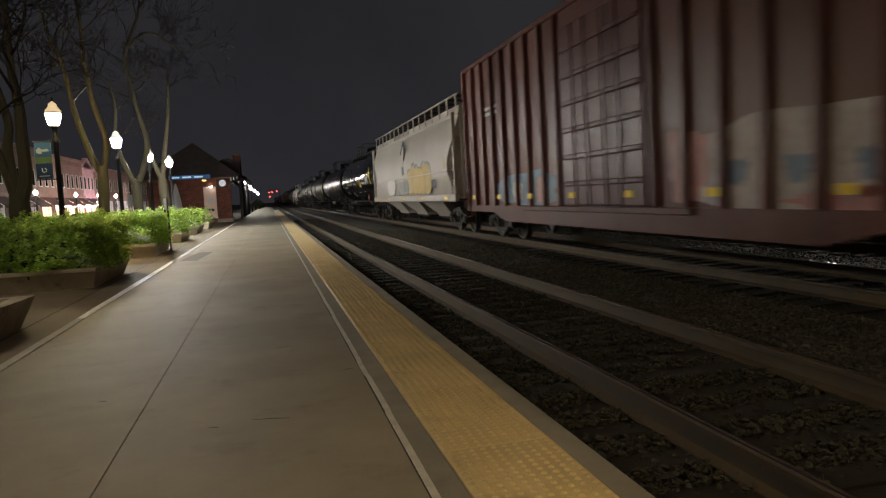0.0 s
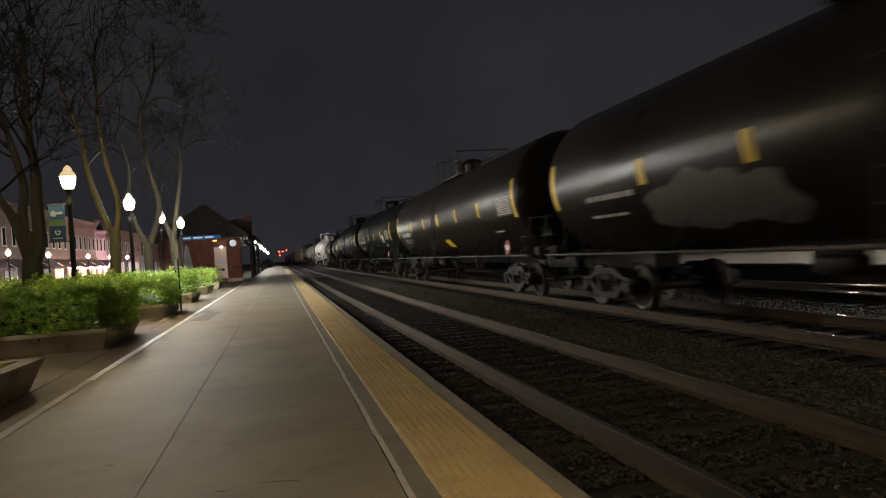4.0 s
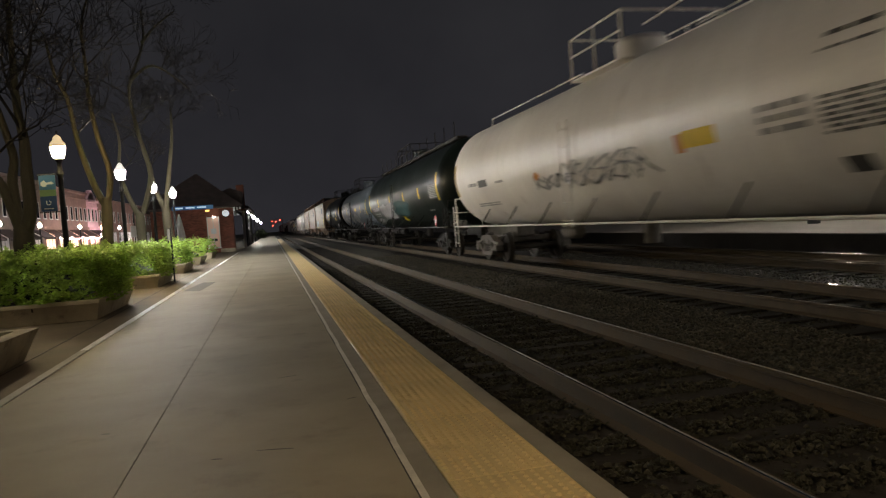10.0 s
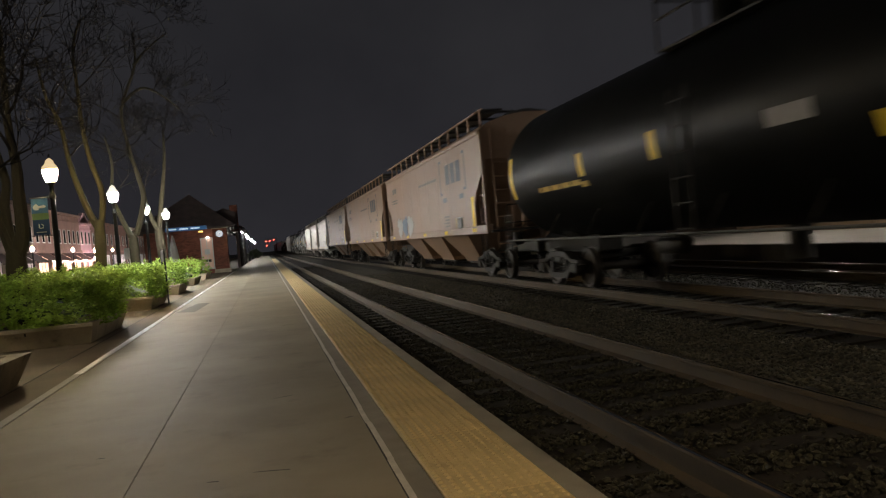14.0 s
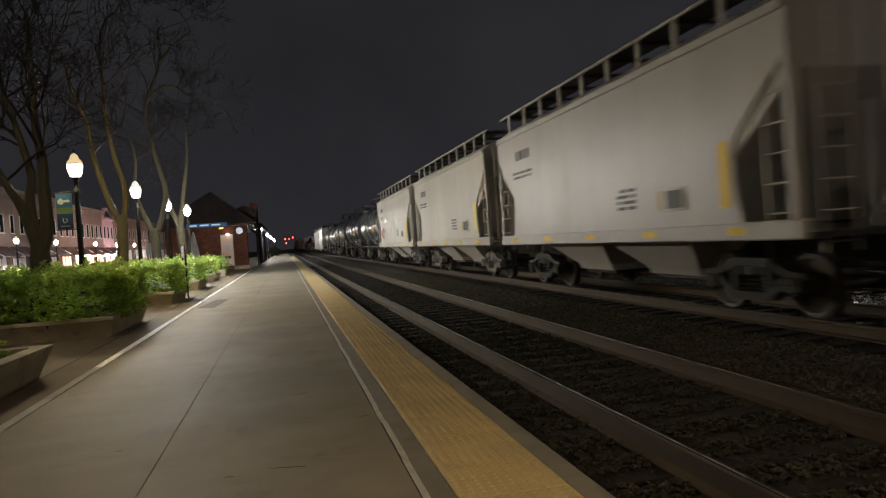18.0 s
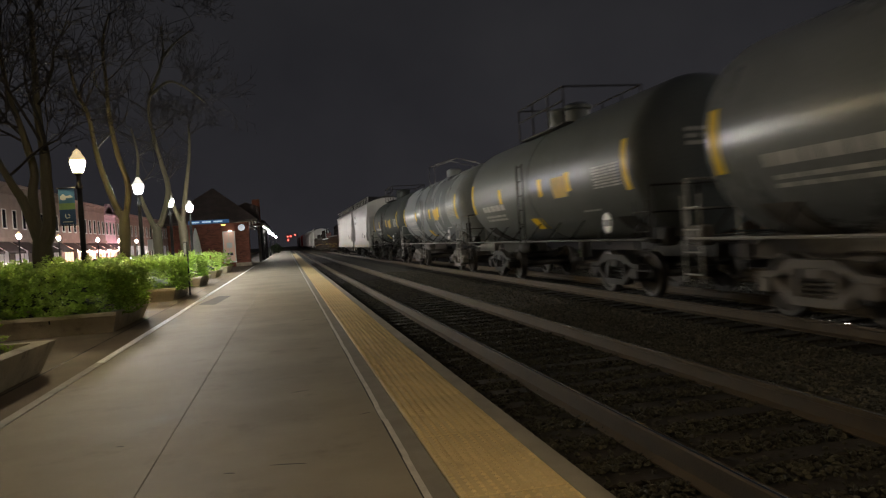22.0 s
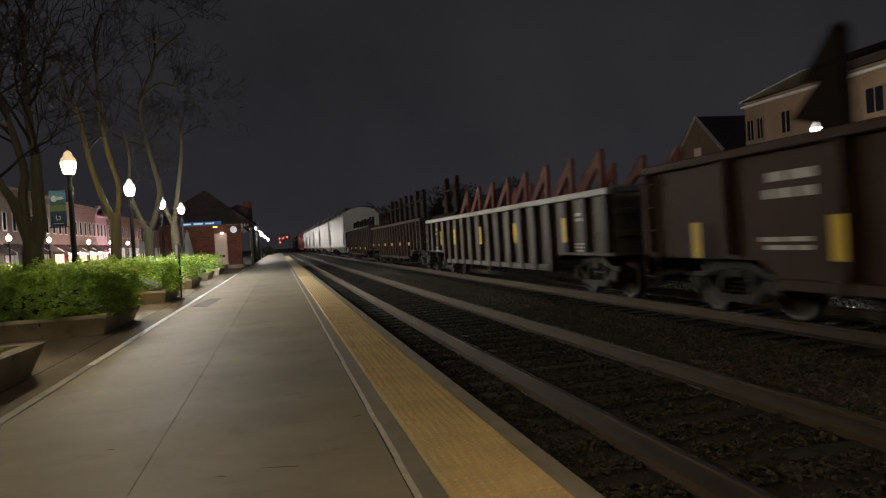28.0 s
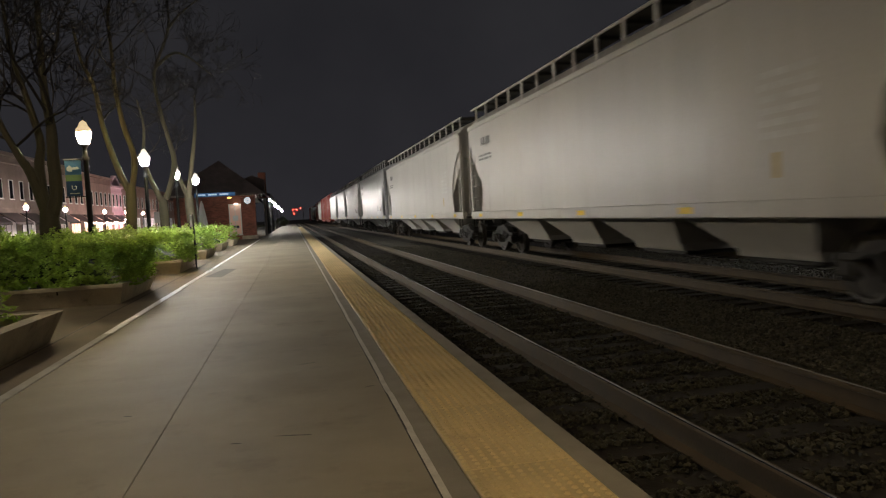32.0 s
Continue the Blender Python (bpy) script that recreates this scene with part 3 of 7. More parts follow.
# ---- planters with clipped shrubs ----
def planter(y, label, x_end=-3.08, length=7.6, leaves=2600, seed=1, hedge=True, hh=1.0, inset=0.0):
    rs = np.random.RandomState(seed)
    t = thing("planter", label, "planter", pose(x_end, y, 0), "planters beside the platform")
    d = 2.85
    # plan: a deep box whose walls lean outwards, with a broad rim
    low = [(0.0, 0.0), (0.0, d), (-length, d), (-length, 0.0)]
    high = [(0.10, -0.14), (0.16, d + 0.12), (-length, d + 0.12), (-length, -0.14)]
    h = 0.375
    n = len(low)
    inn = [(-0.09, 0.06), (-0.06, d - 0.08), (-length + 0.18, d - 0.08), (-length + 0.18, 0.06)]
    vs = [(x, yy, 0) for x, yy in low] + [(x, yy, h) for x, yy in high] + [(x, yy, h) for x, yy in inn] + [(x, yy, h - 0.16) for x, yy in inn]
    fs = []
    for r in range(3):
        for k in range(n):
            b = (k + 1) % n
            fs.append((r * n + k, r * n + n + k, r * n + n + b, r * n + b))
    fs.append(tuple(range(n)))
    part("wall", Geo().add(vs, fs), PLANTER, t, smooth=False)
    part("soil", Geo().add([(x, yy, h - 0.12) for x, yy in inn], [tuple(range(n))]), SOIL, t, smooth=False)
    for k in range(1, int(length / 1.02)):
        x = -k * 1.02
        part("panel_joint", Geo().add([(x - 0.014, -0.004, 0.02), (x + 0.014, -0.004, 0.02), (x + 0.014, -0.115, h - 0.07), (x - 0.014, -0.115, h - 0.07)], [(0, 1, 2, 3)]), DARK_GAP, t)
    part("rim_band", Geo().box(-length, 0.10, -0.155, -0.06, h - 0.075, h + 0.004, 0.012), PLANTER, t)
    if not hedge:
        return t
    hd = thing("hedge", "dense bright green clipped shrubs growing in a concrete planter", "hedge", pose(x_end - inset, y, h - 0.13), "hedges in the planters")
    # inner sheet in dark leaf green paints the shaded depth behind the leaves
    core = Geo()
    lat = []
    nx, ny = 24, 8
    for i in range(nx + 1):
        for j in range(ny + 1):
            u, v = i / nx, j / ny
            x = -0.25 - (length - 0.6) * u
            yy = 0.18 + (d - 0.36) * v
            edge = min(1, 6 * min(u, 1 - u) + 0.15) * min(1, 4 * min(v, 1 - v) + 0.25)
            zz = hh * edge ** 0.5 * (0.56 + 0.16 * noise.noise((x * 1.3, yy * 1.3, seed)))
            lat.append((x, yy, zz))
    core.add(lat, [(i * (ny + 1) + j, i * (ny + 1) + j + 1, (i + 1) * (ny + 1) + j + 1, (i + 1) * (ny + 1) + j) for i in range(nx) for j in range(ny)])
    part("shade_core", core, LEAF_SHADE, hd)
    verts, faces = [], []
    for _ in range(leaves // 9):
        # each shoot carries a whorl of leaves
        u, v = rs.uniform(), rs.uniform()
        x = -0.08 - (length - 0.3) * u
        face = rs.uniform()
        if face < 0.45:
            yy = 0.05 + (d - 0.1) * v
            drop = 0.20 * max(0.0, 1 - yy / 0.45) ** 2
            z = hh * (0.86 - drop + 0.34 * noise.noise((x * 1.6, yy * 1.6, seed)) + 0.26 * noise.noise((x * 4.2, yy * 4.2, seed + 3)) + rs.uniform(-0.16, 0.06))
            grow = Vector((rs.uniform(-0.5, 0.5), rs.uniform(-0.7, 0.3), 1.0))
        elif face < 0.85:
            z = hh * rs.uniform(0.10, 0.95)
            yy = 0.10 + 0.34 * noise.noise((x * 1.9, z * 1.9, seed + 5)) + 0.22 * noise.noise((x * 5.0, z * 5.0, seed + 6)) + rs.uniform(-0.06, 0.12) - 0.30 * (z / hh) * (1 - z / hh) * 2
            grow = Vector((rs.uniform(-0.6, 0.6), -1.0, rs.uniform(0.0, 0.9)))
        else:
            z = hh * rs.uniform(0.0, 0.92)
            yy = 0.1 + (d - 0.2) * v
            x = -0.06 + 0.30 * noise.noise((yy * 2, z * 2, seed + 9)) + 0.18 * noise.noise((yy * 5, z * 5, seed + 8)) + rs.uniform(-0.08, 0.10)
            grow = Vector((1.0, rs.uniform(-0.6, 0.6), rs.uniform(0.0, 0.9)))
        grow.normalize()
        reach = rs.uniform(0.05, 0.13)
        big = rs.uniform(0.8, 1.3)
        for k in range(9):
            s = big * rs.uniform(0.024, 0.044)
            a = k * 2.4 + rs.uniform(-0.4, 0.4)
            out = Vector((math.cos(a), math.sin(a), rs.uniform(-0.3, 0.5)))
            dx = (out + grow * rs.uniform(0.1, 0.9)).normalized()
            side = dx.cross(grow + Vector((rs.uniform(-0.4, 0.4), rs.uniform(-0.4, 0.4), 0.3))).normalized()
            p = Vector((x, yy, z)) + grow * reach * (k / 9)
            b = len(verts)
            verts += [tuple(p), tuple(p + dx * s + side * s * 0.55), tuple(p + dx * s * 2.1), tuple(p + dx * s - side * s * 0.55)]
            faces += [(b, b + 1, b + 2), (b, b + 2, b + 3)]
    me = bpy.data.meshes.new("foliage")
    me.from_pydata(verts, [], faces)
    me.materials.append(LEAF)
    part("foliage", me, None, hd)
    return t


PL = "flared concrete planter full of green shrubs on the paved walk"
planter(7.0, PL, -3.08, 6.0, 20000, 2, hh=0.60, inset=0.62)
planter(14.18, PL, -3.19, 7.5, 52000, 3)
planter(21.92, PL, -3.28, 7.5, 34000, 4)
planter(29.4, PL, -3.40, 7.5, 20000, 5)
planter(37.0, PL, -3.52, 7.5, 9000, 6)
planter(44.4, PL, -3.55, 7.5, 7000, 7)


# ---- bare trees ----
def tree(x, y, label, seed, r, fork_z, limbs):
    """A bare tree: a trunk up to its fork, then limbs given by their bends in (x, z), with twigs grown on them."""
    rs = random.Random(seed)
    t = thing("tree", label, "tree", pose(x, y, 0.2), "bare trees along the platform")
    wood, twigs = Geo(), Geo()

    def grow(p, d, rad, ln, depth):
        n = 4 if depth < 4 else 2
        pts, radii = [p], [rad]
        bend = 0.16 if depth < 3 else 0.24
        for k in range(n):
            d = (d + Vector((rs.gauss(0, bend), rs.gauss(0, bend), rs.gauss(0.04, 0.08)))).normalized()
            p = p + d * ln / n
            pts.append(p)
            radii.append(rad * (1 - 0.45 * (k + 1) / n))
        twigs.tube(pts, radii, 6 if depth < 3 else 3, caps=False)
        if depth >= 6:
            return
        for k in range(4):
            a, tilt = rs.uniform(0, 6.28), rs.uniform(0.3, 0.95)
            u = d.orthogonal().normalized()
            w = d.cross(u)
            nd = (d * math.cos(tilt) + (u * math.cos(a) + w * math.sin(a)) * math.sin(tilt)).normalized()
            i = n if k == 0 else rs.randint(max(1, n // 3), n)
            grow(pts[i], nd, max(0.008, radii[i] * (0.8 if k == 0 else rs.uniform(0.45, 0.65))), ln * rs.uniform(0.55, 0.8), depth + 1)

    fx = limbs[0][0][0][0]
    wood.tube([(0, 0, -0.2), (0, 0, 0.15), (fx * 0.3, 0, fork_z * 0.45), (fx * 0.8, 0, fork_z * 0.85), (fx, 0, fork_z + 0.15)], [r * 1.45, r * 1.12, r * 0.96, r, r * 0.8], 14, caps=False)
    for bends, rad in limbs:
        pts, drift = [], 0.0
        for k, (bx, bz) in enumerate(bends):
            drift += rs.uniform(-0.15, 0.15) if k else 0.0
            pts.append(Vector((bx, drift, bz)))
        # smooth the bends
        fine, radii = [], []
        m = len(pts)
        for k in range(m - 1):
            p0, p1, p2, p3 = pts[max(k - 1, 0)], pts[k], pts[k + 1], pts[min(k + 2, m - 1)]
            for q in range(4):
                u = q / 4
                fine.append(0.5 * (2 * p1 + (p2 - p0) * u + (2 * p0 - 5 * p1 + 4 * p2 - p3) * u * u + (3 * p1 - p0 - 3 * p2 + p3) * u ** 3))
                radii.append(rad * (1 - 0.72 * (k + u) / (m - 1)) * rs.uniform(0.96, 1.04))
        fine.append(pts[-1])
        radii.append(rad * 0.26)
        wood.tube(fine, radii, 10, caps=False)
        for i in range(max(7, len(fine) // 2), len(fine)):
            if rs.random() < 0.55 or i == len(fine) - 1:
                d = (fine[i] - fine[i - 1]).normalized()
                u = Vector((rs.gauss(0, 1), rs.gauss(0, 1), rs.uniform(-0.1, 0.5))).normalized()
                grow(fine[i], (d * 0.6 + u).normalized(), max(0.015, radii[i] * rs.uniform(0.4, 0.62)), rs.uniform(1.0, 1.9), 3 if i < len(fine) - 1 else 2)
    part("trunk", wood, BARK, t)
    part("crown", twigs, TWIG_SHADE, t)
    return t


TREE = "bare tree with smooth olive-grey bark and forked limbs"
tree(-4.86, 16.2, TREE, 11, 0.20, 1.5, (
    ([(-0.01, 1.4), (0.16, 1.95), (0.15, 2.75), (0.12, 3.35), (0.05, 4.1), (0.05, 5.2), (0.05, 6.3)], 0.150),
    ([(-0.05, 1.5), (-0.14, 2.5), (-0.11, 3.0), (-0.20, 3.6), (-0.26, 4.0), (-0.45, 4.8), (-0.5, 5.8)], 0.110),
    ([(-0.03, 1.5), (-0.27, 2.35), (-0.45, 2.75), (-0.80, 3.5), (-1.0, 4.6)], 0.120)))
tree(-4.93, 24.0, TREE, 23, 0.165, 2.4, (
    ([(0.10, 2.2), (-0.20, 2.85), (-0.48, 3.7), (-0.68, 4.5), (-0.80, 5.6), (-1.12, 6.4), (-1.3, 7.6)], 0.115),
    ([(0.10, 2.2), (0.26, 3.3), (0.05, 4.3), (-0.09, 5.4), (-0.10, 6.5), (-0.14, 7.7), (0.1, 8.6)], 0.100)))
tree(-5.36, 33.0, TREE, 35, 0.20, 2.2, (
    ([(-0.03, 2.1), (0.26, 2.75), (0.53, 3.9), (0.33, 5.0), (0.09, 6.1), (-0.05, 7.7), (0.63, 9.6), (0.65, 11.0)], 0.140),
    ([(-0.03, 2.1), (-0.49, 3.3), (-0.69, 4.15), (-0.6, 5.4), (-0.8, 6.6)], 0.120),
    ([(0.03, 7.9), (0.83, 8.5), (1.5, 8.3), (2.32, 7.6)], 0.075),
    ([(0.63, 9.5), (1.2, 10.2), (2.03, 10.9)], 0.070)))
tree(-5.87, 45.5, TREE, 47, 0.26, 2.9, (
    ([(-0.12, 2.8), (0.21, 4.8), (0.56, 7.0), (0.63, 8.8)], 0.170),
    ([(-0.12, 2.8), (-0.57, 4.1), (-0.87, 5.8), (-1.48, 7.9)], 0.160)))


# ---- sign on two posts beside the planters ----
sign = thing("platform_sign", "dark information sign on two thin posts, seen nearly edge on", "sign", pose(-3.09, 24.18, 0, 0, 0, 101.0))
for x in (0.0, 1.42):
    part("post", Geo().tube([(x, 0, 0), (x, 0, 1.72)], 0.028, 8), BLACK_IRON, sign)
part("panel", Geo().box(0.03, 1.39, -0.02, 0.02, 1.30, 1.68, 0.008), BLACK_IRON, sign)

# ---- station house ----
def window(parent, x, y, z0, z1, w, axis, pane, frame_mat, bars_v=1, name="window"):
    """A framed window on a wall; axis is the way that it faces (-y or +x or -x)."""
    t = 0.06
    ring = [(-w / 2 - t, z0 - t), (w / 2 + t, z0 - t), (w / 2 + t, z1 + t), (-w / 2 - t, z1 + t), (-w / 2, z0), (w / 2, z0), (w / 2, z1), (-w / 2, z1)]
    vs = [(a, yy, b) for yy in (-0.05, 0.02) for a, b in ring]
    fs = []
    for k in range(4):
        b = (k + 1) % 4
        fs += [(k, b, b + 4, k + 4), (k + 8, k + 12, b + 12, b + 8), (k, k + 8, b + 8, b), (k + 4, b + 4, b + 12, k + 12)]
    g = Geo().add(vs, fs)
    turn = {"-y": 0, "+x": 90, "-x": -90}[axis]
    ob = part(name, g, frame_mat, parent, at=pose(x, y, 0, 0, 0, turn))
    part("pane", Geo().box(-w / 2, w / 2, -0.012, -0.002, z0, z1), pane, ob)
    for k in range(1, bars_v + 1):
        xx = -w / 2 + w * k / (bars_v + 1)
        part("glazing_bar", Geo().box(xx - 0.02, xx + 0.02, -0.04, -0.013, z0, z1), frame_mat, ob)
    part("sill", Geo().box(-w / 2 - 0.1, w / 2 + 0.1, -0.11, -0.045, z0 - 0.12, z0 - t), frame_mat, ob)
    return ob


def brick_wall(parent, x0, x1, y, z0, z1, seed=1):
    """Courses of bricks on a wall that faces the platform's near end."""
    rs = random.Random(seed)
    g = Geo()
    z, row = z0, 0
    while z < z1 - 0.05:
        x = x0 - (0.11 if row % 2 else 0)
        while x < x1:
            a, b = max(x, x0), min(x + 0.21, x1)
            if b - a > 0.03:
                g.box(a, b, y - 0.012 - rs.uniform(0, 0.004), y, z, z + 0.062)
            x += 0.22
        z += 0.072
        row += 1
    ob = part("brickwork", g, BRICK_WALL, parent, smooth=False)
    ob["kind"] = "stuff"
    return ob


BRICK_WALL = mat("station_brick", (0.21, 0.075, 0.048), 0.85, vary=0.25, grain=60, patch=1.2, bump=0.25, island=0.3)
SIGN_BLUE = glow("sign_blue", (0.03, 0.12, 0.30), 0.28)
SIGN_TEXT = glow("sign_text", (0.45, 0.62, 0.80), 0.7)
LED_AMBER = glow("led_amber", (1.0, 0.62, 0.15), 3.0)
WINDOW_LIT = glow("window_lit", (0.9, 0.62, 0.5), 0.05)
LIGHT_TUBE = glow("light_tube", (1.0, 0.95, 0.85), 8.0)
CLOCK_FACE = glow("clock_face", (0.85, 0.92, 1.0), 0.45)
st = thing("station_house", "small red brick station house with a hipped dark roof", "station house", pose(0, 59.6, 0))
part("wall", Geo().box(-9.0, -3.9, 0.0, 12.0, -0.1, 3.5), BRICK_RED, st, smooth=False)
brick_wall(st, -9.0, -4.95, 0.0, 0.0, 3.4, 3)
part("pillar", Geo().box(-3.9, -2.85, -0.25, 0.7, -0.05, 3.45, 0.03), BRICK_RED, st)
brick_wall(st, -3.88, -2.87, -0.25, 0.3, 3.4, 4)
part("pillar_base", Geo().box(-3.98, -2.78, -0.33, 0.78, -0.05, 0.28, 0.03), PLANTER, st)
part("pillar_cap", Geo().box(-3.98, -2.78, -0.33, 0.78, 3.45, 3.6, 0.03), PLANTER, st)
ck = part("clock", Geo().lathe([(0.30, -0.36), (0.30, -0.27), (0.27, -0.25)], 24, "y", (-3.40, 0, 3.04)), BLACK_IRON, st, "round lit station clock")
part("dial", Geo().lathe([(0.25, -0.37), (0.255, -0.362)], 24, "y", (-3.40, 0, 3.04)), CLOCK_FACE, ck)
g = Geo().box(-3.41, -3.39, -0.378, -0.372, 3.04, 3.22)
part("clock_pointer", g, BLACK_IRON, ck)
part("clock_pointer", Geo().box(-3.40, -3.28, -0.378, -0.372, 3.03, 3.05), BLACK_IRON, ck)
entry = window(st, -4.42, -0.02, 0.45, 2.75, 0.82, "-y", WINDOW_LIT, PAINT_WHITE, 1, "door")
part("notice", Geo().box(-0.2, 0.2, -0.03, -0.02, 1.5, 1.9), PAINT_WHITE, entry)
part("notice", Geo().box(-0.25, 0.25, -0.03, -0.02, 0.9, 1.1), BLACK_IRON, entry)
part("wall_light", Geo().box(-4.42, -4.18, -0.34, -0.18, 2.78, 2.86, 0.02), LIGHT_TUBE, st)
sg = part("station_sign", Geo().box(-7.25, -4.25, -1.12, -1.02, 3.44, 3.74, 0.01), SIGN_BLUE, st, "long blue lit station sign")
for k in range(3):
    part("sign_lettering", Geo().box(-7.1 + k * 0.85, -6.45 + k * 0.85, -1.13, -1.122, 3.54, 3.65), SIGN_TEXT, sg)
part("led_display", Geo().box(-4.85, -4.55, -1.0, -0.95, 3.25, 3.34), LED_AMBER, st)
roof = Geo()
ex0, ex1, ey0, ey1, ez, rz = -9.8, -2.1, -1.0, 13.0, 3.62, 6.45
roof.add([(ex0, ey0, ez), (ex1, ey0, ez), (ex1, ey1, ez), (ex0, ey1, ez), (-5.6, 2.2, rz), (-5.6, 9.8, rz), (ex0, ey0, ez - 0.14), (ex1, ey0, ez - 0.14), (ex1, ey1, ez - 0.14), (ex0, ey1, ez - 0.14)],
         [(0, 1, 4), (1, 2, 5, 4), (2, 3, 5), (3, 0, 4, 5), (0, 6, 7, 1), (1, 7, 8, 2), (2, 8, 9, 3), (3, 9, 6, 0), (6, 9, 8, 7)])
part("roof", roof, ROOF, st, smooth=False)
part("chimney", Geo().box(-2.75, -2.1, 6.0, 6.7, 3.4, 5.6, 0.03), BRICK_RED, st)
part("dormer", Geo().prism([(-4.2, 3.6), (-2.2, 3.6), (-2.2, 4.9), (-3.2, 5.3), (-4.2, 4.9)], "y", 4.5, 8.0), ROOF, st)
for k in range(3):
    part("eave_bracket", Geo().box(-2.8 + k * 0.22, -2.7 + k * 0.22, -0.3, -0.1, 3.2 + k * 0.05, 3.6), PAINT_WHITE, st)

# canopy beyond the station house
cp = thing("platform_canopy", "dark platform canopy on timber posts beyond the station house", "canopy", pose(0, 72, 0))
part("canopy_roof", Geo().prism([(-7.0, 3.75), (-2.0, 3.75), (-2.0, 3.95), (-4.5, 4.9), (-7.0, 3.95)], "y", 0, 26), ROOF, cp, smooth=False)
for k in range(6):
    part("post", Geo().box(-2.65, -2.40, k * 5.0, k * 5.0 + 0.25, 0, 3.75, 0.02), BLACK_IRON if k else PAINT_WHITE, cp)
    part("brace", Geo().tube([(-2.5, k * 5.0 + 0.1, 2.9), (-3.4, k * 5.0 + 0.1, 3.75)], 0.06, 6), BLACK_IRON, cp)
part("canopy_fascia", Geo().box(-2.02, -1.95, 0, 26, 3.6, 3.97), BLACK_IRON, cp)

# small lit bush far along the platform
def leaf_ball(name, parent, at, radius, n, seed, material, size=0.09):
    rs = np.random.RandomState(seed)
    verts, faces = [], []
    for _ in range(n):
        v = rs.normal(size=3)
        v /= np.linalg.norm(v)
        k = radius * (0.55 + 0.45 * rs.uniform() ** 0.5) * (1 + 0.35 * noise.noise((v[0] * 2 + seed, v[1] * 2, v[2] * 2)))
        p = Vector((v[0] * k, v[1] * k, v[2] * k * 0.8))
        a = Vector(rs.normal(size=3)).normalized() * size
        b = a.orthogonal().normalized() * size * 0.6
        m = len(verts)
        verts += [tuple(p - a), tuple(p + b), tuple(p + a), tuple(p - b)]
        faces += [(m, m + 1, m + 2, m + 3)]
    me = bpy.data.meshes.new(name)
    me.from_pydata(verts, [], faces)
    me.materials.append(material)
    return part(name, me, None, parent, at=at)


def small_tree(x, y, label, r, h, seed, material, n=900, size=0.10, z=0.0):
    t = thing("small_tree", label, "tree", pose(x, y, z))
    part("trunk", Geo().tube([(0, 0, -0.3), (0.03, 0, h * 0.35), (0, 0.04, h - r * 0.6)], [r * 0.10 + 0.03, r * 0.08 + 0.02, 0.03], 8), BARK, t)
    rs = random.Random(seed)
    for k in range(4):
        dx, dy, dz = rs.uniform(-0.5, 0.5) * r, rs.uniform(-0.5, 0.5) * r, rs.uniform(-0.5, 0.4) * r
        leaf_ball("crown", t, pose(dx, dy, h - r * 0.6 + dz), r * 0.72, n // 4, seed + k, material, size)
    return t


LEAF_DARK = mat("leaf_dark", (0.035, 0.05, 0.02), 0.7, vary=0.3, grain=10, patch=1, bump=0, island=0.4)
small_tree(-1.9, 160, "small round shrub lit by the platform lamps", 1.4, 2.2, 3, LEAF_DARK, 900, 0.14)
for k, (x, y, r, h) in enumerate(((21, 92, 4.0, 7.5), (20, 80, 3.4, 6.6), (24, 104, 4.6, 8.2), (19, 118, 4.0, 7.0), (22, 70, 3.0, 6.0), (18, 140, 5, 8))):
    small_tree(x, y, "dark leafy tree behind the far platform", r, h, 60 + k, LEAF_DARK, 1500, 0.22, -0.4)

# signal lights far down the line
SIGNAL_RED = glow("signal_red", (1.0, 0.06, 0.04), 25.0)
sm = thing("signal_gantry", "railway signal mast with red lights over the tracks", "railway signal", pose(0, 350, 0))
part("mast", Geo().tube([(5.2, 0, -0.3), (5.2, 0, 7.0)], 0.12, 8), BLACK_IRON, sm)
part("arm", Geo().box(0.0, 5.3, -0.1, 0.1, 6.55, 6.75), BLACK_IRON, sm)
for x, z in ((0.53, 5.8), (2.17, 5.8), (4.08, 6.3), (0.8, 3.9)):
    head = part("signal_head", Geo().box(x - 0.3, x + 0.3, 0.05, 0.25, z - 0.7, z + 0.7, 0.03), BLACK_IRON, sm)
    part("lens", Geo().lathe([(0.17, -0.02), (0.17, 0.04)], 16, "y", (x, 0, z)), SIGNAL_RED, head)
    part("hanger", Geo().tube([(x, 0.15, z + 0.6), (x, 0.1, 6.6)], 0.05, 6), BLACK_IRON, sm)

# ---- shops across the street ----
BRICK_PALE = mat("brick_pale", (0.25, 0.195, 0.165), 0.85, vary=0.2, grain=30, patch=0.6, bump=0.2)
BRICK_BROWN = mat("brick_brown", (0.33, 0.20, 0.17), 0.85, vary=0.2, grain=30, patch=0.6, bump=0.2)
STUCCO_PINK = mat("stucco_pink", (0.72, 0.46, 0.52), 0.8, vary=0.12, grain=30, patch=0.6, bump=0.1)
AWNING = mat("awning_dark", (0.05, 0.035, 0.035), 0.8, vary=0.3, grain=20, patch=1, bump=0.05)
AWNING_RED = mat("awning_red", (0.10, 0.05, 0.045), 0.8, vary=0.3, grain=20, patch=1, bump=0.05)
SHOP_LIT = glow("shop_window_lit", (1.0, 0.66, 0.50), 1.2)
SHOP_DIM = glow("shop_window_dim", (0.85, 0.78, 0.80), 0.08)
BULB = glow("string_bulb", (1.0, 0.72, 0.55), 32.0)


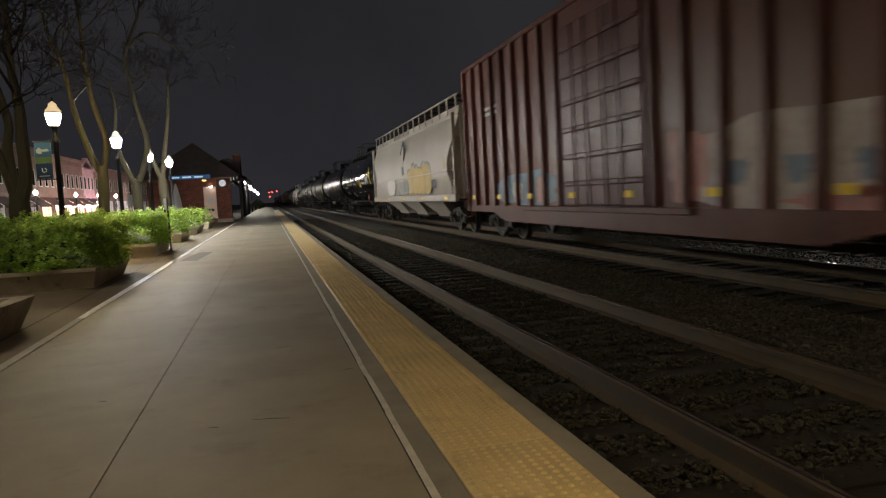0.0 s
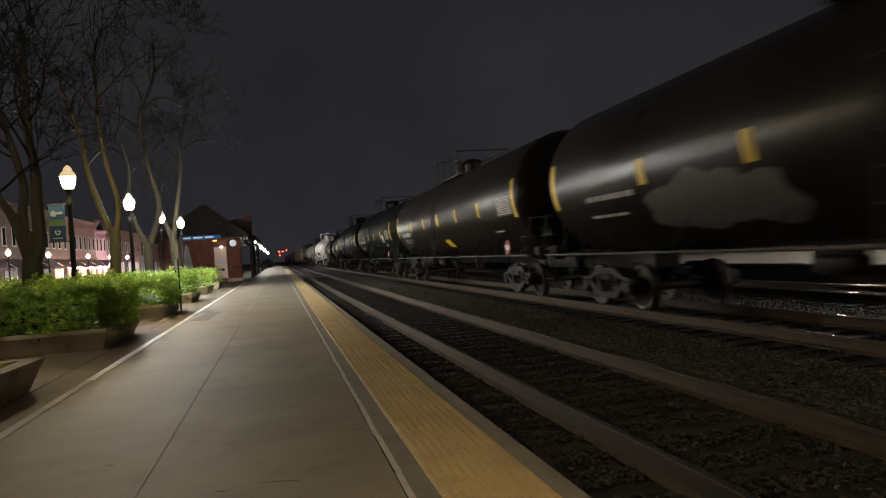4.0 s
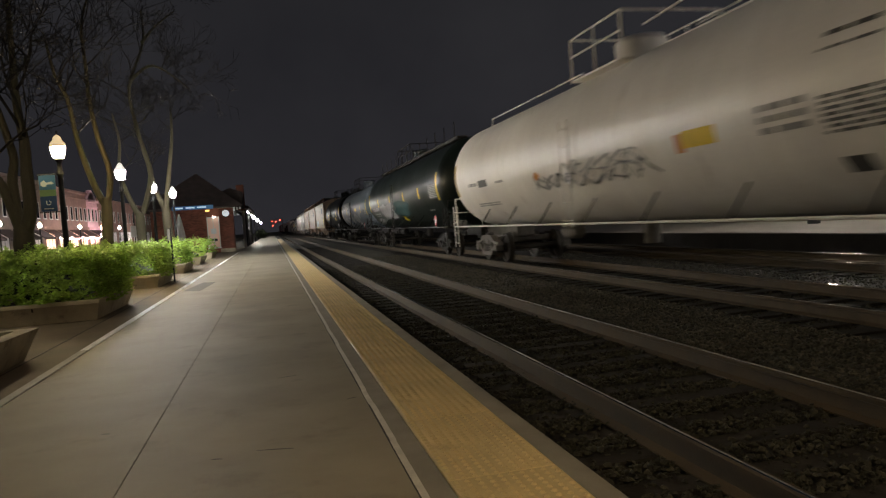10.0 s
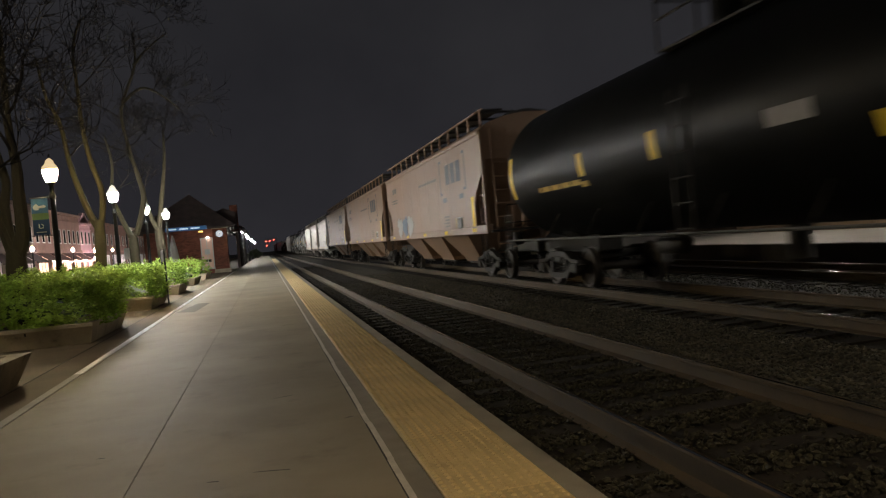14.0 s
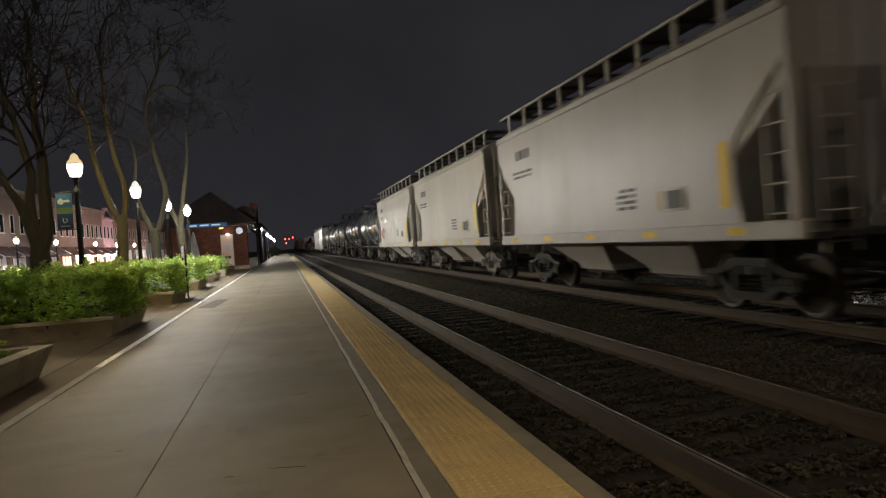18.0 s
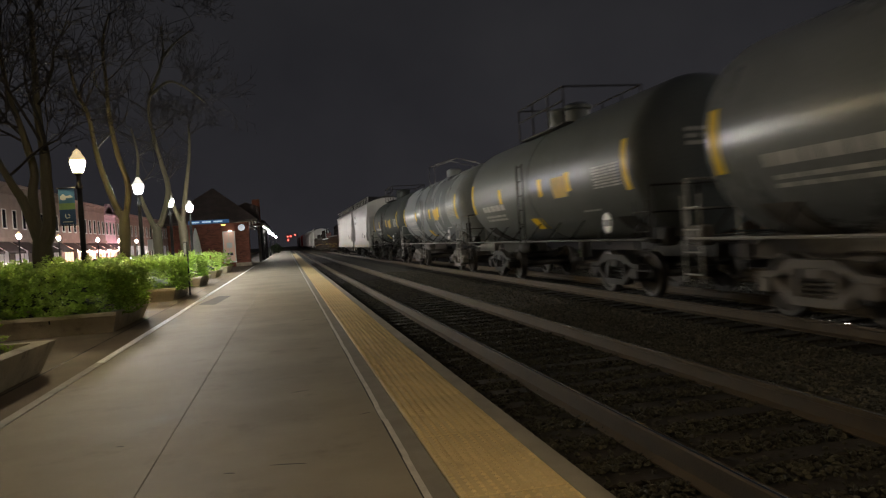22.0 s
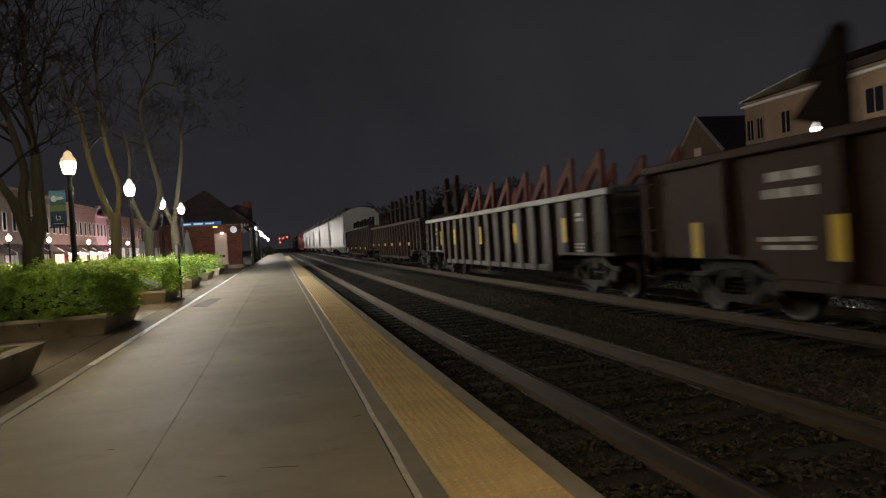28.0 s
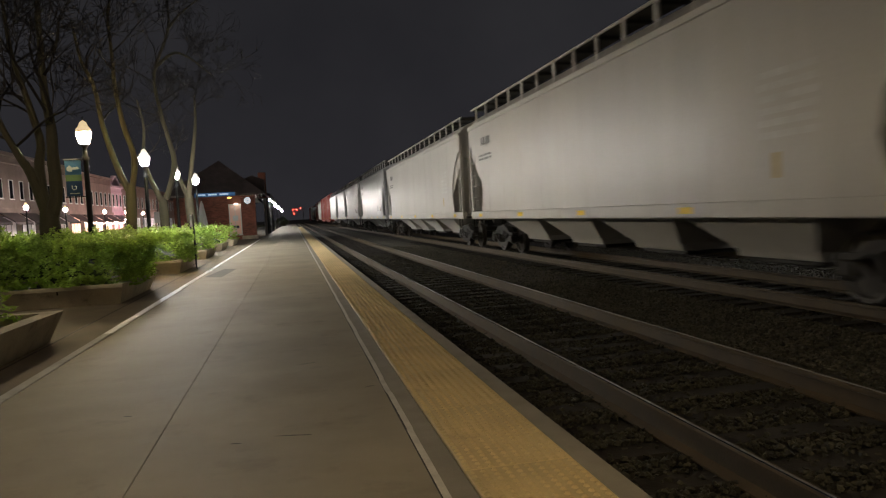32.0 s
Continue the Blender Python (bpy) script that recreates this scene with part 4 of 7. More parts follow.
def shop(y0, y1, top, wall, label, bays, lit, awn, seed, sill2=4.9, head2=6.7, step=False):
    rs = random.Random(seed)
    b = thing("shop_building", label, "building", pose(-27.0, 0, 0), "shops across the street")
    part("wall", Geo().box(-12, 0, y0, y1, -0.4, top), wall, b, smooth=False)
    part("cornice", Geo().box(-0.2, 0.28, y0, y1, top - 0.25, top + 0.12, 0.03), wall, b)
    part("cornice", Geo().box(-0.1, 0.14, y0, y1, top - 1.0, top - 0.8, 0.03), wall, b)
    part("storefront_beam", Geo().box(-0.1, 0.2, y0, y1, 3.5, 3.9, 0.03), wall, b)
    w = (y1 - y0) / bays
    for k in range(bays):
        yc = y0 + w * (k + 0.5)
        window(b, 0.01, yc, sill2, head2, min(1.0, w * 0.42), "+x", GLASS_DARK, PAINT_WHITE if seed % 2 else wall, 0)
    m = max(2, bays // 2)
    w = (y1 - y0) / m
    for k in range(m):
        yc = y0 + w * (k + 0.5)
        window(b, 0.01, yc, 0.6, 3.1, w * 0.7, "+x", lit if rs.random() < 0.75 else GLASS_DARK, BLACK_IRON, 2, "shop_window")
        if awn is not None:
            part("awning", Geo().add([(0.05, yc - w * 0.42, 3.5), (0.05, yc + w * 0.42, 3.5), (1.5, yc + w * 0.42, 2.5), (1.5, yc - w * 0.42, 2.5), (1.5, yc + w * 0.42, 2.25), (1.5, yc - w * 0.42, 2.25), (0.05, yc - w * 0.42, 3.44), (0.05, yc + w * 0.42, 3.44), (1.46, yc + w * 0.42, 2.46), (1.46, yc - w * 0.42, 2.46)],
                                      [(0, 1, 2, 3), (3, 2, 4, 5), (6, 9, 8, 7), (0, 3, 9, 6), (1, 7, 8, 2)]), awn, b, smooth=False)
    return b


shop(58, 97, 9.3, BRICK_PALE, "pale brick two-storey shop building with tall narrow windows", 14, SHOP_DIM, AWNING, 1)
shop(97, 119.5, 9.0, BRICK_BROWN, "reddish brick two-storey shop building with awnings and string lights", 9, SHOP_LIT, AWNING_RED, 3)
gb = shop(119.5, 126.5, 8.0, STUCCO_PINK, "pink shop front with a stepped gable", 3, SHOP_LIT, AWNING, 5)
for k, (a, z) in enumerate(((0.5, 8.5), (1.2, 8.9), (1.9, 9.3), (2.7, 9.7))):
    part("gable_step", Geo().box(-0.5, 0.02, 119.5 + a, 126.5 - a, 8.0, z), STUCCO_PINK, gb, smooth=False)
shop(126.5, 205, 8.6, BRICK_BROWN, "long dark brick shop building farther down the street", 22, SHOP_DIM, None, 7)
flood = part("flood_light", Geo().box(0.9, 1.15, 122.3, 123.6, 2.62, 2.8, 0.02), glow("flood_pink", (1.0, 0.45, 0.62), 110.0), gb, "pinkish flood light over the shop front")
for y in (122.4, 123.5):
    part("flood_arm", Geo().tube([(0.0, y, 2.85), (1.0, y, 2.78)], 0.02, 6), BLACK_IRON, gb)
sl = thing("string_lights", "string of warm bulbs hung before the awnings", "string lights", pose(-25.2, 97, 0))
wire = []
bulb_mesh = Geo().lathe([(0.02, 0.05), (0.05, 0.02), (0.055, -0.02), (0.02, -0.07)], 6).mesh("bulb", BULB)
for k in range(45):
    y = k * 0.62
    z = 2.45 - 0.22 * math.sin(math.pi * ((y % 5.6) / 5.6))
    wire.append((0, y, z))
    part("bulb", bulb_mesh, None, sl, at=pose(0, y, z - 0.06))
part("wire", Geo().tube(wire, 0.01, 4), BLACK_IRON, sl)
for k in range(0, 6):
    part("pole", Geo().tube([(0, k * 5.6, -0.06), (0, k * 5.6, 2.5)], 0.03, 6), BLACK_IRON, sl)

# street sign on a pole and a folded parasol by the station house
ss = thing("street_sign", "white street sign on a thin pole, seen from behind", "sign", pose(-10.0, 58.5, -0.05))
part("pole", Geo().tube([(0, 0, 0), (0, 0, 3.6)], 0.04, 8), BLACK_IRON, ss)
part("plate", Geo().box(-0.28, 0.28, -0.06, -0.045, 1.7, 2.55, 0.006), PAINT_WHITE, ss)
um = thing("folded_parasol", "folded pale canvas parasol beside the station house", "parasol", pose(-6.75, 58.2, 0))
part("pole", Geo().tube([(0, 0, 0.05), (0, 0, 3.2)], 0.03, 8), BLACK_IRON, um)
part("base", Geo().lathe([(0.3, 0), (0.3, 0.06), (0.06, 0.1)], 16), BLACK_IRON, um)
part("canopy", Geo().lathe([(0.42, 1.05), (0.40, 1.25), (0.27, 2.1), (0.12, 2.9), (0.03, 3.15)], 9), PAINT_WHITE, um)

STREET = lamp_meshes(GLOBE_STREET, CAP_WARM, 4.1)
for x, y in ((-21.4, 65.5), (-22.0, 78.2), (-22.6, 96.0), (-22.4, 107.0), (-22.4, 118.5), (-22.4, 131.0), (-22.4, 150.0)):
    lamp(x, y, -0.06, STREET, "black acorn street lamp with pinkish light by the shops", "lamps along the shops")

# parked cars along the street
CAR_PAINT = [mat("car_dark_paint", (0.015, 0.016, 0.02), 0.25, vary=0.1, grain=10, patch=1, bump=0, coat=0.5), mat("car_silver_paint", (0.22, 0.22, 0.23), 0.3, metal=0.4, vary=0.1, grain=10, patch=1, bump=0, coat=0.5), mat("car_red_paint", (0.10, 0.015, 0.015), 0.25, vary=0.1, grain=10, patch=1, bump=0, coat=0.5)]
TYRE = mat("tyre", (0.02, 0.02, 0.02), 0.8, bump=0.1)


def parked_car(x, y, paint, label):
    c = thing("parked_car", label, "car", pose(x, y, -0.2), "cars parked along the street")
    side = [(-2.2, 0.35), (2.2, 0.35), (2.25, 0.75), (1.4, 0.92), (0.75, 1.42), (-1.0, 1.45), (-1.75, 0.98), (-2.25, 0.9)]
    part("body", Geo().prism(side, "x", -0.86, 0.86), paint, c)
    part("window", Geo().prism([(0.68, 1.36), (1.2, 0.95), (-1.5, 0.98), (-0.95, 1.39)], "x", -0.868, 0.868), GLASS_DARK, c, smooth=False)
    for sx in (-1, 1):
        for yy in (-1.4, 1.4):
            w = part("wheel", Geo().lathe([(0.2, sx * 0.9), (0.31, sx * 0.88), (0.33, sx * 0.8), (0.31, sx * 0.7), (0.2, sx * 0.68)], 16, "x", (0, yy, 0.33)), TYRE, c)
        part("headlight", Geo().box(sx * 0.55 - 0.15, sx * 0.55 + 0.15, 2.2, 2.27, 0.62, 0.74), PAINT_WHITE, c)
    return c


for k, (x, y) in enumerate(((-20.2, 62.0), (-20.2, 69.0), (-20.2, 88.0), (-20.2, 95.0), (-20.2, 103.0), (-12.4, 44.0), (-12.4, 51.5), (-12.4, 60.0))):
    parked_car(x, y, CAR_PAINT[k % 3 if k != 5 else 1], ("dark", "silver grey", "dark red")[k % 3 if k != 5 else 1] + " car parked along the street")

# ---- across the tracks: lamp, brown building with pale cornices, gabled house ----
FAR_LAMP = lamp_meshes(GLOBE_FAR, CAP_WHITE, 4.25)
for y in (20.5, 12.0, 3.5):
    lamp(17.4, y, 0.38, FAR_LAMP, "black acorn street lamp on the far platform", "lamps on the far platform")
BRICK_TAN = mat("brick_tan", (0.30, 0.205, 0.13), 0.85, vary=0.2, grain=30, patch=0.8, bump=0.2)
bb = thing("brown_building", "brown brick building with pale cornices beyond the far platform", "building", pose(24, 0, 0))
part("wall", Geo().box(0, 14, 4, 33.3, -0.4, 7.40), BRICK_TAN, bb, smooth=False)
part("cornice", Geo().box(-0.18, 0.05, 4, 33.4, 7.10, 7.22, 0.02), PAINT_WHITE, bb)
part("roof", Geo().add([(-0.15, 33.5, 7.42), (-0.15, 4, 7.42), (2.6, 32.0, 8.77), (4.6, 29.7, 8.77), (8.0, 25.8, 8.77), (8.0, 4, 8.77), (12, 33.5, 7.42)], [(0, 1, 5, 4, 3, 2), (0, 2, 6), (2, 3, 4, 6)]), BRICK_TAN, bb, "brown parapet roof", smooth=False)
part("ridge_trim", Geo().tube([(-0.18, 33.55, 7.42), (2.55, 32.0, 8.78), (4.6, 29.7, 8.78), (8.0, 25.8, 8.78)], 0.05, 6), PAINT_WHITE, bb)
for y, w in ((32.85, 0.5), (32.1, 0.45), (30.2, 0.6), (27.2, 0.9), (24.9, 0.9), (22.3, 0.9), (19.5, 0.9), (16.7, 0.9)):
    window(bb, -0.01, y, 5.42, 6.42, w, "-x", GLASS_DARK, BRICK_TAN, 1)
    window(bb, -0.01, y, 1.8, 3.2, w, "-x", GLASS_DARK, BRICK_TAN, 1)
gh = thing("gabled_house", "brick house with a pale trimmed gable beyond the tracks", "house", pose(34, 53.5, 0))
part("wall", Geo().prism([(-3.4, -0.4), (3.4, -0.4), (3.4, 7.0), (0, 9.9), (-3.4, 7.0)], "x", 0, 9), BRICK_TAN, gh, smooth=False)
part("gable_trim", Geo().tube([(-0.05, -3.6, 6.8), (-0.05, 0, 10.0), (-0.05, 3.6, 6.8)], 0.13, 6), PAINT_WHITE, gh)
part("roof", Geo().add([(-0.2, -3.8, 6.75), (-0.2, 0, 10.05), (9, 0, 10.05), (9, -3.8, 6.75), (-0.2, 3.8, 6.75), (9, 3.8, 6.75)], [(0, 1, 2, 3), (1, 4, 5, 2)]), ROOF, gh, smooth=False)
window(gh, -0.01, 0.0, 6.3, 7.4, 0.9, "-x", WINDOW_LIT, PAINT_WHITE, 1)


# ---- the freight train on the middle track ----
TC = TRACKS[1]
CAR_BLACK = mat("tank_black", (0.009, 0.0095, 0.009), 0.42, vary=0.35, grain=25, patch=0.8, bump=0.02, dirt=(0.035, 0.032, 0.028), dirt_amount=0.05, streak=True, spec=0.05)
CAR_GLOSS = mat("tank_gloss_black", (0.008, 0.009, 0.010), 0.15, vary=0.3, grain=25, patch=0.8, bump=0.01, streak=True, coat=0.4)
CAR_BROWNBLACK = mat("tank_brown_black", (0.024, 0.0205, 0.017), 0.32, vary=0.3, grain=25, patch=0.8, bump=0.02, dirt=(0.05, 0.043, 0.036), dirt_amount=0.1, streak=True, spec=0.10)
CAR_GREENBLACK = mat("tank_green_black", (0.008, 0.0105, 0.008), 0.52, vary=0.3, grain=25, patch=0.8, bump=0.02, dirt=(0.03, 0.032, 0.026), dirt_amount=0.1, streak=True, spec=0.12)
CAR_DARKGREEN = mat("tank_dark_green", (0.010, 0.017, 0.014), 0.36, vary=0.3, grain=25, patch=0.8, bump=0.02, dirt=(0.03, 0.034, 0.028), dirt_amount=0.1, streak=True, spec=0.32)
CAR_WHITE_TANK = mat("tank_white", (0.92, 0.865, 0.82), 0.45, vary=0.12, grain=20, patch=0.7, bump=0.02, dirt=(0.36, 0.30, 0.24), dirt_amount=0.1, streak=True)
CAR_BLUEGREY = mat("tank_blue_grey", (0.15, 0.175, 0.20), 0.5, spec=0.2, vary=0.2, grain=20, patch=0.7, bump=0.02, dirt=(0.2, 0.2, 0.2), dirt_amount=0.12, streak=True)
CAR_GREY = mat("tank_grey", (0.235, 0.25, 0.258), 0.28, spec=0.25, vary=0.16, grain=20, patch=0.7, bump=0.02, dirt=(0.11, 0.10, 0.09), dirt_amount=0.12, streak=True)
CAR_MIDGREY = mat("tank_mid_grey", (0.20, 0.213, 0.22), 0.28, spec=0.25, vary=0.2, grain=20, patch=0.7, bump=0.02, dirt=(0.06, 0.055, 0.05), dirt_amount=0.15, streak=True)
CAR_GREENGREY = mat("tank_green_grey", (0.14, 0.153, 0.153), 0.42, vary=0.2, grain=20, patch=0.7, bump=0.02, dirt=(0.08, 0.075, 0.07), dirt_amount=0.1, streak=True, spec=0.26)
CAR_DARKGREY = mat("tank_dark_grey", (0.066, 0.072, 0.070), 0.48, spec=0.06, vary=0.2, grain=20, patch=0.7, bump=0.02, dirt=(0.08, 0.075, 0.07), dirt_amount=0.1, streak=True)
HOP_CREAM = mat("hopper_cream", (0.39, 0.362, 0.325), 0.45, vary=0.14, grain=20, patch=0.6, bump=0.02, dirt=(0.27, 0.22, 0.16), dirt_amount=0.12, streak=True)
HOP_PALE = mat("hopper_pale_grey", (0.52, 0.495, 0.44), 0.38, spec=0.18, vary=0.12, grain=20, patch=0.6, bump=0.02, dirt=(0.36, 0.31, 0.24), dirt_amount=0.1, streak=True)
HOP_TAN = mat("hopper_tan", (0.265, 0.168, 0.108), 0.5, vary=0.16, grain=20, patch=0.6, bump=0.02, dirt=(0.20, 0.12, 0.075), dirt_amount=0.16, streak=True)
HOP_WHITE = mat("hopper_white", (0.49, 0.475, 0.45), 0.42, spec=0.25, vary=0.1, grain=20, patch=0.6, bump=0.02, dirt=(0.36, 0.32, 0.27), dirt_amount=0.1, streak=True)
HOP_GREY = mat("hopper_grey", (0.33, 0.335, 0.335), 0.36, vary=0.12, grain=20, patch=0.6, bump=0.02, dirt=(0.22, 0.2, 0.18), dirt_amount=0.1, streak=True)
GON_BROWN = mat("gondola_brown", (0.065, 0.033, 0.022), 0.7, spec=0.2, vary=0.35, grain=20, patch=0.9, bump=0.1, dirt=(0.05, 0.037, 0.028), dirt_amount=0.2, streak=True)
GON_GREY = mat("gondola_grey", (0.145, 0.14, 0.125), 0.6, spec=0.2, vary=0.35, grain=20, patch=0.9, bump=0.1, dirt=(0.05, 0.04, 0.035), dirt_amount=0.25, streak=True)
GON_DARK = mat("gondola_dark", (0.040, 0.023, 0.016), 0.65, spec=0.2, vary=0.35, grain=20, patch=0.9, bump=0.1, dirt=(0.05, 0.035, 0.026), dirt_amount=0.2, streak=True)
BOX_BROWN = mat("boxcar_brown", (0.115, 0.038, 0.031), 0.42, spec=0.12, vary=0.3, grain=20, patch=0.8, bump=0.04, dirt=(0.16, 0.10, 0.085), dirt_amount=0.15, streak=True)
BOX_RED = mat("boxcar_red", (0.33, 0.045, 0.035), 0.5, vary=0.25, grain=20, patch=0.8, bump=0.04, streak=True)
STEEL_GREY = mat("car_steel_grey", (0.33, 0.32, 0.30), 0.55, metal=0.1, vary=0.2, grain=30, patch=2, bump=0.05)
STEEL_DARK = mat("truck_dirty_steel", (0.021, 0.018, 0.015), 0.75, metal=0.15, vary=0.35, grain=30, patch=3, bump=0.15)
STEEL_PALE = mat("truck_dusty_steel", (0.17, 0.155, 0.14), 0.75, metal=0.1, vary=0.3, grain=30, patch=3, bump=0.15)
WHEEL_STEEL = mat("wheel_steel", (0.042, 0.036, 0.030), 0.55, metal=0.4, vary=0.25, grain=30, patch=3, bump=0.08)
# near-black colour paints the shade behind and under the roof walkways
ROOF_SHADE = mat("shaded_roof_steel", (0.022, 0.021, 0.020), 0.8, vary=0.3, grain=30, patch=2, bump=0.1)
SAFE_YELLOW = mat("reflective_yellow", (0.86, 0.60, 0.025), 0.5, spec=0.2, vary=0.12, grain=40, patch=4, bump=0)
SAFE_ORANGE = mat("reflective_orange", (0.65, 0.27, 0.06), 0.5, spec=0.2, vary=0.12, grain=40, patch=4, bump=0)
STENCIL = mat("stencil_white", (0.55, 0.55, 0.53), 0.6, vary=0.15, grain=40, patch=4, bump=0)
STENCIL_DARK = mat("stencil_dark", (0.06, 0.06, 0.06), 0.6, vary=0.15, grain=40, patch=4, bump=0)
STENCIL_YELLOW = mat("stencil_yellow", (0.62, 0.42, 0.06), 0.6, vary=0.15, grain=40, patch=4, bump=0)
PLACARD = mat("placard_white", (0.72, 0.72, 0.72), 0.5, vary=0.1, grain=40, patch=4, bump=0)
PLATE_GREY = mat("plate_grey", (0.10, 0.10, 0.097), 0.6, vary=0.15, grain=40, patch=4, bump=0)
PLACARD_RED = mat("placard_red", (0.55, 0.05, 0.05), 0.5, vary=0.1, grain=40, patch=4, bump=0)
SPRAY_BLUE = mat("spray_blue", (0.10, 0.15, 0.24), 0.6, vary=0.3, grain=12, patch=2, bump=0)
SPRAY_PALE = mat("spray_pale", (0.42, 0.36, 0.35), 0.6, vary=0.3, grain=12, patch=2, bump=0, dirt=(0.24, 0.13, 0.12), dirt_amount=0.3)
SPRAY_PINK = mat("spray_pink", (0.42, 0.17, 0.16), 0.6, vary=0.3, grain=12, patch=2, bump=0)
SPRAY_YELLOW = mat("spray_yellow", (0.46, 0.32, 0.07), 0.6, vary=0.2, grain=12, patch=1.2, bump=0, dirt=(0.44, 0.39, 0.31), dirt_amount=0.4)
SPRAY_OUTLINE = mat("spray_outline_teal", (0.17, 0.21, 0.22), 0.6, vary=0.3, grain=12, patch=2, bump=0, dirt=(0.40, 0.37, 0.33), dirt_amount=0.35)
SPRAY_FADED = mat("spray_faded", (0.30, 0.28, 0.25), 0.6, vary=0.25, grain=12, patch=1.5, bump=0, dirt=(0.40, 0.37, 0.33), dirt_amount=0.4)
SPRAY_WHITE = mat("spray_white", (0.42, 0.42, 0.42), 0.6, vary=0.3, grain=12, patch=2, bump=0, dirt=(0.05, 0.055, 0.055), dirt_amount=0.5)
SPRAY_CHALK = mat("spray_chalk", (0.36, 0.35, 0.35), 0.7, vary=0.2, grain=12, patch=1.5, bump=0)
SPRAY_TEAL = mat("spray_teal", (0.02, 0.065, 0.065), 0.6, vary=0.3, grain=12, patch=2, bump=0)
LOGO_BLUE = mat("logo_blue", (0.03, 0.042, 0.065), 0.6, vary=0.2, grain=12, patch=2, bump=0)
LOAD_RED = mat("load_red_oxide", (0.13, 0.034, 0.024), 0.75, spec=0.2, vary=0.3, grain=15, patch=2, bump=0.1)
LOAD_DARK = mat("load_dark_steel", (0.013, 0.0075, 0.006), 0.85, spec=0.1, vary=0.3, grain=15, patch=2, bump=0.1)

SHARED = {}


def shared(name, build, material, smooth=True):
    key = (name, material.name)
    if key not in SHARED:
        SHARED[key] = build().mesh(name, material, smooth)
    return SHARED[key]


def wheelset_geo():
    g = Geo()
    for s in (-1, 1):
        x = s * 0.7525
        a = [(0.09, -0.09), (0.13, -0.085), (0.14, -0.04), (0.33, -0.025), (0.36, -0.062), (0.415, -0.066), (0.425, 0.055), (0.452, 0.062), (0.455, 0.075), (0.36, 0.075), (0.33, 0.02), (0.14, 0.03), (0.13, 0.085), (0.09, 0.09)]
        g.lathe([(r, x + h * -s) for r, h in a], 28, "x", (0, 0, 0))
    g.lathe([(0.085, -1.08), (0.085, 1.08)], 12, "x")
    for s in (-1, 1):
        g.lathe([(0.13, s * 1.0), (0.14, s * 1.06), (0.10, s * 1.13), (0.03, s * 1.14)], 12, "x")
    return g


def side_frame_geo():
    # outline of a cast truck side frame in (y, z) with two window openings
    g = Geo()
    g.prism([(-1.10, 0.52), (-1.06, 0.62), (-0.72, 0.64), (-0.42, 0.80), (0.42, 0.80), (0.72, 0.64), (1.06, 0.62), (1.10, 0.52), (0.98, 0.50), (0.78, 0.54), (0.36, 0.68), (-0.36, 0.68), (-0.78, 0.54), (-0.98, 0.50)], "x", -0.09, 0.09)
    g.prism([(-0.82, 0.53), (-0.66, 0.40), (-0.42, 0.22), (0.42, 0.22), (0.66, 0.40), (0.82, 0.53), (0.70, 0.56), (0.36, 0.33), (-0.36, 0.33), (-0.70, 0.56)], "x", -0.09, 0.09)
    for s in (-1, 1):
        g.box(-0.08, 0.08, s * 0.36 - 0.06, s * 0.36 + 0.06, 0.30, 0.72)
        g.box(-0.10, 0.13, s * 0.889 - 0.14, s * 0.889 + 0.14, 0.36, 0.56, 0.02)
    for y in (-0.16, 0.0, 0.16):
        for k in range(4):
            g.lathe([(0.05, 0.345 + k * 0.06), (0.068, 0.365 + k * 0.06), (0.05, 0.385 + k * 0.06)], 8, "z", (0, y, 0))
    return g


def bolster_geo():
    g = Geo()
    g.box(-1.12, 1.12, -0.2, 0.2, 0.55, 0.72, 0.03)
    g.box(-0.35, 0.35, -0.28, 0.28, 0.70, 0.86, 0.03)
    for s in (-1, 1):
        g.box(-0.75, 0.75, s * 0.42 - 0.06, s * 0.42 + 0.06, 0.34, 0.46, 0.02)
    return g


WHEELSETS = []


def truck(car, y, steel):
    t = part("truck", shared("truck", bolster_geo, steel), None, car, at=pose(0, y, 0))
    for s in (-1, 1):
        part("side_frame", shared("side_frame", side_frame_geo, steel), None, t, at=pose(s * 1.02, 0, 0, 0, 0, 0 if s > 0 else 180))
    for s in (-1, 1):
        w = part("wheelset", shared("wheelset", wheelset_geo, WHEEL_STEEL), None, t, at=pose(0, s * 0.889, 0.43))
        WHEELSETS.append((w, s * 0.889, car))
    return t


def coupler_geo():
    g = Geo()
    g.box(-0.13, 0.13, -0.1, 0.75, 0.72, 0.96, 0.03)
    g.box(-0.20, 0.16, 0.70, 1.02, 0.68, 1.0, 0.05)
    g.box(-0.22, 0.22, -0.35, 0.05, 0.62, 1.05, 0.03)
    return g


def hose_geo():
    return Geo().tube([(0.25, 0.3, 0.75), (0.3, 0.55, 0.55), (0.25, 0.85, 0.38), (0.15, 1.0, 0.42)], 0.025, 6)


def running_gear(car, half, centre, steel):
    for s in (-1, 1):
        truck(car, s * centre, steel)
        at = pose(0, s * (half - 0.95), 0, 0, 0, 0 if s > 0 else 180)
        part("coupler", shared("coupler", coupler_geo, steel), None, car, at=at)
        part("brake_hose", shared("brake_hose", hose_geo, STEEL_DARK), None, car, at=at)


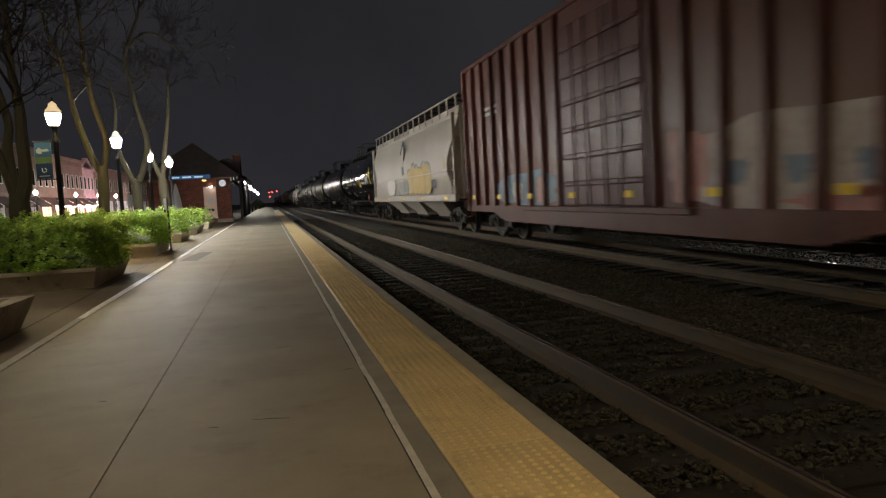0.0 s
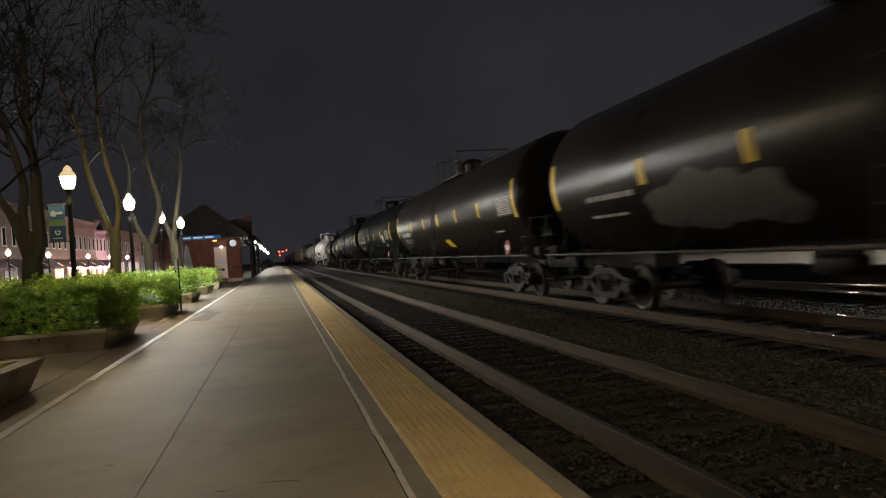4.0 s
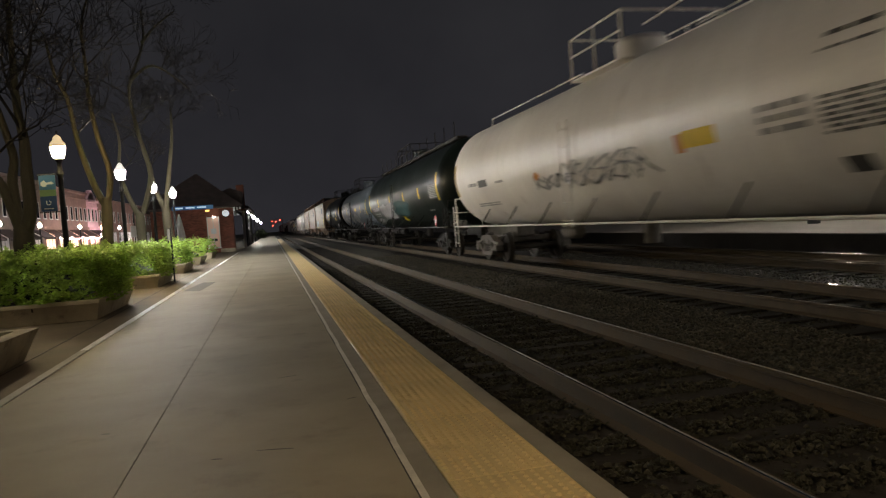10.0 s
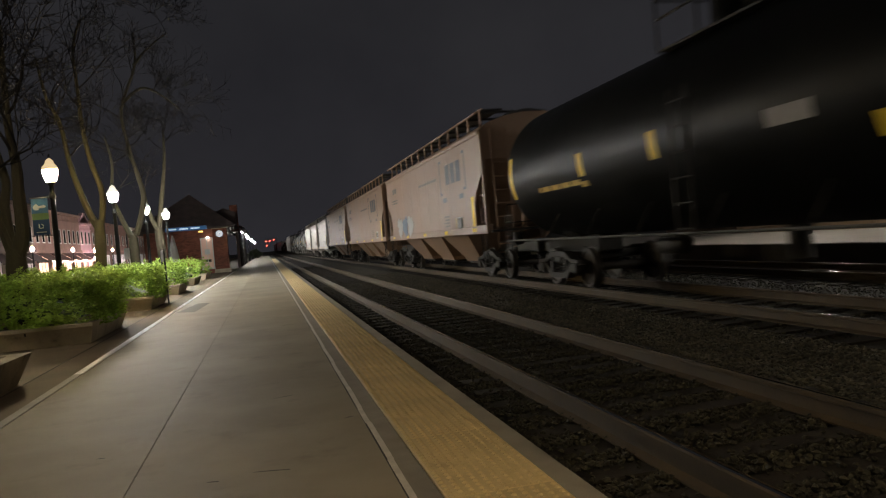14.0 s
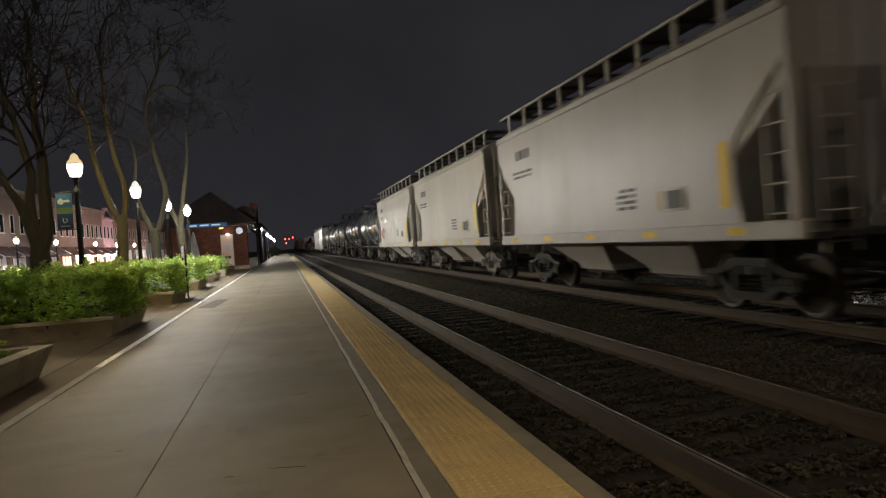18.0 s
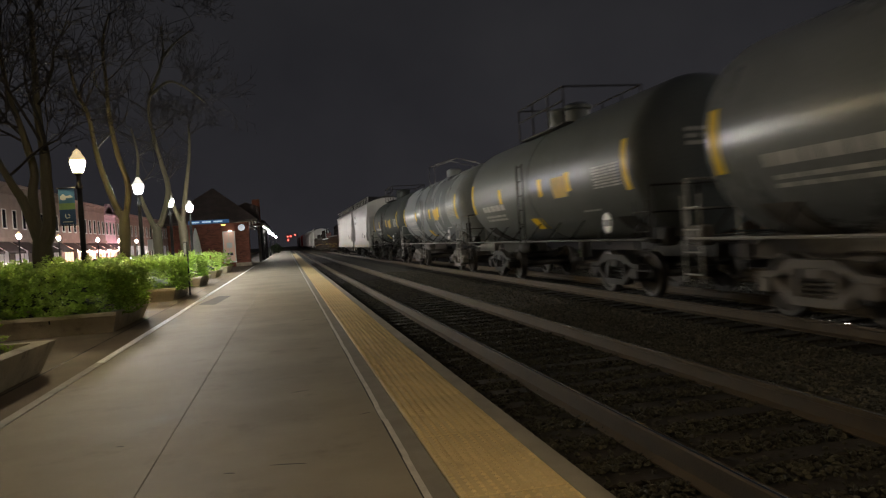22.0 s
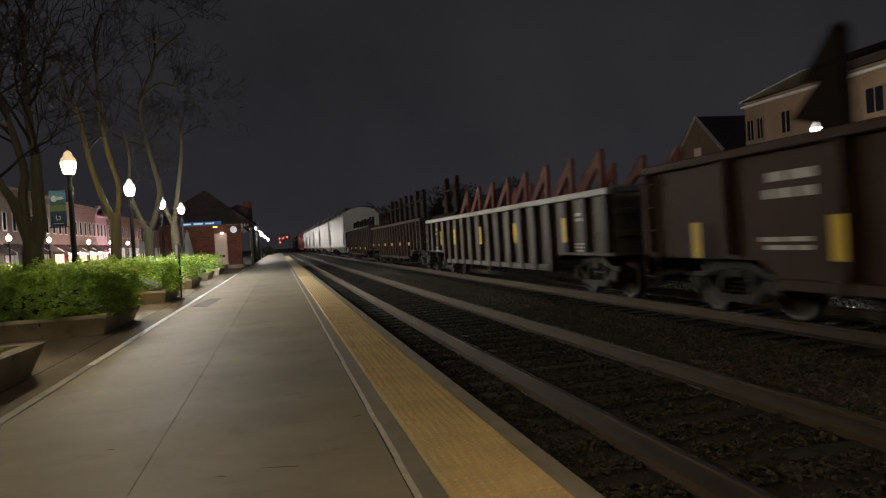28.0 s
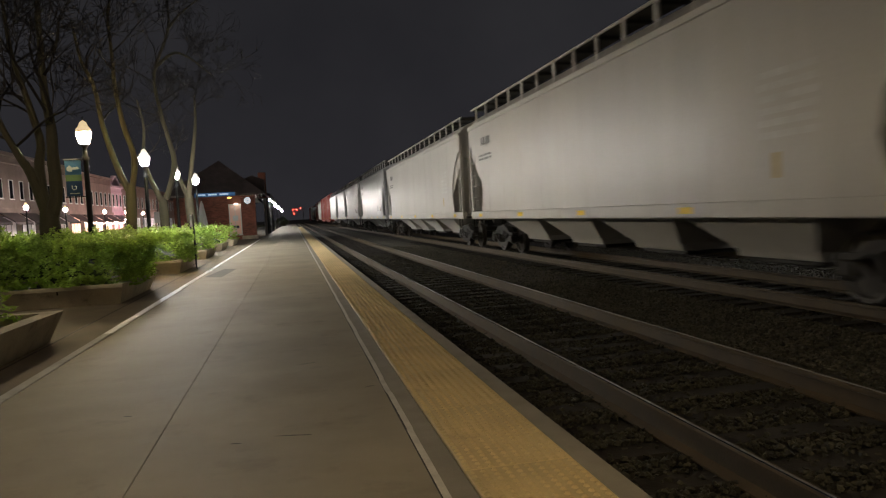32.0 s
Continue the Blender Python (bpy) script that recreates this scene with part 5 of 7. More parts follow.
def ladder(car, name, x, y, z0, z1, w, material, step=0.36, side=True):
    g = Geo()
    d = 0.018
    if side:
        for yy in (y - w / 2, y + w / 2):
            g.tube([(x, yy, z0), (x, yy, z1)], d, 6)
        z = z0 + 0.12
        while z < z1:
            g.tube([(x, y - w / 2, z), (x, y + w / 2, z)], d * 0.85, 6)
            z += step
    else:
        for xx in (x - w / 2, x + w / 2):
            g.tube([(xx, y, z0), (xx, y, z1)], d, 6)
        z = z0 + 0.12
        while z < z1:
            g.tube([(x - w / 2, y, z), (x + w / 2, y, z)], d * 0.85, 6)
            z += step
    return part(name, g, material, car)


def roundpatch(car, name, r, zc, y0, y1, a0, a1, material, lift=0.006, label=""):
    """A painted patch on the near side of a tank; angles in degrees from the horizontal."""
    vs, fs = [], []
    n = max(2, int(abs(a1 - a0) / 4))
    for i in range(n + 1):
        a = radians(a0 + (a1 - a0) * i / n)
        for y in (y0, y1):
            vs.append((-(r + lift) * math.cos(a), y, zc + (r + lift) * math.sin(a)))
    for i in range(n):
        fs.append((2 * i, 2 * i + 2, 2 * i + 3, 2 * i + 1))
    return part(name, Geo().add(vs, fs), material, car, label)


def bars(rs, y0, y1, z0, z1, rows):
    """Rectangles that stand for lines of small writing."""
    out = []
    h = (z1 - z0) / rows
    for i in range(rows):
        y = y0
        while y < y1 - 0.05:
            w = min(rs.uniform(0.15, 0.5), y1 - y)
            out.append((y, y + w, z0 + i * h + h * 0.22, z0 + i * h + h * 0.78))
            y += w + 0.07
    return out


def flatpatches(car, name, x, rects, material, label="", lift=0.006):
    g = Geo()
    for y0, y1, z0, z1 in rects:
        g.add([(x - lift, y0, z0), (x - lift, y0, z1), (x - lift, y1, z1), (x - lift, y1, z0)], [(0, 3, 2, 1)])
    return part(name, g, material, car, label)


def blob(rs, y0, y1, z0, z1, n=40, wob=0.18):
    """A lobed outline in (y, z), for sprayed shapes."""
    cy, cz, ry, rz = (y0 + y1) / 2, (z0 + z1) / 2, (y1 - y0) / 2, (z1 - z0) / 2
    ph = [rs.uniform(0, 6.28) for _ in range(4)]
    out = []
    for k in range(n):
        a = 2 * math.pi * k / n
        sup = (abs(math.cos(a)) ** 3 + abs(math.sin(a)) ** 3) ** (-1 / 3)
        q = sup * (1 - wob / 2 + wob * (0.5 * math.sin(3 * a + ph[0]) + 0.3 * math.sin(7 * a + ph[1]) + 0.3 * math.sin(11 * a + ph[2])))
        out.append((cy + ry * q * math.cos(a), cz + rz * q * math.sin(a)))
    return out


def roundblob(car, name, r, zc, y0, y1, a0, a1, material, seed, lift=0.012, wob=0.25):
    """A sprayed shape with an uneven outline, lying on the side of a tank."""
    rs = random.Random(seed)
    p1, p2, p3 = rs.uniform(0, 6), rs.uniform(0, 6), rs.uniform(0, 6)
    n, vs, fs = 14, [], []
    for i in range(n + 1):
        u = i / n
        w = (1 - abs(2 * u - 1) ** 3) ** 0.5 * 0.5
        c = 0.5 + wob * 0.3 * math.sin(5 * u + p1)
        lo = c - w * (1 + wob * math.sin(9 * u + p2))
        hi = c + w * (1 + wob * math.sin(11 * u + p3))
        a = radians(a0 + (a1 - a0) * u)
        for q in (lo, hi):
            vs.append((-(r + lift) * math.cos(a), y0 + (y1 - y0) * q, zc + (r + lift) * math.sin(a)))
    for i in range(n):
        fs.append((2 * i, 2 * i + 2, 2 * i + 3, 2 * i + 1))
    return part(name, Geo().add(vs, fs), material, car)


def scribble(car, r, zc, y0, y1, a0, a1, material, seed, n=7, width=0.035):
    """Thin sprayed strokes on the side of a tank."""
    rs = random.Random(seed)
    for k in range(n):
        yc = y0 + (y1 - y0) * (k + 0.5) / n
        w = (y1 - y0) / n * 0.62
        pts = [(yc + w * math.cos(t * 1.1 + rs.uniform(-0.5, 0.5)), (a0 + a1) / 2 + (a1 - a0) / 2 * math.sin(t * 1.7 + k + rs.uniform(-0.6, 0.6))) for t in range(8)]
        vs, fs = [], []
        for i in range(len(pts) - 1):
            for j in range(3):
                u = j / 3
                y, a = pts[i][0] * (1 - u) + pts[i + 1][0] * u, pts[i][1] * (1 - u) + pts[i + 1][1] * u
                a = radians(a)
                c, q = -(r + 0.012) * math.cos(a), zc + (r + 0.012) * math.sin(a)
                vs += [(c, y - width / 2, q - width / 2), (c, y + width / 2, q + width / 2)]
        for i in range(len(vs) // 2 - 1):
            fs.append((2 * i, 2 * i + 1, 2 * i + 3, 2 * i + 2))
        part("sprayed_line", Geo().add(vs, fs), material, car)


def tank_car(label, length, paint, seed, r=1.55, zc=2.65, steel=STEEL_DARK, rail_mat=None, dome="platform", stripes=SAFE_YELLOW, panel=True, group="freight cars of the train", placard=PLACARD_RED, plate=False, plate_y=-0.7, lettering=STENCIL, bands=0, letters=None, shift=0.0, trim_end=0.0, mids=None, long_walk=False, writing=None):
    rs = random.Random(seed)
    rail_mat = rail_mat or steel
    car = thing("tank_car", label, "tank car", group=group)
    half = length / 2
    body = half - 0.62
    cyl = body - 0.62 - trim_end
    prof = []
    for k in range(9):
        a = math.pi / 2 * k / 8
        prof.append((max(0.02, r * math.sin(a)), -cyl - 0.62 * math.cos(a)))
    prof += [(r, -cyl * 0.5), (r * 1.0, 0.0), (r, cyl * 0.5)]
    for k in range(8, -1, -1):
        a = math.pi / 2 * k / 8
        prof.append((max(0.02, r * math.sin(a)), cyl + 0.62 * math.cos(a)))
    part("tank", Geo().lathe(prof, 48, "y", (0, shift, zc)), paint, car)
    for k in range(bands):
        y = -cyl + 2 * cyl * (k + 0.5) / bands
        part("weld_band", Geo().lathe([(r - 0.01, y - 0.09), (r + 0.012, y - 0.085), (r + 0.012, y + 0.085), (r - 0.01, y + 0.09)], 48, "y", (0, shift, zc)), paint, car)
    # stub sills, saddles, end platforms
    for s in (-1, 1):
        g = Geo().box(-0.28, 0.28, s * body - 2.6 if s > 0 else -body - 0.1, body + 0.1 if s > 0 else -body + 2.6, 0.72, 1.1, 0.03)
        g.prism([(-0.9, zc - 1.2), (-1.1, zc - 1.0), (1.1, zc - 1.0), (0.9, zc - 1.2), (0.35, 1.05), (-0.35, 1.05)], "y", s * (cyl - 0.9) - 0.35, s * (cyl - 0.9) + 0.35)
        part("sill", g, steel, car)
        y0, y1 = sorted((s * (body + 0.12), s * (body - 0.35)))
        part("end_platform", Geo().box(-1.45, 1.45, y0, y1, 1.04, 1.10, 0.01), steel, car)
        g = Geo()
        ye = s * (body + 0.08)
        for x in (-1.42, -0.55, 0.55, 1.42):
            g.tube([(x, ye, 1.08), (x, ye, 2.0)], 0.02, 6)
        g.tube([(-1.42, ye, 2.0), (1.42, ye, 2.0)], 0.02, 6)
        g.tube([(-1.42, ye, 1.55), (1.42, ye, 1.55)], 0.016, 6)
        part("end_rail", g, rail_mat, car)
        ladder(car, "corner_ladder", -1.5, s * (body - 0.15), 0.45, 1.75, 0.45, rail_mat, 0.33)
        g = Geo().box(-1.30, -1.10, s * (body + 0.1) - 0.2, s * (body + 0.1) + 0.2, 0.98, 1.30, 0.03)
        part("brake_gear", g, steel, car)
    # side rails low along the tank
    for sx in (-1, 1):
        g = Geo().tube([(sx * 1.50, -body, 1.10), (sx * 1.50, body, 1.10)], 0.024, 6)
        for y in np.linspace(-cyl, cyl, 9):
            part("rail_strut", Geo().tube([(sx * 1.50, y, 1.10), (sx * 1.15, y, zc - 1.02)], 0.016, 6), STEEL_DARK, car)
        # rail coloured paler than its dark steel to paint the lamplit line along it
        part("side_rail", g, PLATE_GREY if rail_mat is STEEL_DARK else rail_mat, car)
    ladder(car, "side_ladder", -r - 0.09, 0.25, 0.45 if dome == "hoop" else 1.05, zc + 0.5, 0.42, rail_mat)
    # top fittings
    top = zc + r
    if long_walk:
        part("roof_walk", Geo().box(-0.75, -0.35, -cyl, cyl, top - 0.10, top + 0.02, 0.01), rail_mat, car)
        for y in np.arange(-cyl + 0.3, cyl, 1.55) if long_walk == "posts" else ():
            part("walk_post", Geo().tube([(-0.75, y, top - 0.2), (-0.75, y, top + 0.55)], 0.02, 6), rail_mat, car)
    if dome == "platform":
        part("manway", Geo().lathe([(0.30, top - 0.1), (0.30, top + 0.32), (0.36, top + 0.34), (0.36, top + 0.42), (0.2, top + 0.5)], 16, "z", (0, 0, 0)), paint, car)
        part("valve_housing", Geo().lathe([(0.38, top - 0.1), (0.38, top + 0.45), (0.30, top + 0.52)], 16, "z", (0, 1.0, 0)), paint, car)
        g = Geo()
        for x in (-0.75, 0.75):
            g.box(x - 0.22, x + 0.22, -1.5, 1.7, top - 0.22, top - 0.18)
        part("top_walkway", g, rail_mat, car)
        for x in (-0.97, 0.97):
            for y in (-1.5, -0.5, 0.6, 1.7):
                part("railing_post", Geo().tube([(x, y, top - 0.2), (x, y, top + 0.62)], 0.022, 6), rail_mat, car)
            for z in (0.30, 0.62):
                part("railing_bar", Geo().tube([(x, -1.5, top + z), (x, 1.7, top + z)], 0.022, 6), rail_mat, car)
        for y in (-1.5, 1.7):
            part("railing_bar", Geo().tube([(-0.97, y, top + 0.62), (0.97, y, top + 0.62)], 0.022, 6), rail_mat, car)
    elif dome == "box":
        part("valve_housing", Geo().lathe([(0.52, top - 0.12), (0.52, top + 0.36), (0.44, top + 0.44)], 20, "z", (0, 0, 0)), paint, car)
        g = Geo()
        for x in (-0.8, 0.8):
            g.box(x - 0.25, x + 0.25, -1.1, 1.1, top - 0.2, top - 0.16)
        part("top_walkway", g, rail_mat, car)
        for x in (-1.02, 1.02):
            for y in (-1.1, 0, 1.1):
                part("railing_post", Geo().tube([(x, y, top - 0.2), (x, y, top + 0.68)], 0.022, 6), rail_mat, car)
            for z in (0.32, 0.68):
                part("railing_bar", Geo().tube([(x, -1.1, top + z), (x, 1.1, top + z)], 0.022, 6), rail_mat, car)
        for y in (-1.1, 1.1):
            part("railing_bar", Geo().tube([(-1.02, y, top + 0.68), (1.02, y, top + 0.68)], 0.022, 6), rail_mat, car)
        g = Geo()
        g.tube([(-0.55, -1.4, top - 0.1), (-0.55, -cyl - 0.3, top - 0.05)], 0.02, 6)
        g.tube([(-0.55, -cyl - 0.3, top - 0.35), (-0.55, -cyl - 0.3, top + 0.75), (0.55, -cyl - 0.3, top + 0.75), (0.55, -cyl - 0.3, top - 0.35)], 0.025, 6)
        g.tube([(-0.55, -1.1, top + 0.42), (-0.55, -cyl - 0.3, top + 0.72)], 0.022, 6)
        g.tube([(0.55, -1.1, top + 0.42), (0.55, -cyl - 0.3, top + 0.72)], 0.022, 6)
        part("end_handrail", g, rail_mat, car)
    else:
        g = Geo().lathe([(0.34, top - 0.1), (0.34, top + 0.28), (0.2, top + 0.36)], 16, "z", (0, 0, 0))
        part("manway", g, paint, car)
        for y in (-0.55, 0.55):
            part("grab_hoop", Geo().tube([(-1.0, y, top - 0.5), (-1.0, y, top + 0.5), (0.0, y, top + 0.75), (1.0, y, top + 0.5), (1.0, y, top - 0.5)], 0.025, 6), rail_mat, car)
    # markings on the side: tall strips at the ends, short ones between, data panel at the leading end
    y_lead, y_trail = shift - cyl + 0.14, shift + cyl - 0.14
    for y in (y_lead, y_trail):
        roundpatch(car, "reflective_strip", r, zc, y - 0.11, y + 0.11, -22, 14, stripes)
    for y in mids if mids is not None else [cyl * f for f in (-0.655, -0.263, 0.184, 0.69)]:
        roundpatch(car, "reflective_strip", r, zc, y - 0.12, y + 0.12, -15, 1, stripes)
    for y0, y1, a0, a1, rows, m_ in writing or ():
        if rows == 0:
            roundpatch(car, "data_plate", r, zc, y0, y1, a0, a1, m_, 0.008)
        else:
            for (a, b, c_, d_) in bars(rs, y0, y1, a0, a1, rows):
                roundpatch(car, "lettering", r, zc, a, b, c_, d_, m_, 0.012)
    if panel and writing is None:
        for y0, y1, z0, rows, hgt in ((y_lead + 0.25, y_lead + 1.4, -17.5, 8, 2.2), (y_trail - 3.1, y_trail - 0.95, -24.5, 1, 12.0), (y_trail - 2.9, y_trail - 1.0, -35, 2, 4.6), (y_lead + 1.6, y_lead + 2.4, -36, 1, 3.0)):
            for (a, b, c_, d_) in bars(rs, y0, y1, z0, z0 + hgt * rows, rows):
                roundpatch(car, "lettering", r, zc, a, b, c_, d_, lettering)
        if plate:
            roundpatch(car, "data_plate", r, zc, y_lead + 0.2, y_lead + 1.45, -18.5, 1, PLATE_GREY, 0.004)
        if plate_y is not None:
            roundpatch(car, "reflective_panel", r, zc, plate_y, plate_y + 0.75, -51, -36, stripes)
    for args in letters or ():
        roundpatch(car, args[0], r, zc, *args[1:])
    # stencilled lines on the leading head
    g = Geo()
    for (a, b, c_, d_) in bars(rs, -0.65, 0.25, 0.10, 0.46, 3):
        q = [(a, c_), (b, c_), (b, d_), (a, d_)]
        g.add([(u, shift - cyl - 0.012 - 0.62 * math.sqrt(max(0.0, 1 - (u * u + v * v) / (r * r))), zc + v) for u, v in q], [(0, 1, 2, 3)])
    part("lettering", g, lettering, car)
    if placard:
        g = Geo().prism([(0.0, -0.20), (0.13, -0.15), (0.19, 0.0), (0.13, 0.15), (0.0, 0.20), (-0.13, 0.15), (-0.19, 0.0), (-0.13, -0.15)], "x", -1.56, -1.545)
        p = part("placard", g, placard, car, at=pose(0, y_lead + 0.6, 1.32 if placard is PLACARD_RED else 1.42))
        part("placard_mark", Geo().prism([(-0.16, -0.06), (0.16, -0.06), (0.16, 0.06), (-0.16, 0.06)], "x", -1.566, -1.562), PLACARD if placard is PLACARD_RED else STENCIL_DARK, p)
        part("placard_bracket", Geo().tube([(-1.54, 0, -0.4), (-1.54, 0, -0.1)], 0.02, 6), steel, p)
    # under gear: bottom outlet, brake cylinder
    g = Geo().lathe([(0.16, 0.62), (0.16, zc - r + 0.1)], 12, "z")
    part("outlet", g, steel, car)
    part("brake_cylinder", Geo().lathe([(0.1, 1.4), (0.17, 1.5), (0.17, 2.1), (0.1, 2.2)], 12, "y", (-0.9, 0, 0.92)), steel, car)
    running_gear(car, half, half - 2.75, steel)
    return car


# outlines of the end cut-outs: distance from the end and share of the height
LENS = ((0.12, 0.80), (0.45, 0.74), (1.0, 0.60), (1.45, 0.40), (1.55, 0.24), (1.40, 0.08), (1.32, 0.0))
CORNER = ((0.08, 0.80), (0.30, 0.72), (1.08, 0.48), (1.24, 0.38), (1.24, 0.24), (1.14, 0.1), (1.04, 0.0))
ROUND = ((0.12, 0.56), (0.35, 0.50), (0.8, 0.38), (0.98, 0.25), (0.98, 0.1), (0.95, 0.0))


def hopper_car(label, length, paint, seed, top=4.22, sill=1.06, hw=1.60, curved=False, bays=4, steel=STEEL_DARK, trim=None, cut=0.9, reach=0.72, marks=STENCIL_DARK, notch=LENS, yellow_at=0.0, roofh=0.44, vents=True, sillh=0.24, group="freight cars of the train"):
    rs = random.Random(seed)
    trim = trim or paint
    car = thing("hopper_car", label, "hopper car", group=group)
    half = length / 2
    body = half - 0.62
    lev = []
    n = 10
    for k in range(n + 1):
        u = k / n
        z = sill + 0.16 + (top - sill - 0.16) * u
        yend = body - 0.15 - cut * (math.sin(math.pi * min(1, u / reach)) ** 1.1 if u < reach else 0.0)
        if curved:
            w = hw - 0.02 - 0.30 * max(0, (u - 0.45) / 0.55) ** 2.2 - 0.12 * max(0, (0.35 - u) / 0.35) ** 2
        else:
            w = hw - 0.05
            yend = body - 0.16 if u > 0.66 else body - 0.16 - 2.3 * (0.66 - u) / 0.66
        lev.append((z, w, yend))
    for f, w in ((0.45, 0.80), (0.78, 0.52), (0.97, 0.2)):
        lev.append((top + roofh * f, hw * w, lev[-1][2]))
    vs, fs = [], []
    for z, w, ye in lev:
        vs += [(-w, -ye, z), (w, -ye, z), (w, ye, z), (-w, ye, z)]
    for i in range(len(lev) - 1):
        a = i * 4
        for k in range(4):
            b = (k + 1) % 4
            fs.append((a + k, a + b, a + b + 4, a + k + 4))
    fs.append((0, 3, 2, 1))
    m = len(vs)
    fs.append((m - 4, m - 3, m - 2, m - 1))
    part("hopper_body", Geo().add(vs, fs), paint, car)
    if not curved:
        hgt = top - 0.02 - sill - 0.16
        edge = [(d, sill + 0.16 + f * hgt) for d, f in notch]
        right = [(body - d, z) for d, z in edge]
        left = [(-body + d, z) for d, z in edge]
        poly = left[::-1] + [(-body + 0.12, top), (body - 0.12, top)] + right
        for sx in (-1, 1):
            a_, b_ = sorted((sx * (hw - 0.04), sx * hw))
            part("side_sheet", Geo().prism(poly if sx > 0 else poly[::-1], "x", a_, b_), paint, car, smooth=False)
        part("top_chord", Geo().box(-hw - 0.03, -hw + 0.08, -body + 0.1, body - 0.1, top - 0.13, top, 0.015), trim, car)
    if curved:
        part("side_crease", Geo().box(-hw + 0.0, -hw + 0.06, -body + 0.95, body - 0.95, 2.05, 2.10, 0.01), paint, car)
        part("top_chord", Geo().box(-hw + 0.24, -hw + 0.36, -body + 0.1, body - 0.1, top - 0.12, top, 0.015), trim, car)
    if not curved:
        for y in np.arange(-body + 2.2, body - 1.8, 1.55):
            part("weld_seam", Geo().box(-hw - 0.004, -hw, y - 0.018, y + 0.018, sill + sillh, top - 0.13), trim, car)
    # side sills
    for sx in (-1, 1):
        x0, x1 = sorted((sx * (hw + 0.01), sx * (hw - 0.16)))
        part("side_sill", Geo().box(x0, x1, -body, body, sill, sill + sillh, 0.02), trim, car)
    part("centre_sill", Geo().box(-0.3, 0.3, -body - 0.2, body + 0.2, 0.72, 1.05, 0.03), steel, car)
    # hopper bays
    span = (2 * body - 5.2) / bays
    for k in range(bays):
        yc = -body + 2.6 + span * (k + 0.5)
        t, l = span * 0.49, span * 0.26
        vs = []
        for z, w, dy in ((sill + 0.12, hw - 0.12, t), (0.58, 0.85, l), (0.46, 0.8, l)):
            vs += [(-w, yc - dy, z), (w, yc - dy, z), (w, yc + dy, z), (-w, yc + dy, z)]
        fs = [(0, 3, 2, 1), (8, 9, 10, 11)]
        for i in (0, 4):
            for q in range(4):
                b = (q + 1) % 4
                fs.append((i + q, i + 4 + q, i + 4 + b, i + b))
        bay = part("hopper_bay", Geo().add(vs, fs), paint, car)
        part("outlet_gate", Geo().box(-0.72, 0.72, yc - l * 0.9, yc + l * 0.9, 0.38, 0.47, 0.02), steel, bay)
    # ends: posts, ladder, platform
    for s in (-1, 1):
        ye = s * (body - 0.12)
        for x in (-hw + 0.06, hw - 0.06):
            part("end_post", Geo().box(x - 0.05, x + 0.05, ye - 0.05, ye + 0.05, sill + 0.1, top - 0.05), trim, car)
        for x in (-0.5, 0.5):
            part("end_post", Geo().box(x - 0.05, x + 0.05, ye - 0.05, ye + 0.05, sill + 0.1, sill + 1.6), trim, car)
        part("end_platform", Geo().box(-hw + 0.1, hw - 0.1, min(ye, ye + s * 0.35), max(ye, ye + s * 0.35), sill + 0.02, sill + 0.08), steel, car)
        hgt = top - sill
        ladder(car, "side_ladder", -hw + 0.05, s * (body - 0.42), sill + 0.2, sill + (0.62 if curved else 0.78) * hgt, 0.40, trim)
        g = Geo().tube([(-hw + 0.02, s * (body - 0.62), sill + 0.1), (-hw + 0.02, s * (body - 0.60), 0.52), (-hw + 0.02, s * (body - 0.22), 0.52), (-hw + 0.02, s * (body - 0.20), sill + 0.1)], 0.018, 6)
        part("stirrup_step", g, steel, car)
        ladder(car, "end_ladder", -hw + 0.5, s * (body + 0.02), 0.9, top, 0.45, trim, side=False)
    # roof: hatch trough along the middle, its dark colour standing for roof shade, open running boards on posts over
    # the edges
    rim = hw * (0.86 if curved else 0.93)
    part("hatch_trough", Geo().prism([(-0.62, top + 0.1), (0.62, top + 0.1), (0.55, top + 0.50), (0.0, top + 0.58), (-0.55, top + 0.50)], "y", -body + 0.5, body - 0.5), ROOF_SHADE, car, "hatch trough coloured dark for the roof shade", smooth=False)
    for y in np.arange(-body + 0.3, body - 0.25, 1.16):
        part("walkway_post", Geo().box(-rim, -rim + 0.04, y - 0.045, y + 0.045, top - 0.02, top + 0.50), trim, car)
        part("walkway_bracket", Geo().box(-rim + 0.04, -0.5, y - 0.03, y + 0.03, top + 0.44, top + 0.50), ROOF_SHADE, car)
    for sx in (-1, 1):
        x0, x1 = sorted((sx * (rim - 0.05), sx * (rim - 0.62)))
        part("roof_walkway", Geo().box(x0, x1, -body + 0.1, body - 0.1, top + 0.505, top + 0.53), ROOF_SHADE, car)
        x0, x1 = sorted((sx * (rim + 0.01), sx * (rim - 0.045)))
        part("walkway_edge", Geo().box(x0, x1, -body + 0.1, body - 0.1, top + 0.50, top + 0.55, 0.01), trim, car)
    for y in np.linspace(-body + 2, body - 2, bays + 1):
        part("roof_hatch", Geo().lathe([(0.42, top + 0.40), (0.42, top + 0.58), (0.3, top + 0.63)], 16, "z", (0, y, 0)), ROOF_SHADE, car)
    # markings
    side = -hw
    if not curved:
        for y0, y1, z0, z1, rows in ((body - 2.6, body - 1.6, top - 0.82, top - 0.42, 1), (body - 2.7, body - 1.3, top - 1.2, top - 0.98, 2)) + (((-body + 3.9, -body + 4.6, 1.6, 2.0, 4),) if vents else ()):
            flatpatches(car, "lettering", side, bars(rs, y0, y1, z0, z1, rows), marks)
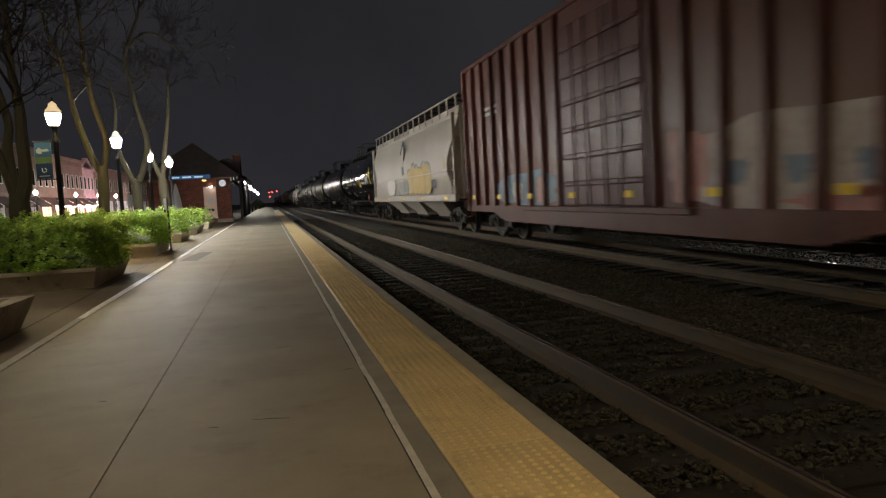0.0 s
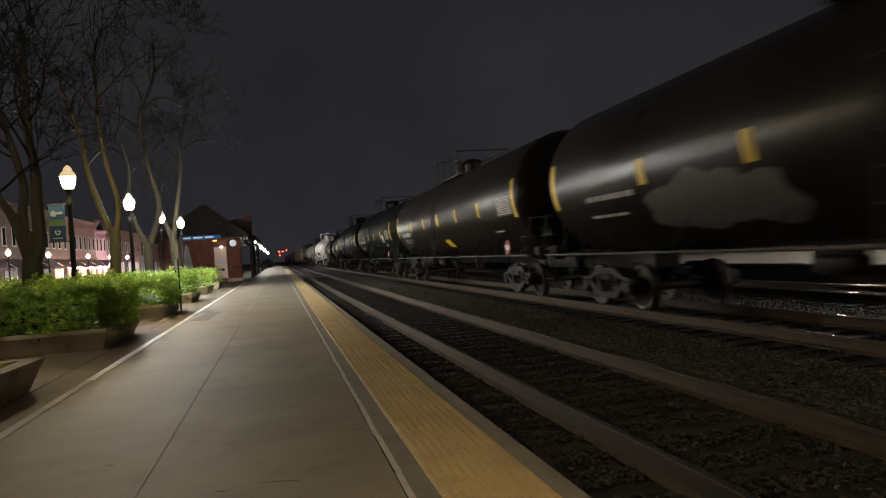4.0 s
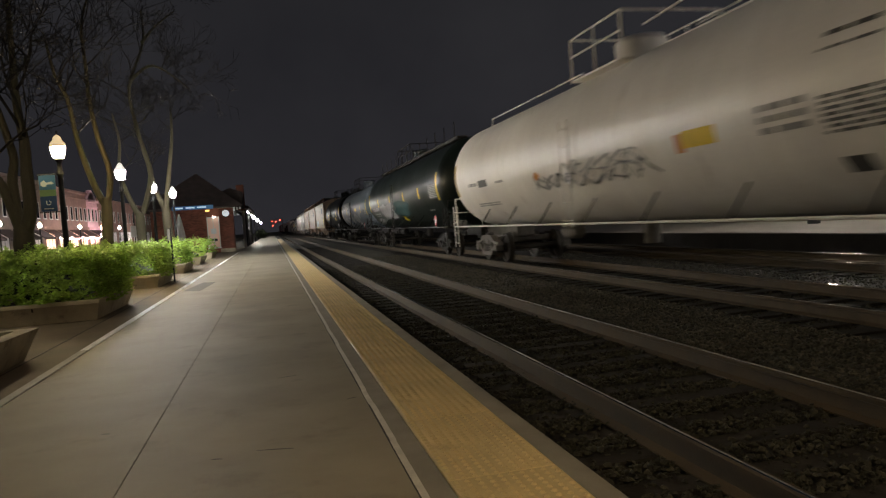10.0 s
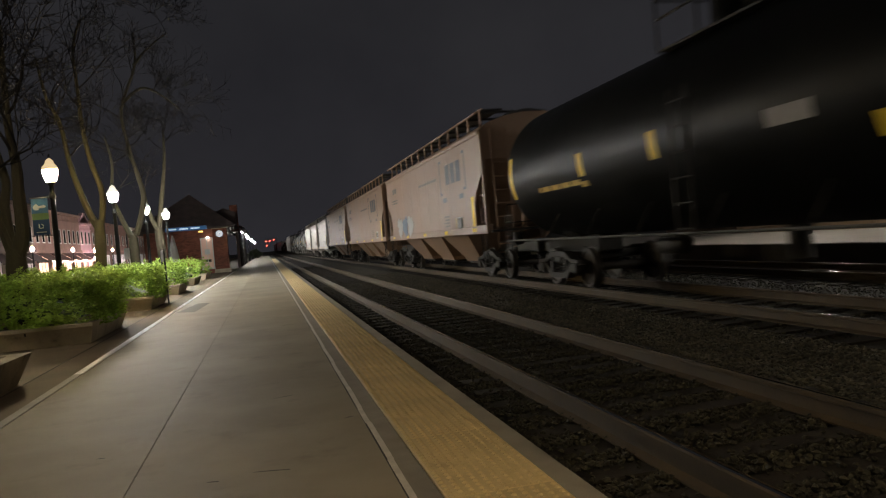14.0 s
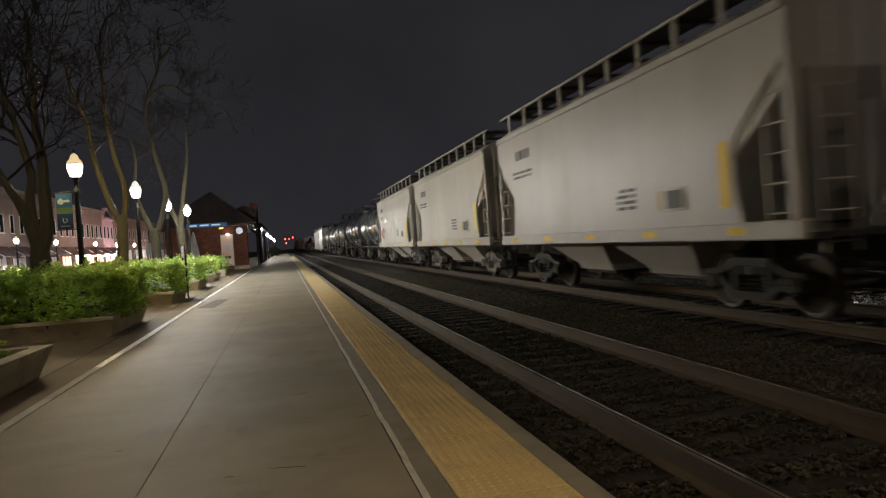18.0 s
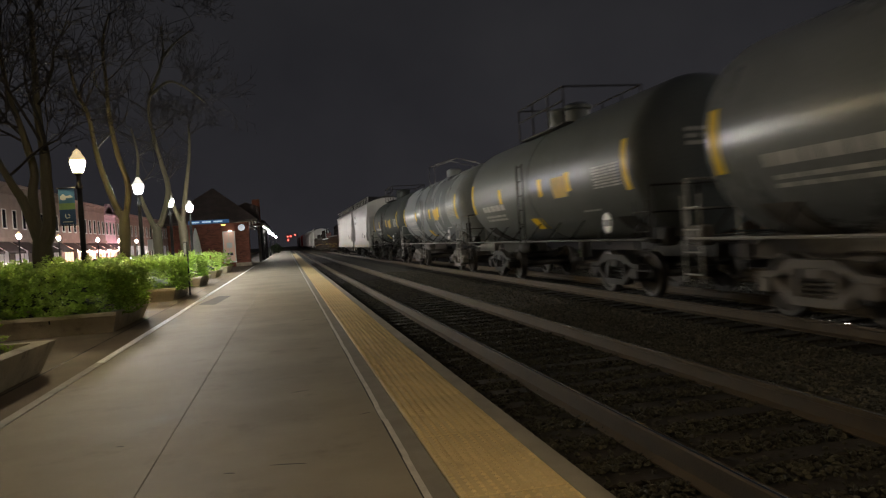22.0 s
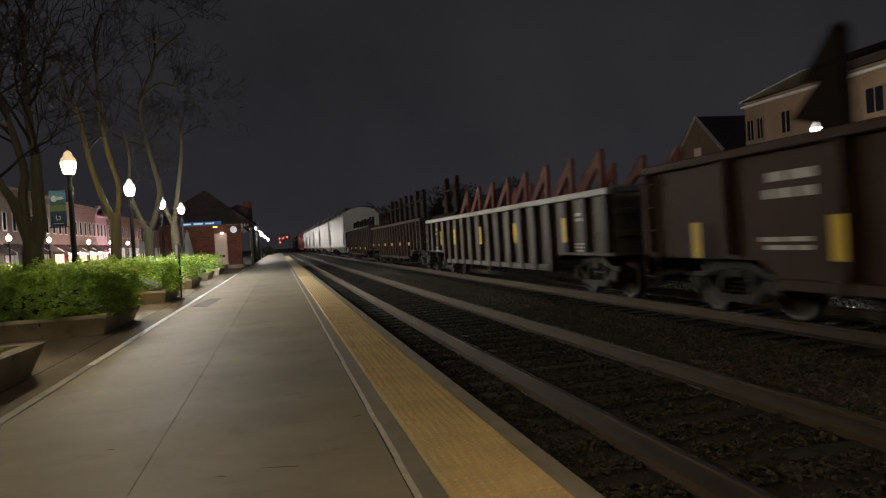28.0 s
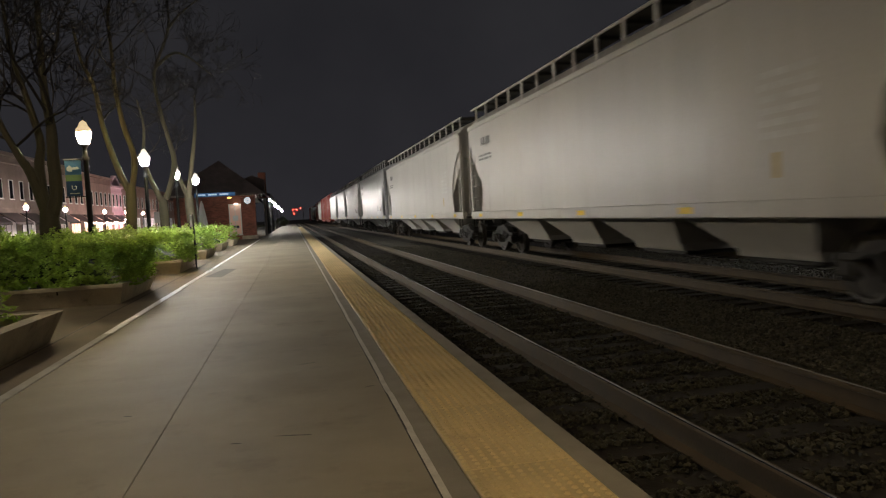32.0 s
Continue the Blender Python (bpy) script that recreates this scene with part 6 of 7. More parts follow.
        if not vents:
            flatpatches(car, "lettering", side, bars(rs, -body + 2.4, -body + 3.4, 2.0, 2.88, 6), STENCIL)
        sq = None if not vents else part("vent_plate", Geo().box(-hw - 0.02, -hw, -body + 2.4, -body + 2.95, 1.53, 1.88, 0.008), STENCIL, car)
        if vents:
            part("vent_hole", Geo().box(-hw - 0.028, -hw - 0.022, -body + 2.45, -body + 2.90, 1.57, 1.84), STENCIL_DARK, sq)
        if yellow_at:
            flatpatches(car, "edge_strip", side, [(-body + yellow_at, -body + yellow_at + 0.26, 1.5, 2.38)], SAFE_YELLOW)
        flatpatches(car, "edge_strip", side, [(-body + 3.05, -body + 3.18, 1.55, 1.86)], SPRAY_YELLOW)
    for k in range(5):
        y = -body + 1.2 + (2 * body - 2.4) * k / 4
        flatpatches(car, "reflective_strip", -hw - 0.012, [(y - 0.2, y + 0.2, sill + 0.07, sill + 0.17)], SAFE_YELLOW)
    running_gear(car, half, half - 2.35, steel)
    return car


def gondola_car(label, length, paint, seed, top=2.42, sill=0.50, hw=1.58, ribs=14, steel=STEEL_DARK, marks=STENCIL, stripes=SAFE_YELLOW, tall_strip=True, strip_y=(), strip_z=1.2, rim=None, rib_mat=None, group="freight cars of the train"):
    rs = random.Random(seed)
    car = thing("gondola_car", label, "gondola car", group=group)
    half = length / 2
    body = half - 0.62
    x = hw - 0.12
    for sx in (-1, 1):
        lo, ends = sill, sill + 0.42
        poly = [(-body, ends), (-body + 2.6, ends), (-body + 3.3, lo), (body - 3.3, lo), (body - 2.6, ends), (body, ends), (body, top), (-body, top)]
        a, b = sorted((sx * x, sx * (x - 0.04)))
        part("side_wall", Geo().prism(poly, "x", a, b), paint, car)
        a, b = sorted((sx * (x - 0.06), sx * (hw + 0.02)))
        part("top_rim", Geo().box(a, b, -body, body, top - 0.05, top + 0.07, 0.015), rim or paint, car)
        a, b = sorted((sx * x, sx * (hw - 0.02)))
        part("bottom_rim", Geo().box(a, b, -body + 3.2, body - 3.2, lo, lo + 0.14, 0.015), paint, car)
        for k in range(ribs + 1):
            y = -body + 0.12 + (2 * body - 0.24) * k / ribs
            z0 = ends if abs(y) > body - 2.9 else lo
            a, b = sorted((sx * (x - 0.01), sx * hw))
            part("side_rib", Geo().prism([(y - 0.09, z0), (y + 0.09, z0), (y + 0.07, top - 0.04), (y - 0.07, top - 0.04)], "x", a, b), rib_mat or paint, car)
    for s in (-1, 1):
        y0, y1 = sorted((s * body, s * (body - 0.06)))
        part("end_wall", Geo().box(-x, x, y0, y1, sill + 0.42, top + 0.02), paint, car)
        g = Geo()
        for z in (1.2, 1.6, 2.0):
            a, b = sorted((s * (body + 0.08), s * body))
            g.box(-x, x, a, b, z, z + 0.12, 0.02)
        part("end_corrugation", g, paint, car)
        ladder(car, "corner_ladder", -hw - 0.05, s * (body - 0.35), 0.45, top - 0.1, 0.4, paint)
    part("floor", Geo().box(-x, x, -body, body, 0.86, 0.96), paint, car)
    part("centre_sill", Geo().box(-0.3, 0.3, -body - 0.2, body + 0.2, 0.62, 0.95, 0.03), steel, car)
    bay = (2 * body - 0.24) / ribs
    mid = (top + sill) / 2
    for y0, z0, z1, rows in ((body - bay * 1.85, mid + 0.1, top - 0.2, 2), (body - bay * 1.8, mid - 0.5, mid - 0.15, 2), (-body + bay * 1.25, mid + 0.15, top - 0.25, 2), (-body + bay * 1.3, mid - 0.45, mid - 0.1, 3)):
        flatpatches(car, "lettering", -x, bars(rs, y0, y0 + min(bay * 0.62, 0.9), z0 + 0.1, z1 - 0.05, rows), marks)
    for y in strip_y:
        r = [(y - 0.10, y + 0.10, strip_z - 0.25, strip_z + 0.25)] if tall_strip else [(y - 0.24, y + 0.24, strip_z - 0.07, strip_z + 0.07)]
        flatpatches(car, "reflective_strip", -hw - 0.004, r, stripes)
    running_gear(car, half, half - 2.3, steel)
    return car


def boxcar(label, length, paint, seed, top=4.95, sill=0.80, hw=1.60, sprayed=True, ribs=9, group="freight cars of the train"):
    rs = random.Random(seed)
    car = thing("boxcar", label, "boxcar", group=group)
    half = length / 2
    body = half - 0.60
    x = hw - 0.10
    prof = [(-x, sill), (x, sill), (x, top - 0.08), (x - 0.25, top + 0.12), (0, top + 0.22), (-x + 0.25, top + 0.12), (-x, top - 0.08)]
    part("body", Geo().prism(prof[::-1], "y", -body, body), paint, car)
    part("roof_edge", Geo().box(-x - 0.05, -x + 0.02, -body, body, top - 0.16, top - 0.04, 0.012), paint, car)
    part("bottom_sill", Geo().prism([(-body, sill - 0.02), (-body + 2.6, sill - 0.02), (-body + 3.6, sill - 0.24), (body - 3.6, sill - 0.24), (body - 2.6, sill - 0.02), (body, sill - 0.02), (body, sill + 0.16), (-body, sill + 0.16)], "x", -x - 0.06, -x + 0.02), paint, car)
    dw = 1.75
    for s in (-1, 1):
        for k in range(ribs):
            y = s * (dw + 0.12 + (body - dw - 0.3) * k / (ribs - 1))
            part("side_post", Geo().prism([(-x, y - 0.10), (-x - 0.09, y - 0.055), (-x - 0.09, y + 0.055), (-x, y + 0.10)], "z", sill + 0.14, top - 0.14), paint, car)
        for y0, y1 in ((s * body, s * body + s * 0.07),):
            for z in np.arange(sill + 0.4, top - 0.2, 0.42):
                a, b = sorted((y0, y1))
                part("end_corrugation", Geo().box(-x + 0.1, x - 0.1, a, b, z, z + 0.2, 0.03), paint, car)
        ladder(car, "side_ladder", -x - 0.12, s * (body - 0.35), 0.5, 2.3, 0.42, paint)
        ladder(car, "end_ladder", -x + 0.35, s * (body + 0.1), 0.6, 2.6, 0.42, paint, side=False)
    # plug door with ribs and rods
    door = part("door", Geo().box(-x - 0.06, -x - 0.01, -dw + 0.12, dw - 0.12, sill + 0.18, top - 0.5, 0.02), paint, car)
    for z in np.arange(sill + 0.55, top - 0.7, 0.52):
        part("door_rib", Geo().box(-x - 0.10, -x - 0.05, -dw + 0.2, dw - 0.2, z, z + 0.10, 0.02), paint, door)
    for y in (-0.9, -0.35, 0.35, 0.9):
        part("lock_rod", Geo().tube([(-x - 0.12, y, sill + 0.2), (-x - 0.12, y, top - 0.55)], 0.025, 6), paint, door)
    part("door_track", Geo().box(-x - 0.13, -x - 0.02, -dw - 1.2, dw + 2.6, sill + 0.06, sill + 0.16, 0.01), paint, car)
    part("centre_sill", Geo().box(-0.3, 0.3, -body - 0.2, body + 0.2, 0.65, 0.95, 0.03), STEEL_DARK, car)
    flatpatches(car, "lettering", -x, bars(rs, body - 3.0, body - 1.9, 3.3, 3.6, 2), STENCIL)
    if sprayed:
        # sprayed shapes run over the panels between the posts
        def spray(name, y0, y1, z0, z1, m, wob):
            pl = blob(rs, y0, y1, z0, z1, 44, wob)
            part(name, Geo().prism(pl, "x", -x - 0.006 - spray.n * 0.001, -x - 0.002), m, car)
            spray.n += 1
        spray.n = 0
        spray("sprayed_shape", -7.9, -2.6, 0.86, 2.12, SPRAY_PALE, 0.10)
        spray("sprayed_shape", -3.3, -2.2, 1.0, 2.15, SPRAY_PINK, 0.2)
        for k in range(4):
            spray("sprayed_shape", -7.4 + 1.1 * k, -6.9 + 1.1 * k, 1.25, 1.62, SPRAY_BLUE, 0.25)
        spray("sprayed_shape", -6.6, -4.8, 0.9, 1.2, SPRAY_PINK, 0.3)
        spray("sprayed_shape", 1.9, 6.3, 0.95, 1.75, SPRAY_BLUE, 0.12)
        spray("sprayed_shape", 2.6, 3.3, 1.0, 1.6, SPRAY_PINK, 0.2)
        spray("sprayed_shape", 4.2, 4.9, 1.0, 1.55, SPRAY_PALE, 0.2)
        spray("sprayed_shape", -1.2, 1.2, 0.95, 1.5, SPRAY_BLUE, 0.2)
    for k in range(8):
        y = -body + 0.9 + (2 * body - 1.8) * k / 7
        flatpatches(car, "reflective_strip", -x - 0.10, [(y - 0.14, y + 0.14, sill + 0.32, sill + 0.44)], SAFE_YELLOW)
    running_gear(car, half, half - 2.4, STEEL_DARK)
    return car


def fin_load(car, y0, y1, tip, spacing, material, low=1.0, ramp=False):
    """Steel fins standing in a gondola: saw-toothed blades tied by bars, or plain ramps."""
    y, k = y0, 0
    while y < y1:
        h = tip + 0.05 * math.sin(k * 2.3)
        if ramp:
            poly = [(y - 0.06, low), (y + 1.02, low), (y + 1.0, h - 0.64), (y + 0.5, h - 0.34), (y + 0.14, h - 0.02), (y - 0.02, h)]
        else:
            poly = [(y - 0.08, low), (y + 0.55, low), (y + 0.40, h - 1.10), (y + 0.82, h - 0.98), (y + 0.36, h - 0.62), (y + 0.62, h - 0.56), (y + 0.14, h - 0.10), (y + 0.04, h), (y - 0.04, h - 0.08)]
        for x in (-0.95,):
            part("fin", Geo().prism(poly[::-1], "x", x - 0.07, x + 0.07), material, car)
        y += spacing
        k += 1
    if not ramp:
        part("tie_bar", Geo().tube([(-1.0, y0 - 0.3, tip - 0.46), (-1.0, y1, tip - 0.46)], 0.045, 6), material, car)
    part("load_base", Geo().box(-1.25, 1.2, y0 - 0.6, y1 + 0.6, 0.96, tip - 1.32 if not ramp else low + 0.75, 0.05), material, car)


def frame_load(car, y0, y1, tip, spacing, material):
    """Red triangular steel frames in a row."""
    y = y0
    while y < y1:
        for x in (-1.1, 0.6):
            outer = [(y - 0.06, 0.96), (y - 0.05, tip), (y + 0.06, tip), (y + 1.25, 2.08), (y + 1.25, 1.8), (y + 0.95, 1.8), (y + 0.95, 2.05), (y + 0.14, tip - 0.34), (y + 0.08, 0.96)]
            part("steel_frame", Geo().prism(outer, "x", x - 0.04, x + 0.04), material, car)
        y += spacing
    part("load_base", Geo().box(-1.2, 1.2, y0 - 0.4, y1, 0.96, 1.85, 0.05), material, car)


# ---- the order of the train, with the moment at which each coupling passes ----
V0, ACC = 16.1, -0.034


def run(t):
    return V0 * t + 0.5 * ACC * t * t


CARS = []


def couple(t0, t1, build, *args, **kw):
    """Builds a car that fills the train between two passing moments."""
    length = run(t1) - run(t0)
    car = build(args[0], length, *args[1:], **kw)
    CARS.append((car, 12.45 + 0.5 * (run(t0) + run(t1))))
    return car


def logo_blocks(car, x, y0, y1, z0, z1, n, material):
    """Plain blocks in place of a company mark, between two brackets."""
    w = (y1 - y0) / n
    for k in range(n):
        y = y0 + w * k
        flatpatches(car, "mark", x, [(y + w * 0.10, y + w * 0.88, z0, z1)], material)


couple(-0.62, 0.57, boxcar, "dark brown boxcar with outside posts and sprayed paint", BOX_BROWN, 1)
hop = couple(0.57, 1.77, hopper_car, "cream round-sided covered hopper car with yellow sprayed paint", HOP_CREAM, 2, curved=True, bays=3, top=3.92)
part("mark", Geo().prism([(0.47, 3.13), (-0.40, 3.66), (-0.50, 3.60), (0.28, 3.08)], "x", -1.586, -1.560), LOGO_BLUE, hop)
part("mark", Geo().prism([(-0.50, 3.62), (-0.80, 3.24), (-0.30, 2.82), (-0.40, 3.2)], "x", -1.588, -1.560), LOGO_BLUE, hop)
part("mark", Geo().prism([(-0.20, 3.44), (-0.30, 3.0), (-0.12, 2.66), (0.26, 2.66), (0.24, 3.05)], "x", -1.584, -1.572), HOP_WHITE, hop)
part("mark", Geo().prism([(0.24, 2.58), (-0.25, 2.55), (-0.25, 2.2), (0.24, 2.2)], "x", -1.590, -1.582), PLATE_GREY, hop)
rs = random.Random(5)
for k in range(6):
    y0 = -5.6 + 0.72 * k
    top_z = 2.46 + 0.10 * math.sin(k * 2.1)
    part("sprayed_shape", Geo().prism(blob(rs, y0 - 0.05, y0 + 1.0, 1.5, top_z + 0.10, 36, 0.12), "x", -1.590 - 0.0005 * k, -1.586), SPRAY_OUTLINE, hop)
    part("sprayed_shape", Geo().prism(blob(rs, y0, y0 + 0.95, 1.30, top_z, 36, 0.12), "x", -1.594 - 0.001 * k, -1.586), SPRAY_YELLOW, hop)
for k, (y0, y1, z0, z1, m_) in enumerate(((2.0, 4.3, 1.34, 2.10, HOP_WHITE), (-1.4, 1.9, 1.33, 1.95, SPRAY_FADED), (-1.3, 0.0, 1.45, 2.0, SPRAY_OUTLINE))):
    part("sprayed_shape", Geo().prism(blob(rs, y0, y1, z0, z1, 40, 0.1), "x", -1.600 - 0.001 * k, -1.586), m_, hop)
flatpatches(hop, "reflective_strip", -1.588, [(-7.78, -7.53, 2.15, 2.55), (-7.85, -7.65, 1.8, 1.92)], SPRAY_YELLOW)
flatpatches(hop, "vent_hole", -1.595, [(-6.3, -5.7, 1.55, 1.85)], STENCIL_DARK)
couple(1.77, 2.91, tank_car, "glossy black tank car with yellow strips", CAR_GLOSS, 3, mids=(-1.56, 1.78, 4.5), r=1.58, zc=2.67, long_walk="plain", writing=(
    (-3.07, -2.26, -25, -10, 0, SAFE_YELLOW), (4.75, 6.9, -24, -17, 1, STENCIL), (5.2, 7.0, -42, -32, 2, STENCIL), (2.45, 3.55, -52, -37, 4, STENCIL),
    (-1.15, -0.05, -41, -38, 1, STENCIL), (-3.4, -2.8, -40, -37, 1, STENCIL), (-6.9, -5.7, -19, -1, 0, PLATE_GREY), (-6.85, -5.75, -18, -2, 7, STENCIL)))
car = couple(2.91, 4.22, tank_car, "brownish black tank car with yellow strips", CAR_BROWNBLACK, 4, mids=(-5.86, -3.06, -0.28, 2.52, 5.3), r=1.53, zc=2.61, writing=(
    (-4.41, -3.56, -22, -7, 0, SAFE_YELLOW), (-4.5, -3.6, -32, -29, 1, STENCIL), (-7.1, -5.97, -23, -10, 2, STENCIL), (5.7, 7.6, -21.5, -15, 1, STENCIL), (6.2, 7.7, -34, -30, 1, STENCIL),
    (-8.0, -7.3, -18, -3, 0, STENCIL)))
roundblob(car, "sprayed_shape", 1.53, 2.61, -1.75, -0.95, -30, -14, SPRAY_WHITE, 12)
for k in range(4):
    roundblob(car, "sprayed_shape", 1.53, 2.61, 1.9 + 0.8 * k, 3.0 + 0.8 * k, -52 + 4 * (k % 2), -18 + 4 * (k % 3), PLATE_GREY, 20 + k, 0.012 + 0.001 * k)
couple(4.22, 5.52, tank_car, "brownish black tank car with yellow strips", CAR_BROWNBLACK, 5, mids=(-5.68, -2.9, -0.1, 2.55, 5.4), plate=True)
couple(5.52, 6.64, tank_car, "greenish black tank car with yellow strips", CAR_GREENBLACK, 6, mids=(-3.88, -0.95, 1.63, 4.19), writing=(
    (3.8, 6.5, -20, -10, 1, STENCIL), (5.0, 6.6, -36, -27, 2, STENCIL), (1.47, 2.54, -38, -27, 3, STENCIL), (-1.63, -0.85, -29.5, -27.3, 1, STENCIL), (-2.0, -1.68, -33, -27, 0, PLATE_GREY), (-0.49, 0.24, -60, -46, 3, PLATE_GREY),
    (-6.9, -5.65, -19, 0, 8, STENCIL)), letters=(("data_plate", -5.05, -4.2, -24, -8, PLACARD, 0.01), ("data_plate", -5.6, -5.0, -34, -28, STENCIL, 0.01)))
couple(6.64, 7.79, tank_car, "greenish black tank car with yellow strips", CAR_GREENBLACK, 7, plate=True)
YEL = (("data_plate", -2.1, -1.3, -15, 2, STENCIL_YELLOW, 0.01),)
couple(7.79, 8.56, tank_car, "short black tank car with yellow strips", CAR_BLACK, 8, mids=(-1.08, 1.53, 2.72), writing=(
    (-2.0, -1.23, -9, 12, 0, SAFE_YELLOW), (2.95, 4.6, -9, 4, 1, STENCIL), (2.9, 4.6, -26, -15, 2, STENCIL), (1.65, 2.7, -32, -13, 4, STENCIL), (-2.6, -1.9, -29, -19, 2, STENCIL), (-3.6, -2.6, -8, 14, 8, STENCIL)), r=1.30, zc=2.30, shift=0.25, trim_end=0.05, placard=PLACARD)
couple(8.56, 9.37, tank_car, "short black tank car with orange strips", CAR_BLACK, 9, mids=(-0.35, 2.5), stripes=SAFE_ORANGE, letters=YEL, r=1.31, zc=2.31, shift=0.9, trim_end=0.56, placard=PLACARD)
car = couple(9.37, 10.71, tank_car, "white pressure tank car with sprayed scribbles", CAR_WHITE_TANK, 10, steel=STEEL_PALE, rail_mat=CAR_WHITE_TANK, dome="box", r=1.58, zc=2.63, mids=(), stripes=SPRAY_YELLOW, lettering=STENCIL_DARK, writing=(
    (-7.25, -6.45, 13, 16.4, 1, STENCIL_DARK), (-7.25, -6.45, 8, 10, 1, PLATE_GREY), (-7.45, -6.42, -24, -7.5, 7, PLATE_GREY), (-6.2, -5.4, -20, -5, 3, SPRAY_CHALK), (-6.8, -6.45, -42, -34, 0, STENCIL_DARK),
    (6.0, 6.8, -16, -9, 0, PLATE_GREY), (6.95, 7.8, -15, -9, 1, SPRAY_CHALK), (5.6, 7.6, -38, -33, 2, SPRAY_CHALK), (4.6, 5.2, -16, -12, 1, SPRAY_CHALK)))
scribble(car, 1.58, 2.63, -2.9, 2.4, -30, -17, STENCIL_DARK, 4, 9)
scribble(car, 1.58, 2.63, -2.6, 0.6, -20, -10, SPRAY_CHALK, 9, 5)
roundpatch(car, "data_plate", 1.58, 2.63, -4.5, -3.7, -18, -9, SAFE_YELLOW)
roundpatch(car, "mark", 1.58, 2.63, -3.72, -3.5, -20, -10, SAFE_ORANGE, 0.004)
roundblob(car, "mark", 1.58, 2.63, 2.1, 2.4, -20, -13, SAFE_ORANGE, 3)
part("ridge_rail", Geo().tube([(-0.6, 1.5, 4.1), (-0.6, 1.5, 4.28), (-0.6, 8.0, 4.28), (-0.6, 8.1, 4.05)], 0.02, 6), CAR_WHITE_TANK, car)
car = couple(10.71, 12.02, tank_car, "dark green tank car with teal sprayed paint", CAR_DARKGREEN, 11, mids=(-5.6, -2.2, 1.6, 5.5), plate=True, long_walk="posts", r=1.60, zc=2.66)
roundblob(car, "sprayed_shape", 1.60, 2.66, -2.6, 1.0, -40, -10, SPRAY_TEAL, 7)
roundpatch(car, "sprayed_shape", 1.60, 2.66, 1.2, 4.95, -42, -15, SPRAY_CHALK, 0.014)
for k in range(5):
    roundblob(car, "sprayed_shape", 1.60, 2.66, 1.0 + 0.75 * k, 2.2 + 0.75 * k, -30 + 3 * (k % 2), -10 - 2 * (k % 3), SPRAY_CHALK, 70 + k, 0.016 + 0.001 * k, 0.2)
roundblob(car, "sprayed_shape", 1.60, 2.66, 6.1, 7.6, -50, -37, SPRAY_WHITE, 9)
car = couple(12.02, 13.19, tank_car, "blue-grey tank car with pale sprayed paint", CAR_BLUEGREY, 12, mids=(-4.7, 1.3, 4.0), bands=1, r=1.51, zc=2.59, writing=((-2.57, -1.68, -9, -1, 0, SAFE_YELLOW), (-7.6, -6.53, -22, -5, 0, PLATE_GREY), (-7.55, -6.58, -21, -6, 7, STENCIL), (2.8, 4.0, -28, -24, 2, STENCIL)))
# six bold plain blocks, each with a slot, where the owner's name stands
for k in range(6):
    y = 6.35 - 0.63 * k
    for y0, y1, a_, b_ in ((y - 0.54, y, 15, 22), (y - 0.54, y, 1, 8), (y - 0.17, y, 8, 15), (y - 0.54, y - 0.37, 8, 15)):
        roundpatch(car, "mark", 1.51, 2.59, y0, y1, a_, b_, STENCIL)
for k, (y0, y1, a0, a1, m_) in enumerate(((-2.5, -0.4, -58, -13, SPRAY_WHITE), (-1.9, -0.7, -50, -20, SPRAY_CHALK), (-4.0, -2.9, -30, -12, SPRAY_WHITE), (0.8, 2.0, -44, -9, SPRAY_WHITE), (4.0, 5.8, -60, -22, SPRAY_WHITE), (2.3, 3.6, -52, -30, SPRAY_BLUE))):
    roundblob(car, "sprayed_shape", 1.51, 2.59, y0, y1, a0, a1, m_, 30 + k, 0.012 + 0.002 * k, 0.5)
couple(13.19, 14.34, tank_car, "black tank car with yellow lettering bars", CAR_BLACK, 13, lettering=STENCIL_YELLOW, mids=(-4.92, 1.16, 3.76), placard=PLACARD, writing=(
    (-3.81, -2.94, -26, -16, 0, SAFE_YELLOW), (-2.15, -1.4, -13, -5, 0, SPRAY_CHALK), (-7.89, -6.76, -25, -8, 0, PLATE_GREY), (-7.85, -6.8, -24, -9, 6, STENCIL), (3.9, 6.0, -22, -15, 1, STENCIL_YELLOW), (3.6, 3.9, -24, -17, 1, STENCIL_YELLOW)))
